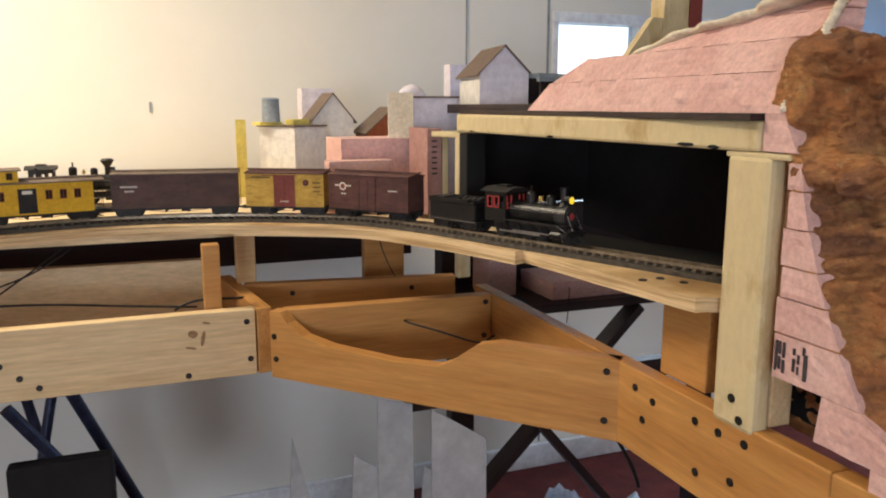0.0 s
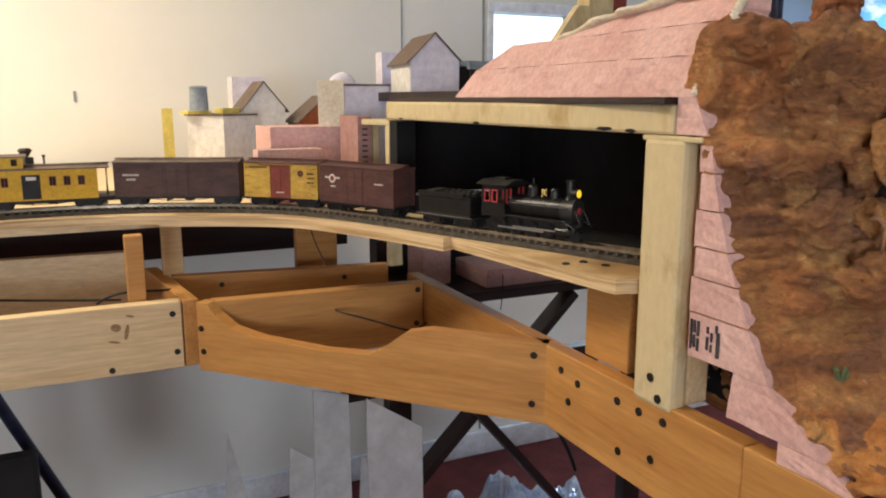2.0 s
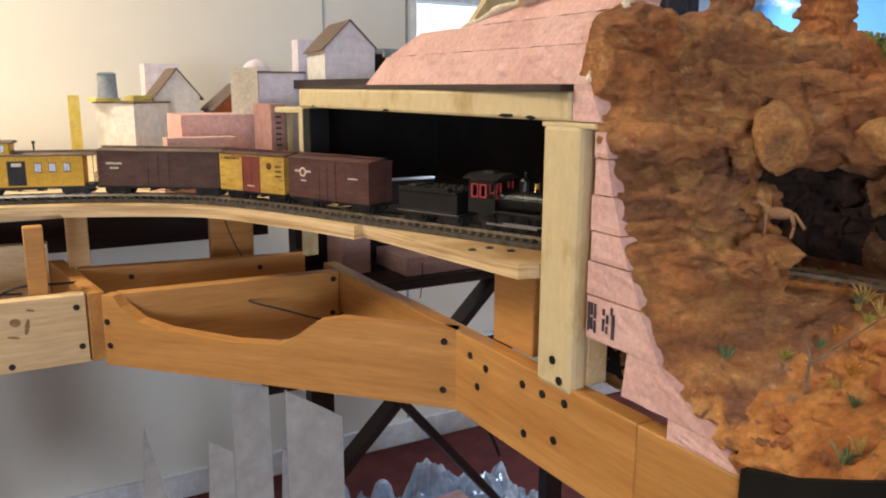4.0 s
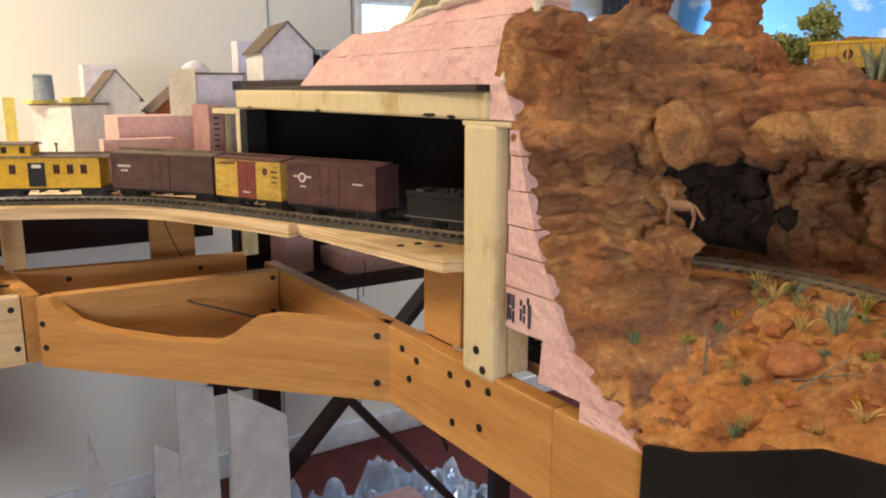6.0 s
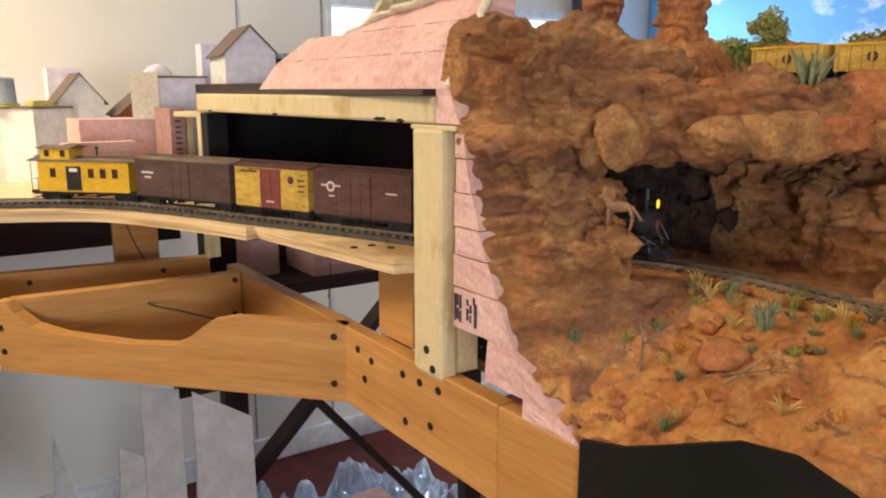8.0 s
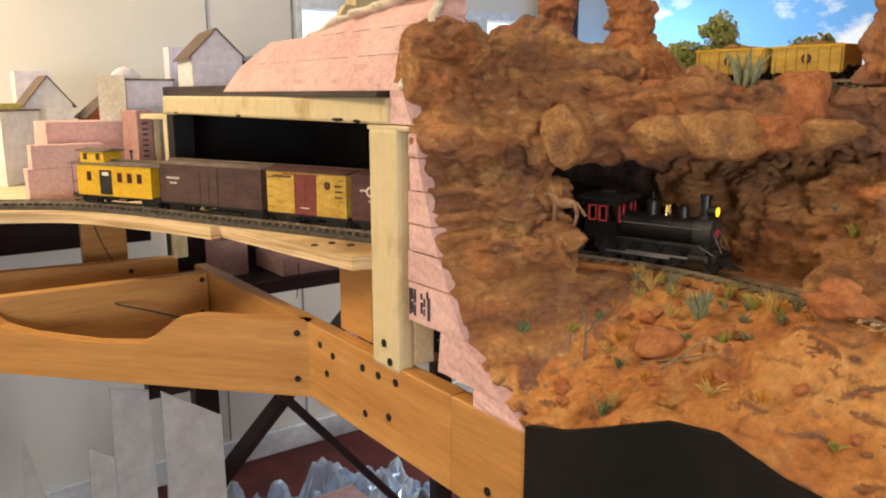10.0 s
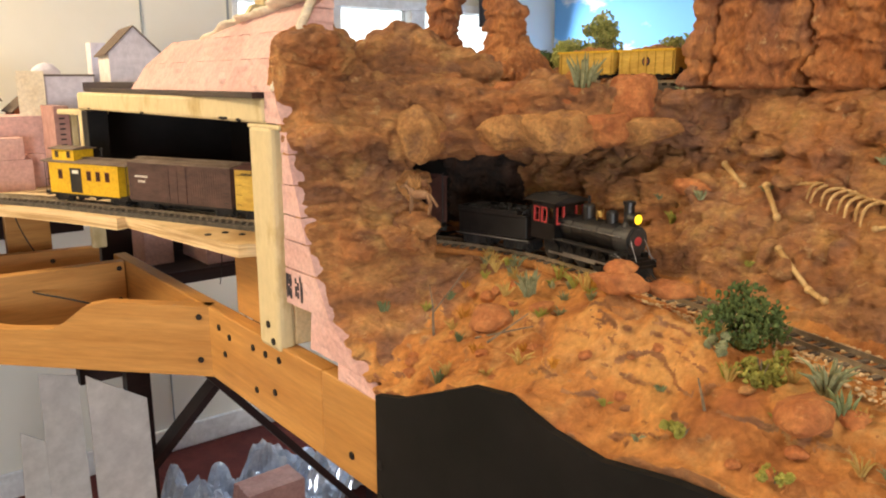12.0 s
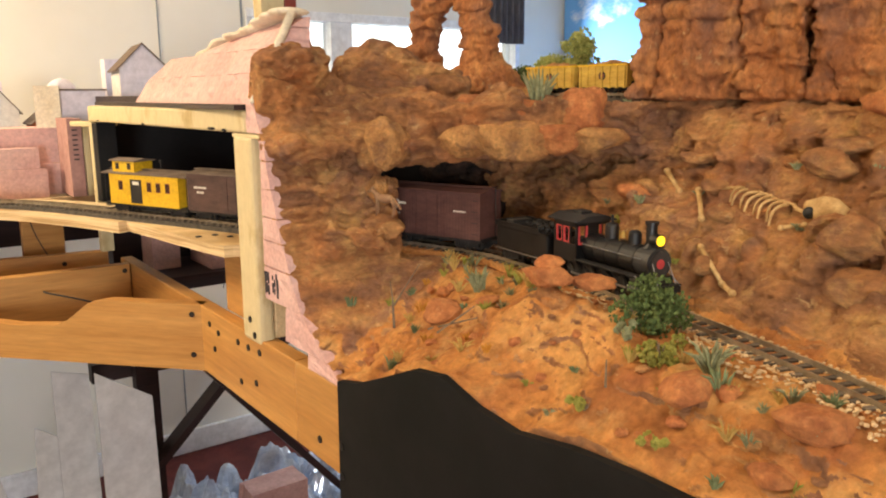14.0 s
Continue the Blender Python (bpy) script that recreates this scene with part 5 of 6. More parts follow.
house("orange-red sided model house with a dark roof", (0.412, 1.47), 0.105, 0.09, 1.0365, 0.115, 0.160, 0, M_REDW, M_REDW)
block("model_building", "cream false-front model building with stained face", (0.372, 1.205), 0.040, 0.012, 1.0365, 1.2215, -14, M_PLASTER, M_CARD)
block("model_building", "white model building with a flat dark roof", (0.412, 1.205), 0.075, 0.08, 1.0365, 1.213, -6, M_LILAC, M_CARD, M_SHING)
block("model_building", "white card block building with a flat grey roof", (0.259, 1.405), 0.085, 0.085, 1.0365, 1.163, 38, M_CARD, M_CARD, M_ROOF)
tagged(part("yellow_card", boxed(0, 0.018, 0, 0.004, 0, 0.140), M_YCARD, None, "", pose(0.163, 1.455, 1.0365, 0, 0, 0)), "yellow card strip beside the white block", "card")
tagged(part("yellow_card", boxed(0, 0.045, 0, 0.03, 0, 0.006), M_YCARD, None, "", pose(0.205, 1.44, 1.166, 0, 0, 20)), "yellow card piece on the flat roof", "card")
tagged(part("yellow_card", boxed(0, 0.045, 0, 0.02, 0, 0.010), M_YCARD, None, "", pose(0.27, 1.47, 1.166, 0, 0, 38)), "yellow card piece on the flat roof", "card")
bm = rod(bmesh.new(), (0, 0, 0), (0, 0, 0.040), 0.0165, 24, 0.0150)
rod(bm, (0, 0, 0.040), (0, 0, 0.043), 0.0175, 24, 0.012)
tagged(part("water_tank", bm, M_GREYM, None, "", pose(0.226, 1.452, 1.172)), "grey-blue model water tank on a roof", "water tank")
bm = bmesh.new()
ball(bm, (0, 0, 0), 0.026, 1, 0.6, 1)
tagged(part("dome", bm, M_LILAC, None, "", pose(0.425, 1.245, 1.210), smooth=True), "lilac rounded card shape behind the false front", "card")
foam_block("foam_block", "long pink foam block of the terraces", 1.185, 1.29, 1.0365, 1.090, 0.285, 0.405, 0, 0, None, 31)
foam_block("foam_block", "long pink foam block on top of another", 1.195, 1.30, 1.0905, 1.150, 0.292, 0.405, 0, 0, None, 32)
foam_block("foam_block", "small pink foam block before the terrace", 1.150, 1.183, 1.0365, 1.085, 0.255, 0.372, 0, 0, None, 33)
foam_block("foam_block", "small pink foam block on the front terrace", 1.150, 1.183, 1.0855, 1.119, 0.262, 0.362, 0, 0, None, 34)
foam_block("foam_slab", "upright brownish pink foam slab with stamped marks", 1.095, 1.18, 1.0397, 1.1675, 0.398, 0.4195, 0, 0, M_FOAMB, 35)
stamp("stamped_marks", "black stamped marks on the upright foam slab", [(0.0065, 0.0145, 0.060 + 0.016 * i, 0.0625 + 0.016 * i) for i in range(4)] + [(0.0065, 0.0145, 0.0675 + 0.016 * i, 0.0700 + 0.016 * i) for i in range(4)], pose(0.398, 1.0938, 1.040))["kind"] = "stuff"
board("post", "cream wooden strip beside the foam slab", (0.4215, 1.094), (0.431, 1.094), 1.0397, 1.155, 0.03, M_CREAM, "post")
# open shed behind the hill
shed = thing("model_shed", "open grey-roofed model shed on the upper deck", "model building", pose(0.578, 1.087, 1.2032))
part("roof", prism(bmesh.new(), [(0, 0.040), (0.095, 0.040), (0.098, 0.045), (-0.003, 0.047)], 0, 0.06), M_GREYM, shed)
for x in (0.004, 0.045, 0.086):
    part("support", boxed(x, x + 0.005, 0.004, 0.009, 0, 0.040), M_DARKWOOD, shed)
part("rear_wall", boxed(0.002, 0.093, 0.052, 0.056, 0, 0.040), M_DARKWOOD, shed)
part("beam", boxed(0.0, 0.095, 0.003, 0.010, 0.0345, 0.0398), M_GREYM, shed)
# painted posts behind the hill
board("post", "pale wooden post behind the foam hill", (0.655, 0.89), (0.695, 0.89), 1.2035, 1.75, 0.03, M_CREAM, "post")
board("post", "dark red painted post behind the foam hill", (0.696, 0.889), (0.716, 0.889), 1.2035, 1.75, 0.02, material("dark_red_paint", (0.20, 0.035, 0.025), (0.27, 0.05, 0.035), 20, rough=0.5, bump=0.05), "post")
tagged(part("gusset", prism(bmesh.new(), [(0.600, 1.2035), (0.6545, 1.2035), (0.6545, 1.315), (0.640, 1.315), (0.600, 1.262)], 0.892, 0.905), M_CREAM), "pale wooden gusset beside the post", "bracket")

# ---- window ----
win = thing("window_1", "white framed window with bright daylight behind", "window", kind="structure")
M_PANE = bpy.data.materials.new("clear_glass")
M_PANE.use_nodes = True
gb = M_PANE.node_tree.nodes["Principled BSDF"]
gb.inputs["Transmission Weight"].default_value, gb.inputs["Roughness"].default_value, gb.inputs["IOR"].default_value = 1.0, 0.0, 1.1
part("window_frame", boxed(WX0, WX1, 1.99, 2.06, WZ1 - 0.028, WZ1, 0.002), M_WHITE, win)
part("window_sill", boxed(WX0, WX1, 1.97, 2.06, WZ0, WZ0 + 0.03, 0.002), M_WHITE, win)
for x0, x1 in ((WX0, WX0 + 0.018), (1.385, 1.465), (1.74, 1.80), (WX1 - 0.02, WX1)):
    part("window_frame", boxed(x0, x1, 1.995, 2.055, WZ0 + 0.03, WZ1 - 0.028, 0.002), M_WHITE, win)
for x0, x1 in ((WX0 + 0.018, 1.385), (1.465, 1.74), (1.80, WX1 - 0.02)):
    pane = part("pane", boxed(x0, x1, 2.030, 2.034, WZ0 + 0.03, WZ1 - 0.028), M_PANE, win)
    pane.visible_shadow = False
tagged(part("trim", boxed(1.083, 1.089, 1.9965, 1.9995, FLOOR + 0.08, TOP), M_GREYM), "thin dark panel joint on the wall", "trim", kind="structure")
tagged(part("trim", boxed(0.837, 0.840, 1.9965, 1.9995, FLOOR + 0.08, TOP), M_GREYM), "thin panel joint on the wall", "trim", kind="structure")
tagged(part("wall_mark", boxed(0.028, 0.034, 1.9975, 1.9995, 1.185, 1.210), M_GREYM), "small grey scuff on the white wall", "mark")
# cloth hung beside the window
fold = [(2.015 + 0.17 * k / 48, 1.955 + 0.012 * math.sin(k * 0.79) + 0.003 * math.sin(k * 0.31)) for k in range(49)]
bm = prism(bmesh.new(), fold + [(x, y + 0.003) for x, y in reversed(fold)], 1.385, 1.85, "z")
tagged(part("curtain", bm, material("grey_blue_cloth", (0.09, 0.095, 0.115), (0.14, 0.145, 0.17), 30, (4, 4, 1), rough=0.9, bump=0.2), smooth=True), "grey-blue cloth hanging beside the window", "curtain")

M_OUT = bpy.data.materials.new("outdoor_brightness")
M_OUT.use_nodes = True
ob_ = M_OUT.node_tree.nodes["Principled BSDF"]
ob_.inputs["Base Color"].default_value = (0.8, 0.9, 1.0, 1)
ob_.inputs["Emission Color"].default_value = (0.80, 0.92, 1.0, 1)
ob_.inputs["Emission Strength"].default_value = 2.6
tagged(part("outside_backdrop", boxed(0.2, 4.2, 3.4, 3.42, 0.2, 3.0), M_OUT), "bright hazy daylight outside the window", "backdrop", kind="structure")

# ---- painted sky backdrop ----
M_SKYP = bpy.data.materials.new("printed_sky")
M_SKYP.use_nodes = True
nt = M_SKYP.node_tree
sb = nt.nodes["Principled BSDF"]
sb.inputs["Roughness"].default_value = 0.6
tc, mp_ = nt.nodes.new("ShaderNodeTexCoord"), nt.nodes.new("ShaderNodeMapping")
mp_.inputs["Scale"].default_value = (1, 3.6, 6.5)
mp_.inputs["Location"].default_value = (0, 0.35, 0.1)
nz_ = nt.nodes.new("ShaderNodeTexNoise")
nz_.inputs["Scale"].default_value, nz_.inputs["Detail"].default_value, nz_.inputs["Roughness"].default_value = 1.0, 6.0, 0.6
rp = nt.nodes.new("ShaderNodeValToRGB")
rp.color_ramp.elements[0].position, rp.color_ramp.elements[1].position = 0.50, 0.60
rp.color_ramp.elements[0].color, rp.color_ramp.elements[1].color = (0.13, 0.40, 0.80, 1), (0.86, 0.88, 0.90, 1)
nt.links.new(tc.outputs["Object"], mp_.inputs["Vector"])
nt.links.new(mp_.outputs[0], nz_.inputs["Vector"])
nt.links.new(nz_.outputs["Fac"], rp.inputs["Fac"])
nt.links.new(rp.outputs[0], sb.inputs["Base Color"])
tagged(part("backdrop_panel", boxed(RIGHT_X - 0.012, RIGHT_X - 0.004, -1.4, WALL_Y - 0.004, 0.95, 2.1), M_SKYP), "backdrop panel printed with blue sky and clouds", "backdrop", kind="structure")


def model_tree(label, x, y, z, h, r, mat, seed, n=900):
    ob = thing("model_tree", label, "tree", pose(x, y, z))
    rr = random.Random(seed)
    tr = rod(bmesh.new(), (0, 0, 0), (0.004, 0.002, h * 0.6), r * 0.09, 7, r * 0.05)
    for i in range(7):
        a = rr.uniform(0, math.tau)
        rod(tr, (0.003, 0.001, h * rr.uniform(0.25, 0.55)), (math.cos(a) * r * 0.7, math.sin(a) * r * 0.7, h * rr.uniform(0.55, 0.95)), r * 0.035, 5, r * 0.012)
    part("trunk", tr, M_TWIG, ob)
    part("crown", leafy(n * 2, r, (1, 1, h * 0.42 / r), 0.0027, seed), mat, ob, "", pose(0, 0, h * 0.62))
    return ob


M_TREEL = material("grey_green_leaf", (0.22, 0.26, 0.06), (0.50, 0.50, 0.17), 120, rough=0.8, bump=0.1)
tagged(part("far_bench", boxed(0.86, 1.35, -0.6, 1.0, 1.16, 1.2), M_ROCK), "rust-coloured ground behind the upper line", "ground", kind="structure")
model_tree("tall grey-green model tree behind the ore cars", 1.0, 0.533, 1.2, 0.098, 0.027, M_TREEL, 31, 1000)
model_tree("low green model trees behind the ore cars", 1.0, 0.585, 1.2, 0.056, 0.036, M_TREEL, 32, 1300)
model_tree("low green model trees behind the ore cars", 1.0, 0.655, 1.2, 0.044, 0.034, M_GREEN, 33, 900)
model_tree("low green model tree behind the ore cars", 1.0, 0.405, 1.2, 0.058, 0.030, M_TREEL, 34, 800)

# ---- below and behind the bench ----
board("post", "pine post under the roadbed", (0.066, 1.030), (0.088, 1.030), 0.93, 1.0245, 0.02, M_PINE, "post")
board("post", "pale pine post under the roadbed", (0.122, 1.16), (0.150, 1.16), 0.9425, 1.0240, 0.02, M_PALE, "post")
board("riser", "brown wooden board under the deck", (0.333, 1.22), (0.401, 1.22), 0.80, 1.0175, 0.019, M_PINE, "board")
board("beam", "dark stained beam below the deck", (-1.7, 1.62), (0.55, 1.62), 0.878, 1.017, 0.04, M_DARKWOOD, "beam")
board("beam", "dark stained beam behind the tunnel", (0.50, 1.30), (1.6, 1.30), 0.803, 1.02, 0.04, M_DARKWOOD, "beam")
tagged(part("shelf_board", boxed(0.50, 1.2, 1.12, 1.299, 0.862, 0.874), M_DARKWOOD), "dark stained shelf board under the tunnel", "shelf")
foam_block("foam_block", "pink foam block under the tunnel", 1.20, 1.27, 0.8745, 0.938, 0.548, 0.600, 0, 0, None, 41)
foam_block("foam_block", "long pink foam block under the tunnel", 1.14, 1.26, 0.8745, 0.906, 0.640, 0.79, 0, 0, None, 42)
# dark trestle
trestle = thing("trestle", "dark stained wooden trestle with crossed legs", "trestle", pose(0, 1.32, 0))
part("leg", boxed(0.528, 0.574, 0, 0.03, FLOOR, 0.80), M_DARKWOOD, trestle)
part("leg", boxed(1.10, 1.146, 0, 0.03, FLOOR, 0.80), M_DARKWOOD, trestle)
for a, b in (((0.93, 0.80), (0.40, 0.28)), ((0.52, 0.80), (1.04, 0.18))):
    d = Vector((b[0] - a[0], 0, b[1] - a[1]))
    m = Matrix.Translation((a[0], -0.012 if b[0] < a[0] else -0.030, a[1])) @ d.to_track_quat("X", "Y").to_matrix().to_4x4()
    part("brace", boxed(0, d.length, -0.008, 0.008, -0.021, 0.021), M_DARKWOOD, trestle, "", m)
part("rail", boxed(0.45, 1.2, 0.031, 0.06, 0.62, 0.66), M_DARKWOOD, trestle)


def sheet(label, pts, y, lean, rz=0.0):
    x0 = min(p[0] for p in pts)
    bm = prism(bmesh.new(), [(a - x0, b) for a, b in pts], 0, 0.004)
    for v in bm.verts:
        v.co.y += (v.co.z) * lean
    return tagged(part("sheet_panel", bm, M_ALU, None, "", pose(x0, y, 0, 0, 0, rz)), label, "panel", group="panels leaning under the bench")


sheet("dull grey sheet panel leaning upright", [(0.403, FLOOR), (0.502, FLOOR), (0.496, 0.668), (0.402, 0.732)], 1.09, 0.0)
sheet("dull grey tall sheet panel leaning upright", [(0.358, FLOOR), (0.430, FLOOR), (0.424, 0.678), (0.360, 0.697)], 1.25, 0.0)
sheet("dull grey low sheet panel", [(0.44, FLOOR), (0.56, FLOOR), (0.535, 0.470), (0.461, 0.535)], 1.295, 0.0)
sheet("pale grey low sheet panel", [(0.310, FLOOR), (0.410, FLOOR), (0.416, 0.511), (0.329, 0.573)], 1.305, 0.0)
sheet("narrow grey sheet panel standing on edge", [(0.215, FLOOR), (0.345, FLOOR), (0.243, 0.561)], 1.45, 0.0)
# crumpled plastic on the carpet
M_FOIL = material("crumpled_clear_plastic", (0.40, 0.46, 0.56), (0.70, 0.76, 0.86), 12, rough=0.14, metal=0.35, bump=0.3)
bm = bmesh.new()
bmesh.ops.create_grid(bm, x_segments=70, y_segments=36, size=0.5)
for v in bm.verts:
    q = v.co * 1.0
    n = abs(noise.noise(Vector((q.x * 9, q.y * 6, 1)))) * 0.10 + abs(noise.noise(Vector((q.x * 20, q.y * 14, 4)))) * 0.035
    v.co = (0.83 + q.x * 0.74, 1.53 + q.y * 0.26, FLOOR + n * (2.1 - 2.6 * abs(q.x)) + 0.004)
bmesh.ops.solidify(bm, geom=bm.faces[:], thickness=0.001)
tagged(part("plastic_bag", bm, M_FOIL), "crumpled shiny clear plastic bag on the carpet", "plastic bag")
foam_block("foam_offcut", "brown and pink foam offcut beside the plastic", 1.30, 1.40, FLOOR, 0.29, 0.74, 0.90, 0.02, 0.02, M_FOAMB, 51, 0.006)
# folding chair
chair = thing("folding_chair", "dark blue tubular folding chair with a black seat", "chair", pose(0, 1.25, 0))
M_TUBE = material("dark_blue_tube", (0.02, 0.025, 0.05), (0.04, 0.05, 0.09), 30, rough=0.35, metal=0.5, bump=0)
for a, b in (((-0.209, 0.0, 0.76), (0.206, 0.082, FLOOR)), ((-0.160, 0.32, 0.78), (-0.299, 0.304, FLOOR)), ((-0.126, 0.04, 0.765), (0.108, 0.236, FLOOR)), ((-0.250, 0.32, 0.78), (-0.127, 0.353, FLOOR))):
    part("leg", rod(bmesh.new(), a, b, 0.0095, 12), M_TUBE, chair)
part("seat", boxed(-0.215, -0.068, -0.02, 0.01, 0.42, 0.674, 0.006), M_BLACK, chair)
part("back_rail", rod(bmesh.new(), (-0.26, 0.32, 0.78), (-0.12, 0.32, 0.78), 0.0095, 12), M_TUBE, chair)


def wire(label, pts, r=0.0013, mat=None, name="wire"):
    cu = bpy.data.curves.new(name, "CURVE")
    cu.dimensions, cu.bevel_depth, cu.bevel_resolution = "3D", r, 2
    sp = cu.splines.new("NURBS")
    sp.points.add(len(pts) - 1)
    for q, w in zip(sp.points, pts):
        q.co = (*w, 1)
    sp.use_endpoint_u = True
    cu.materials.append(mat or M_UNDER)
    return tagged(new(name, cu), label, "wire")


wire("black wire hanging from the cross board", [(0.3195, 0.972, 0.915), (0.319, 0.955, 0.916), (0.345, 0.93, 0.912), (0.38, 0.91, 0.90), (0.405, 0.90, 0.892), (0.435, 0.95, 0.885), (0.445, 0.955, 0.885)], 0.0014)
wire("black wire along the joist", [(-0.30, 1.13, 0.945), (-0.18, 1.13, 0.945), (-0.09, 1.12, 0.940), (-0.02, 1.10, 0.935), (0.06, 1.09, 0.930)], 0.0016)
wire("black wire loop beside the post", [(0.03, 1.06, 0.935), (0.045, 1.05, 0.948), (0.07, 1.05, 0.950), (0.11, 1.06, 0.944), (0.125, 1.08, 0.94)], 0.0016)
wire("black wires drooping under the deck", [(-0.10, 1.16, 1.015), (-0.14, 1.15, 0.985), (-0.19, 1.13, 0.955), (-0.22, 1.12, 0.93), (-0.20, 1.12, 0.90)], 0.0012)
wire("black wires drooping under the deck", [(-0.09, 1.16, 1.015), (-0.12, 1.15, 0.99), (-0.16, 1.13, 0.965), (-0.26, 1.12, 0.955)], 0.0012)
wire("thin black wire pair hanging under the deck", [(0.335, 1.15, 1.01), (0.340, 1.14, 0.97), (0.355, 1.13, 0.945), (0.362, 1.12, 0.925)], 0.0009)
wire("black cable along the dark beam", [(-0.6, 1.60, 0.965), (-0.2, 1.60, 0.955), (0.05, 1.60, 0.945), (0.25, 1.60, 0.972), (0.5, 1.60, 0.985)], 0.0035)
wire("black cable on the carpet beside the trestle", [(0.80, 1.25, 0.62), (0.84, 1.22, 0.56), (0.90, 1.25, 0.48), (0.95, 1.3, 0.40)], 0.004)
wire("thin wires hanging behind the stringer", [(0.66, 1.12, 0.90), (0.655, 1.11, 0.87), (0.645, 1.10, 0.845)], 0.0008)
# parked engine behind the curve
parked = thing("locomotive", "parked black steam engine with a wide funnel stack", "locomotive", pose(-0.105, 1.345, 1.048, 0, 0, 2))

# ---- the train ----
SPEED, START = 0.0512, -0.038
TRAIN = []
DRIVERS = []


def wheel_mesh(r, w=0.0026):
    bm = rod(bmesh.new(), (0, -w / 2, 0), (0, w / 2, 0), r, 18)
    rod(bm, (0, w / 2, 0), (0, w / 2 + 0.0008, 0), r * 1.12, 18)
    rod(bm, (0, -w / 2 - 0.0006, 0), (0, -w / 2, 0), r * 0.5, 10)
    return link_mesh("wheel", bm, M_UNDER)


WHEEL = wheel_mesh(0.0062)


def truck(parent, x):
    bm = bmesh.new()
    for side in (-1, 1):
        y = side * 0.0115
        prism(bm, [(-0.015, 0.004), (-0.012, 0.0095), (0.012, 0.0095), (0.015, 0.004), (0.011, 0.0045), (0.005, 0.002), (-0.005, 0.002), (-0.011, 0.0045)], y - 0.001, y + 0.001)
        for dx in (-0.0115, 0.0115):
            box(bm, dx - 0.0025, dx + 0.0025, y - 0.0018, y + 0.0018, 0.004, 0.0085)
        for dx in (-0.002, 0.002):
            rod(bm, (dx, y, 0.0025), (dx, y, 0.009), 0.0014, 8)
    box(bm, -0.003, 0.003, -0.0115, 0.0115, 0.005, 0.010)
    tr = part("truck", bm, M_UNDER, parent, "", pose(x, 0, 0))
    for dx in (-0.0115, 0.0115):
        for side in (-1, 1):
            w = new("wheel", WHEEL)
            w.parent = tr
            w.matrix_basis = pose(dx, side * 0.0082, 0.0062, 0, 0, 0 if side < 0 else 180)
    return tr


def coupler(parent, x, way):
    bm = boxed(min(x, x + way * 0.008), max(x, x + way * 0.008), -0.0014, 0.0014, 0.0075, 0.0105, 0.0004)
    box(bm, x + way * 0.007 - 0.002, x + way * 0.007 + 0.002, -0.0028, 0.0028, 0.0070, 0.0115, 0.0006)
    part("coupler", bm, M_UNDER, parent)


def car_body(parent, half, w, z0, z1, mat, ribs=0.0036):
    """A body with vertical siding boards a hair apart."""
    part("body", boxed(-half + 0.001, half - 0.001, -w + 0.0006, w - 0.0006, z0, z1), mat, parent)
    bm = bmesh.new()
    n = int(2 * half / ribs)
    for i in range(n):
        x = -half + (i + 0.5) * 2 * half / n
        for side in (-1, 1):
            box(bm, x - half / n * 0.92, x + half / n * 0.92, side * w - 0.0007, side * w + 0.0003, z0, z1)
    part("siding", bm, mat, parent)["kind"] = "stuff"


def bars(parent, x, z, side, w, rows, mat=M_LETTER, name="lettering"):
    bm = bmesh.new()
    for r, (length, height) in enumerate(rows):
        zz = z - r * 0.006
        x0 = x - length / 2
        while x0 < x + length / 2:
            box(bm, x0, x0 + height * 0.6, side * w - 0.0002, side * w + 0.0002, zz - height / 2, zz + height / 2)
            x0 += height * 0.95
    part(name, bm, mat, parent)["kind"] = "stuff"


def roof(parent, half, w, z, rise, mat, walk_board=True):
    hw = w + 0.0016
    bm = prism(bmesh.new(), [(-hw, z), (hw, z), (hw, z + 0.0015), (0, z + rise), (-hw, z + 0.0015)], -half - 0.001, half + 0.001, "x")
    part("roof", bm, mat, parent)
    if walk_board:
        bm = bmesh.new()
        for y in (-0.0032, 0, 0.0032):
            box(bm, -half - 0.003, half + 0.003, y - 0.0014, y + 0.0014, z + rise + 0.0004, z + rise + 0.0014)
        part("roof_walk", bm, mat, parent)


def frame_bits(parent, half, w):
    bm = boxed(-half, half, -w + 0.001, w - 0.001, 0.0095, 0.0130)
    for y in (-w * 0.6, w * 0.6):
        rod(bm, (-half * 0.62, y, 0.0100), (-half * 0.18, y, 0.0062), 0.0004, 6)
        rod(bm, (-half * 0.18, y, 0.0062), (half * 0.18, y, 0.0062), 0.0004, 6)
        rod(bm, (half * 0.18, y, 0.0062), (half * 0.62, y, 0.0100), 0.0004, 6)
    for x in (-half * 0.18, half * 0.18):
        box(bm, x - 0.001, x + 0.001, -w * 0.7, w * 0.7, 0.0055, 0.0100)
    rod(bm, (0.004, 0.004, 0.0075), (0.016, 0.004, 0.0075), 0.0028, 10)
    part("underframe", bm, M_UNDER, parent)


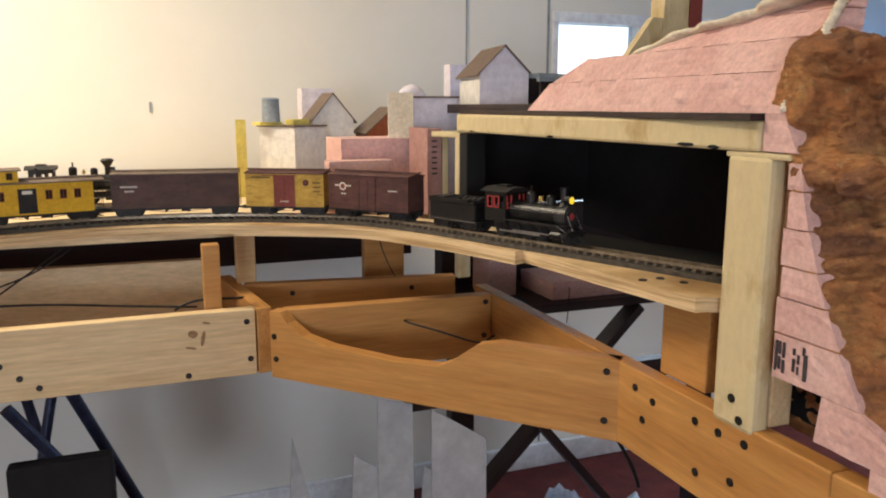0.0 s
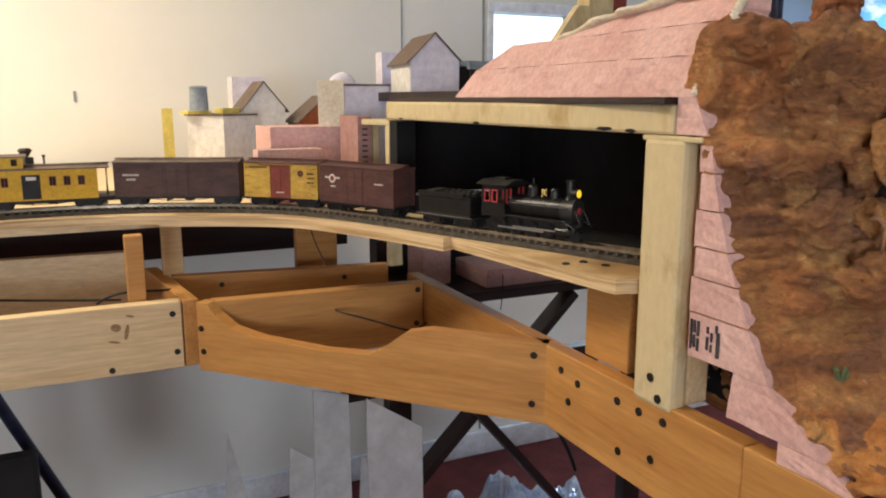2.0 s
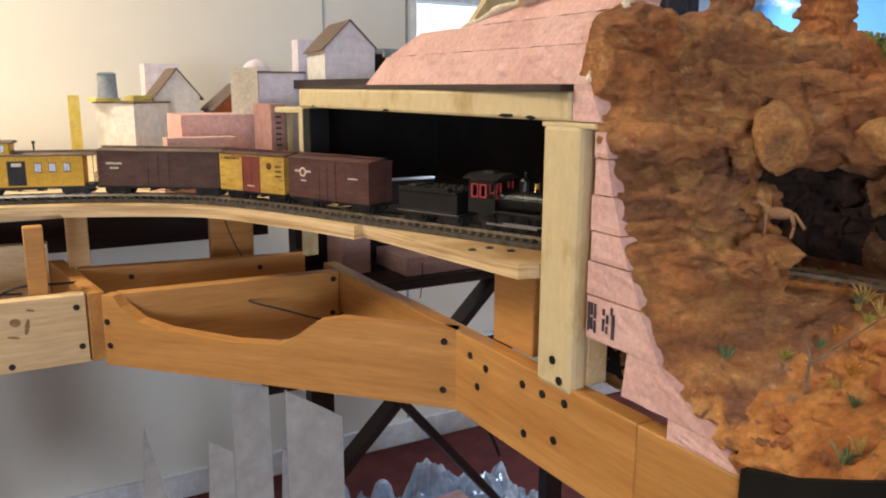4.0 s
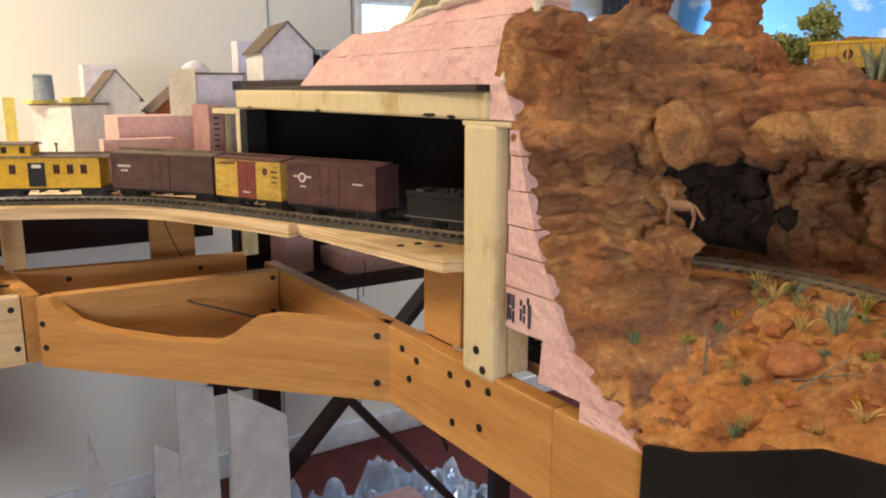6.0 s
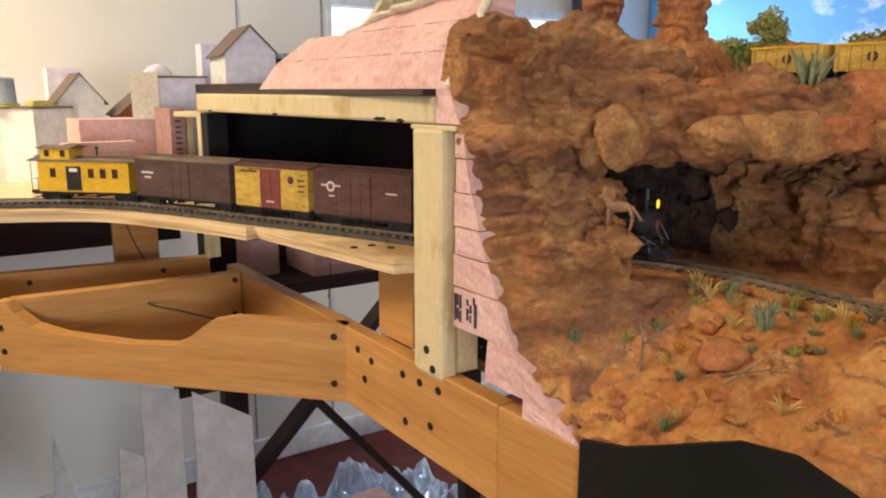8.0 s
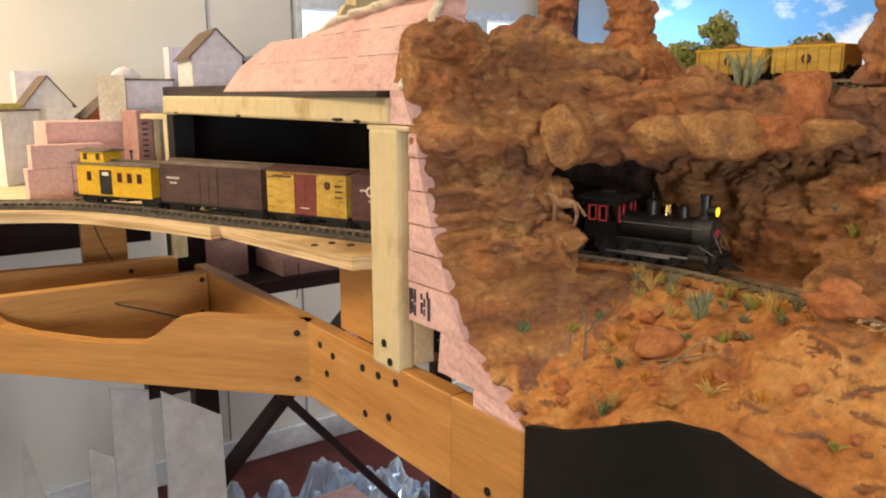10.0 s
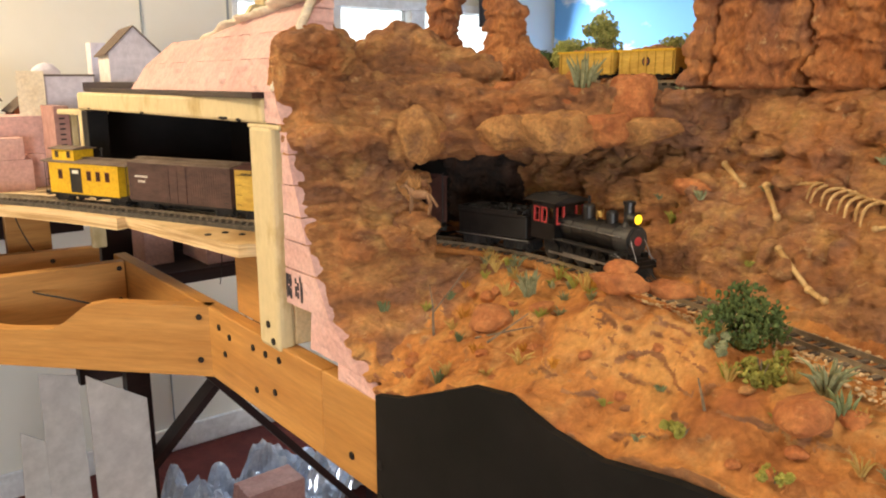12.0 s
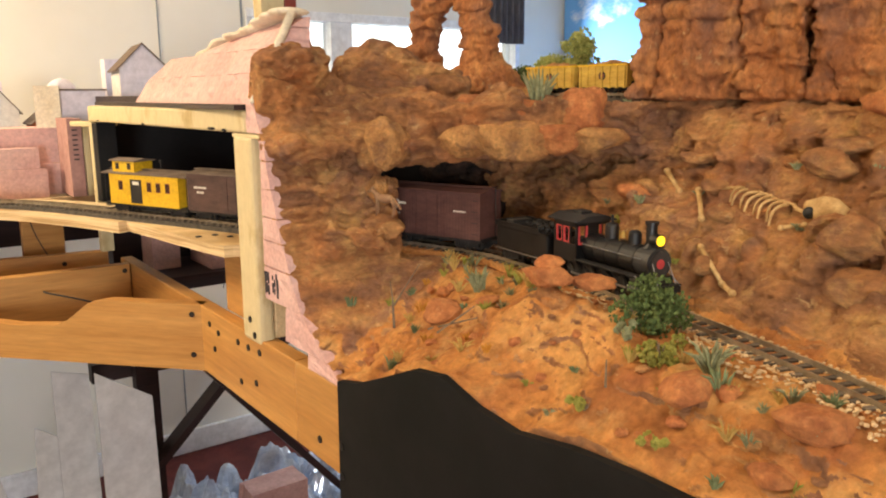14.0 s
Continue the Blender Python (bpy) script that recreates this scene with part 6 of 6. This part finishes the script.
def grab_irons(parent, half, w, z0, z1, mat=M_UNDER):
    bm = bmesh.new()
    for side in (-1, 1):
        for x in (-half + 0.006, half - 0.006):
            for k in range(4):
                z = z0 + 0.006 + (z1 - z0 - 0.012) * k / 3
                rod(bm, (x - 0.0035, side * (w + 0.0014), z), (x + 0.0035, side * (w + 0.0014), z), 0.0003, 5)
        rod(bm, (half - 0.001, side * w, z0), (half - 0.001, side * w, z0 - 0.004), 0.0004, 5)
    rod(bm, (half + 0.002, 0.006, 0.013), (half + 0.002, 0.006, z1 + 0.006), 0.0005, 6)
    rod(bm, (half + 0.002, 0.003, z1 + 0.006), (half + 0.002, 0.009, z1 + 0.006), 0.0004, 6)
    part("grab_irons", bm, mat, parent)["kind"] = "stuff"


def boxcar(label, off, length, body_mat, door_mat, roof_mat, top=0.058, door_w=0.0135, style=0):
    ob = thing("boxcar", label, "boxcar", group="cars of the train")
    half, w = length / 2 - 0.004, 0.0195
    car_body(ob, half, w, 0.0125, top, body_mat)
    roof(ob, half, w, top, 0.0045, roof_mat)
    frame_bits(ob, half, w)
    grab_irons(ob, half, w, 0.0125, top)
    for side in (-1, 1):
        bm = boxed(-door_w, door_w, side * w - 0.0012, side * w + 0.0012, 0.0125, top - 0.002, 0.0003)
        for x in (-door_w * 0.95, 0, door_w * 0.95):
            box(bm, x - 0.0006, x + 0.0006, side * w - 0.0017, side * w + 0.0017, 0.0125, top - 0.002)
        box(bm, -door_w * 2.1, door_w * 1.1, side * w - 0.0017, side * w + 0.0017, top - 0.0026, top - 0.0014)
        door = part("door", bm, door_mat, ob)
        face = w + 0.0008
        if style == 1:
            bm = rod(bmesh.new(), (-half * 0.62, side * (face - 0.0006), 0.043), (-half * 0.62, side * (face + 0.0002), 0.043), 0.0055, 24)
            part("emblem", bm, M_LETTER, ob, "round pale emblem")
            rod_in = rod(bmesh.new(), (-half * 0.62, side * (face - 0.0006), 0.043), (-half * 0.62, side * (face + 0.0004), 0.043), 0.0036, 20)
            part("emblem_centre", rod_in, M_DOORR, ob)
            bars(ob, -half * 0.62, 0.044, side, face, [(0.026, 0.0022)])
            bars(ob, half * 0.62, 0.040, side, face, [(0.014, 0.0016)])
            bars(ob, -half * 0.60, 0.033, side, face, [(0.008, 0.0018)])
        elif style == 2:
            part("emblem", rod(bmesh.new(), (half * 0.55, side * (face - 0.0006), 0.046), (half * 0.55, side * (face + 0.0002), 0.046), 0.0042, 24), M_UNDER, ob, "round dark emblem")
            part("emblem_centre", rod(bmesh.new(), (half * 0.55, side * (face - 0.0006), 0.046), (half * 0.55, side * (face + 0.0004), 0.046), 0.0024, 16), M_DOORR, ob)
            bars(ob, -half * 0.6, 0.053, side, face, [(0.026, 0.0024)], M_UNDER)
            bars(ob, half * 0.82, 0.046, side, face, [(0.010, 0.0022), (0.010, 0.0018), (0.010, 0.0018)], M_UNDER)
            bars(door, 0.0, 0.020, side, w + 0.0018, [(0.012, 0.0016)])
        else:
            bars(ob, -half * 0.72, 0.042, side, face, [(0.022, 0.0026), (0.012, 0.0026)])
    for x in (-half + 0.020, half - 0.020):
        truck(ob, x)
    coupler(ob, half, 1)
    coupler(ob, -half, -1)
    TRAIN.append((ob, off, half - 0.02))
    return ob


def caboose(off, length):
    ob = thing("caboose", "yellow wooden caboose with a cupola and dark roof", "caboose", group="cars of the train")
    half, w, top = length / 2 - 0.004, 0.0195, 0.052
    body = half - 0.013
    car_body(ob, body, w, 0.0125, top, M_YEL, 0.003)
    roof(ob, half + 0.001, w, top, 0.005, M_ROOF)
    frame_bits(ob, half, w)
    bm = bmesh.new()
    for side in (-1, 1):
        box(bm, side * body if side > 0 else -half, half if side > 0 else -body, -w + 0.001, w - 0.001, 0.0115, 0.0135)
    part("platform", bm, M_UNDER, ob)
    bm = bmesh.new()
    for end in (-1, 1):
        for y in (-w + 0.002, -0.006, 0.006, w - 0.002):
            rod(bm, (end * (half - 0.001), y, 0.0135), (end * (half - 0.001), y, 0.028 if abs(y) < 0.01 else top), 0.0005, 6)
        rod(bm, (end * (half - 0.001), -w + 0.002, 0.028), (end * (half - 0.001), w - 0.002, 0.028), 0.0005, 6)
        for k in range(2):
            box(bm, end * (half - 0.006) - 0.004, end * (half - 0.006) + 0.004, -w - 0.001, w + 0.001, 0.004 + 0.004 * k, 0.0046 + 0.004 * k)
    part("railing", bm, M_UNDER, ob)["kind"] = "stuff"
    cup = part("cupola", boxed(-body * 0.97, -body * 0.32, -0.0150, 0.0150, top + 0.001, top + 0.0165), M_YEL, ob)
    part("roof", prism(bmesh.new(), [(-0.0172, top + 0.0165), (0.0172, top + 0.0165), (0.0172, top + 0.0180), (0, top + 0.0205), (-0.0172, top + 0.0180)], -body * 1.04, -body * 0.26, "x"), M_ROOF, cup)
    for side in (-1, 1):
        for x in (-body * 0.82, -body * 0.47):
            part("window", boxed(x - 0.0036, x + 0.0036, side * 0.0150 - 0.0003, side * 0.0150 + 0.0003, top + 0.0060, top + 0.0145), M_GLASSD, cup)
    for side in (-1, 1):
        for x in (-body * 0.66, body * 0.18, body * 0.44, body * 0.70):
            win = part("window", boxed(x - 0.0042, x + 0.0042, side * w - 0.0010, side * w + 0.0008, 0.031, 0.0435), M_DOORR, ob)
            for dx in (-0.0019, 0.0019):
                part("pane", boxed(x + dx - 0.0015, x + dx + 0.0015, side * w - 0.0012, side * w + 0.0011, 0.0322, 0.0424), M_GLASSD, win)
        dr = part("door", boxed(-body * 0.36 - 0.0005, -body * 0.04, side * w - 0.0012, side * w + 0.0010, 0.0145, 0.046), M_UNDER, ob, "dark sliding side door")
        part("pane", boxed(-body * 0.29, -body * 0.11, side * w - 0.0013, side * w + 0.0012, 0.039, 0.0435), M_LETTER, dr)
        bars(ob, 0.018, 0.0485, side, w + 0.0004, [(0.052, 0.0022)], M_UNDER)
        bars(ob, -0.004, 0.0155, side, w + 0.0004, [(0.040, 0.0015)], M_UNDER)
    part("smoke_pipe", rod(rod(bmesh.new(), (body * 0.05, 0.009, top), (body * 0.05, 0.009, top + 0.016), 0.0012, 8), (body * 0.05, 0.009, top + 0.015), (body * 0.05, 0.009, top + 0.018), 0.0022, 8), M_UNDER, ob)
    for x in (-half + 0.025, half - 0.025):
        truck(ob, x)
    coupler(ob, half, 1)
    coupler(ob, -half, -1)
    TRAIN.append((ob, off, half - 0.025))
    return ob


def locomotive(ob, cab_mat=M_CABR, stack_wide=False, lit=True):
    """A small consolidation that faces +x; the lamp stands at x = 0.06."""
    boiler = rod(bmesh.new(), (-0.020, 0, 0.0335), (0.050, 0, 0.0335), 0.0125, 28)
    for x in (-0.005, 0.010, 0.028, 0.047):
        rod(boiler, (x - 0.0007, 0, 0.0335), (x + 0.0007, 0, 0.0335), 0.0129, 28)
    part("boiler", boiler, M_LOCO, ob)
    sm = rod(bmesh.new(), (0.050, 0, 0.0335), (0.066, 0, 0.0335), 0.0130, 28)
    rod(sm, (0.066, 0, 0.0335), (0.0675, 0, 0.0335), 0.0105, 24)
    box(sm, 0.051, 0.064, -0.008, 0.008, 0.014, 0.024)
    part("smokebox", sm, M_GREY, ob)
    part("number_plate", rod(bmesh.new(), (0.0673, 0, 0.0335), (0.0682, 0, 0.0335), 0.004, 16), M_CABR, ob)
    if stack_wide:
        st = rod(bmesh.new(), (0.056, 0, 0.045), (0.056, 0, 0.058), 0.0042, 16)
        rod(st, (0.056, 0, 0.058), (0.056, 0, 0.068), 0.0042, 16, 0.0105)
        rod(st, (0.056, 0, 0.068), (0.056, 0, 0.071), 0.0105, 16, 0.007)
    else:
        st = rod(bmesh.new(), (0.056, 0, 0.045), (0.056, 0, 0.066), 0.0046, 18)
        rod(st, (0.056, 0, 0.064), (0.056, 0, 0.067), 0.0056, 18)
        rod(st, (0.056, 0, 0.045), (0.056, 0, 0.049), 0.0075, 18, 0.0047)
    part("smokestack", st, M_LOCO, ob)
    lamp = part("headlight", rod(boxed(0.058, 0.0665, -0.0045, 0.0045, 0.0465, 0.0485), (0.0585, 0, 0.0525), (0.0665, 0, 0.0525), 0.0052, 18), M_LOCO, ob)
    part("lens", rod(bmesh.new(), (0.0660, 0, 0.0525), (0.0672, 0, 0.0525), 0.0042, 18), M_LENS if lit else M_GLASSD, lamp, "glowing yellow lens" if lit else "dark lens")
    dome = rod(bmesh.new(), (0.036, 0, 0.044), (0.036, 0, 0.054), 0.0055, 18)
    ball(dome, (0.036, 0, 0.054), 0.0055, 1, 1, 0.6)
    part("sand_dome", dome, M_LOCO, ob)
    dome = rod(bmesh.new(), (0.006, 0, 0.044), (0.006, 0, 0.056), 0.0062, 18)
    ball(dome, (0.006, 0, 0.056), 0.0062, 1, 1, 0.6)
    rod(dome, (0.006, 0, 0.058), (0.006, 0, 0.066), 0.0012, 8)
    part("steam_dome", dome, M_LOCO, ob)
    bell = rod(bmesh.new(), (0.021, 0, 0.0485), (0.021, 0, 0.054), 0.0034, 14, 0.0014)
    rod(bell, (0.021, -0.004, 0.0455), (0.021, -0.004, 0.055), 0.0006, 6)
    rod(bell, (0.021, 0.004, 0.0455), (0.021, 0.004, 0.055), 0.0006, 6)
    part("bell", bell, M_BRASS, ob)
    cab = boxed(-0.055, -0.020, -0.0185, 0.0185, 0.020, 0.0365)
    for x0, x1 in ((-0.055, -0.0515), (-0.0425, -0.0405), (-0.0315, -0.0295), (-0.0225, -0.020)):
        for y in (-0.0185, 0.0170):
            box(cab, x0, x1, y, y + 0.0015, 0.036, 0.056)
    for y in (-0.0185, 0.0170):
        box(cab, -0.055, -0.020, y, y + 0.0015, 0.0515, 0.057)
    box(cab, -0.022, -0.020, -0.0185, 0.0185, 0.030, 0.042)
    box(cab, -0.022, -0.020, -0.0185, 0.0185, 0.053, 0.057)
    box(cab, -0.022, -0.020, -0.006, 0.006, 0.042, 0.053)
    box(cab, -0.054, -0.024, -0.016, 0.016, 0.020, 0.0215)
    cabob = part("cab", cab, M_LOCO, ob)
    bm = prism(bmesh.new(), [(-0.0225, 0.0565), (0.0225, 0.0565), (0.0225, 0.0575), (0.010, 0.0620), (-0.010, 0.0620), (-0.0225, 0.0575)], -0.060, -0.015, "x")
    box(bm, -0.045, -0.030, -0.006, 0.006, 0.062, 0.0645)
    part("roof", bm, M_UNDER, cabob)
    for side in (-1, 1):
        for x0, x1 in ((-0.0515, -0.0425), (-0.0405, -0.0315)):
            fr = boxed(x0, x1, side * 0.0178 - 0.0006, side * 0.0178 + 0.0012, 0.0365, 0.0378)
            box(fr, x0, x1, side * 0.0178 - 0.0006, side * 0.0178 + 0.0012, 0.0500, 0.0515)
            box(fr, x0, x0 + 0.0014, side * 0.0178 - 0.0006, side * 0.0178 + 0.0012, 0.0378, 0.050)
            box(fr, x1 - 0.0014, x1, side * 0.0178 - 0.0006, side * 0.0178 + 0.0012, 0.0378, 0.050)
            part("window_frame", fr, cab_mat, cabob)
        fr = boxed(-0.0205, -0.0192, side * 0.012 - 0.0050, side * 0.012 + 0.0050, 0.036, 0.0382)
        box(fr, -0.0205, -0.0192, side * 0.012 - 0.0050, side * 0.012 - 0.0034, 0.0382, 0.053)
        box(fr, -0.0205, -0.0192, side * 0.012 + 0.0034, side * 0.012 + 0.0050, 0.0382, 0.053)
        part("window_frame", fr, cab_mat, cabob)
    run = bmesh.new()
    for side in (-1, 1):
        box(run, -0.022, 0.058, side * 0.0155 - 0.0040, side * 0.0155 + 0.0040, 0.0225, 0.0235)
    part("running_board", run, M_GREY, ob)
    hand = bmesh.new()
    for side in (-1, 1):
        rod(hand, (-0.018, side * 0.0140, 0.0375), (0.060, side * 0.0140, 0.0375), 0.0005, 6)
        rod(hand, (0.0645, side * 0.008, 0.0400), (0.0760, side * 0.0095, 0.0180), 0.0004, 6)
        rod(hand, (0.058, side * 0.0180, 0.0235), (0.0740, side * 0.0165, 0.0150), 0.0005, 6)
    part("handrail", hand, M_STEEL, ob)
    chassis = boxed(-0.050, 0.072, -0.0060, 0.0060, 0.0085, 0.0190)
    box(chassis, 0.070, 0.0735, -0.0180, 0.0180, 0.0115, 0.0165)
    part("chassis", chassis, M_UNDER, ob)
    cyl = bmesh.new()
    for side in (-1, 1):
        rod(cyl, (0.050, side * 0.0155, 0.0115), (0.0655, side * 0.0155, 0.0115), 0.0050, 16)
        box(cyl, 0.051, 0.0645, side * 0.0140 - 0.0040, side * 0.0140 + 0.0040, 0.0150, 0.0215, 0.001)
    part("cylinder", cyl, M_LOCO, ob)
    caps = bmesh.new()
    for side in (-1, 1):
        rod(caps, (0.0654, side * 0.0155, 0.0115), (0.0662, side * 0.0155, 0.0115), 0.0036, 14)
    part("cylinder_cap", caps, M_STEEL, ob)
    rods = bmesh.new()
    for side in (-1, 1):
        box(rods, -0.034, 0.030, side * 0.0132 - 0.0005, side * 0.0132 + 0.0005, 0.0072, 0.0092)
        box(rods, -0.012, 0.052, side * 0.0142 - 0.0005, side * 0.0142 + 0.0005, 0.0098, 0.0114)
    part("side_rod", rods, M_STEEL, ob)
    bm = rod(bmesh.new(), (0, -0.0013, 0), (0, 0.0013, 0), 0.0098, 24)
    rod(bm, (0, 0.0013, 0), (0, 0.0021, 0), 0.0108, 24)
    for k in range(10):
        a = k * math.tau / 10
        rod(bm, (0, -0.0017, 0), (0.0085 * math.cos(a), -0.0017, 0.0085 * math.sin(a)), 0.0006, 5)
    prism(bm, [(-0.0060, -0.0040), (0.0060, -0.0040), (0.0045, -0.0075), (0, -0.0088), (-0.0045, -0.0075)], -0.0022, -0.0010)
    drv = link_mesh("driver", bm, M_UNDER)
    for x in (-0.034, -0.0125, 0.009, 0.030):
        for side in (-1, 1):
            w = new("driver", drv)
            w.parent = ob
            w.matrix_basis = pose(x, side * 0.0086, 0.0098, 0, 0, 0 if side < 0 else 180)
            if lit:
                DRIVERS.append((w, x, side))
    for side in (-1, 1):
        w = new("pilot_wheel", WHEEL)
        w.parent = ob
        w.matrix_basis = pose(0.068, side * 0.0082, 0.0062, 0, 0, 0 if side < 0 else 180)
    cow = bmesh.new()
    for k in range(-5, 6):
        y = k * 0.0028
        tip = 0.094 - abs(k) * 0.0028
        rod(cow, (0.0735, y * 0.9, 0.0125), (tip, y * 0.55, 0.0025), 0.0007, 6)
    box(cow, 0.0725, 0.0765, -0.0150, 0.0150, 0.0105, 0.0130)
    part("pilot", cow, M_UNDER, ob)


def tender(ob):
    tank = boxed(-0.041, 0.041, -0.0190, 0.0190, 0.0140, 0.0360, 0.0018)
    box(tank, -0.041, 0.041, -0.0205, 0.0205, 0.0355, 0.0375)
    for y in (-0.0195, 0.0195):
        box(tank, -0.041, 0.030, y - 0.0007, y + 0.0007, 0.0375, 0.0410)
    box(tank, -0.041, -0.0396, -0.0195, 0.0195, 0.0375, 0.0410)
    part("tank", tank, M_LOCO, ob)
    coal = bmesh.new()
    for i in range(60):
        ball(coal, (random.uniform(-0.012, 0.040), random.uniform(-0.015, 0.015), 0.0375 + random.uniform(0, 0.004)), random.uniform(0.0018, 0.0034), 1, 1, 0.8, 1)
    part("coal", coal, M_UNDER, ob)
    part("tool_box", boxed(-0.034, -0.022, -0.012, 0.012, 0.0375, 0.0415, 0.0006), M_GREY, ob)
    part("frame", boxed(-0.043, 0.043, -0.0165, 0.0165, 0.0100, 0.0135), M_UNDER, ob)
    bm = bmesh.new()
    for side in (-1, 1):
        box(bm, -0.043, 0.043, side * 0.0200 - 0.0004, side * 0.0200 + 0.0004, 0.0128, 0.0136)
    part("sill_stripe", bm, M_STEEL, ob)
    for x in (-0.025, 0.025):
        truck(ob, x)
    coupler(ob, -0.041, -1)


loco = thing("locomotive", "black narrow-gauge steam locomotive with red cab windows and lit headlight", "locomotive")
locomotive(loco)
loco.scale = (0.925, 0.925, 0.925)
TRAIN.append((loco, -0.0615, 0.030))
tend = thing("tender", "black locomotive tender loaded with coal", "tender")
tender(tend)
tend.scale = (0.95, 0.95, 0.95)
TRAIN.append((tend, -0.1640, 0.025))
boxcar("dark red-brown wooden boxcar with a round pale emblem", -0.307, 0.138, M_BOXR, M_BOXR, M_BOXR, style=1)
boxcar("weathered yellow boxcar with a dark red door", -0.437, 0.120, M_YELW, M_DOORR, M_BOXR, style=2, door_w=0.0150)
boxcar("plain mineral-brown long boxcar with small white lettering", -0.588, 0.175, M_BOXB, M_BOXB, M_ROOF, style=0, door_w=0.0150)
caboose(-0.7605, 0.166)


locomotive(parked, M_UNDER, True, False)
side = thing("siding_track", "dark siding track behind the curve", "track", kind="structure")
part("roadbed_strip", boxed(-1.5, 0.10, 1.324, 1.366, 1.0362, 1.0425), M_CORK, side)
for y in (1.3367, 1.3533):
    part("rail", boxed(-1.5, 0.10, y - 0.0007, y + 0.0007, 1.0425, 1.048), M_RAIL, side)
ore_car("yellow wooden ore car with a round emblem", 0.360, 0.082)
ore_car("yellow wooden ore car with a round emblem", 0.280, 0.074)


def motions():
    for ob, off, half in TRAIN:
        rows = []
        for i in range(29):
            t = i * 0.5
            s = START + SPEED * t + off * (1.035 - 0.0052 * t)
            a, b = on_track(s - half), on_track(s + half)
            c = (a + b) / 2
            rows.append((t, pose(c[0], c[1], float(rail_z(s)), 0, 0, math.degrees(math.atan2(b[1] - a[1], b[0] - a[0])))))
        walk(ob, rows)
    for w, x, side in DRIVERS:
        rows = []
        for i in range(71):
            t = i * 0.2
            turn = math.degrees(SPEED * t / 0.0098)
            rows.append((t, pose(x, side * 0.0086, 0.0098, 0, turn, 0) if side < 0 else pose(x, side * 0.0086, 0.0098, 0, -turn, 180)))
        walk(w, rows)


motions()
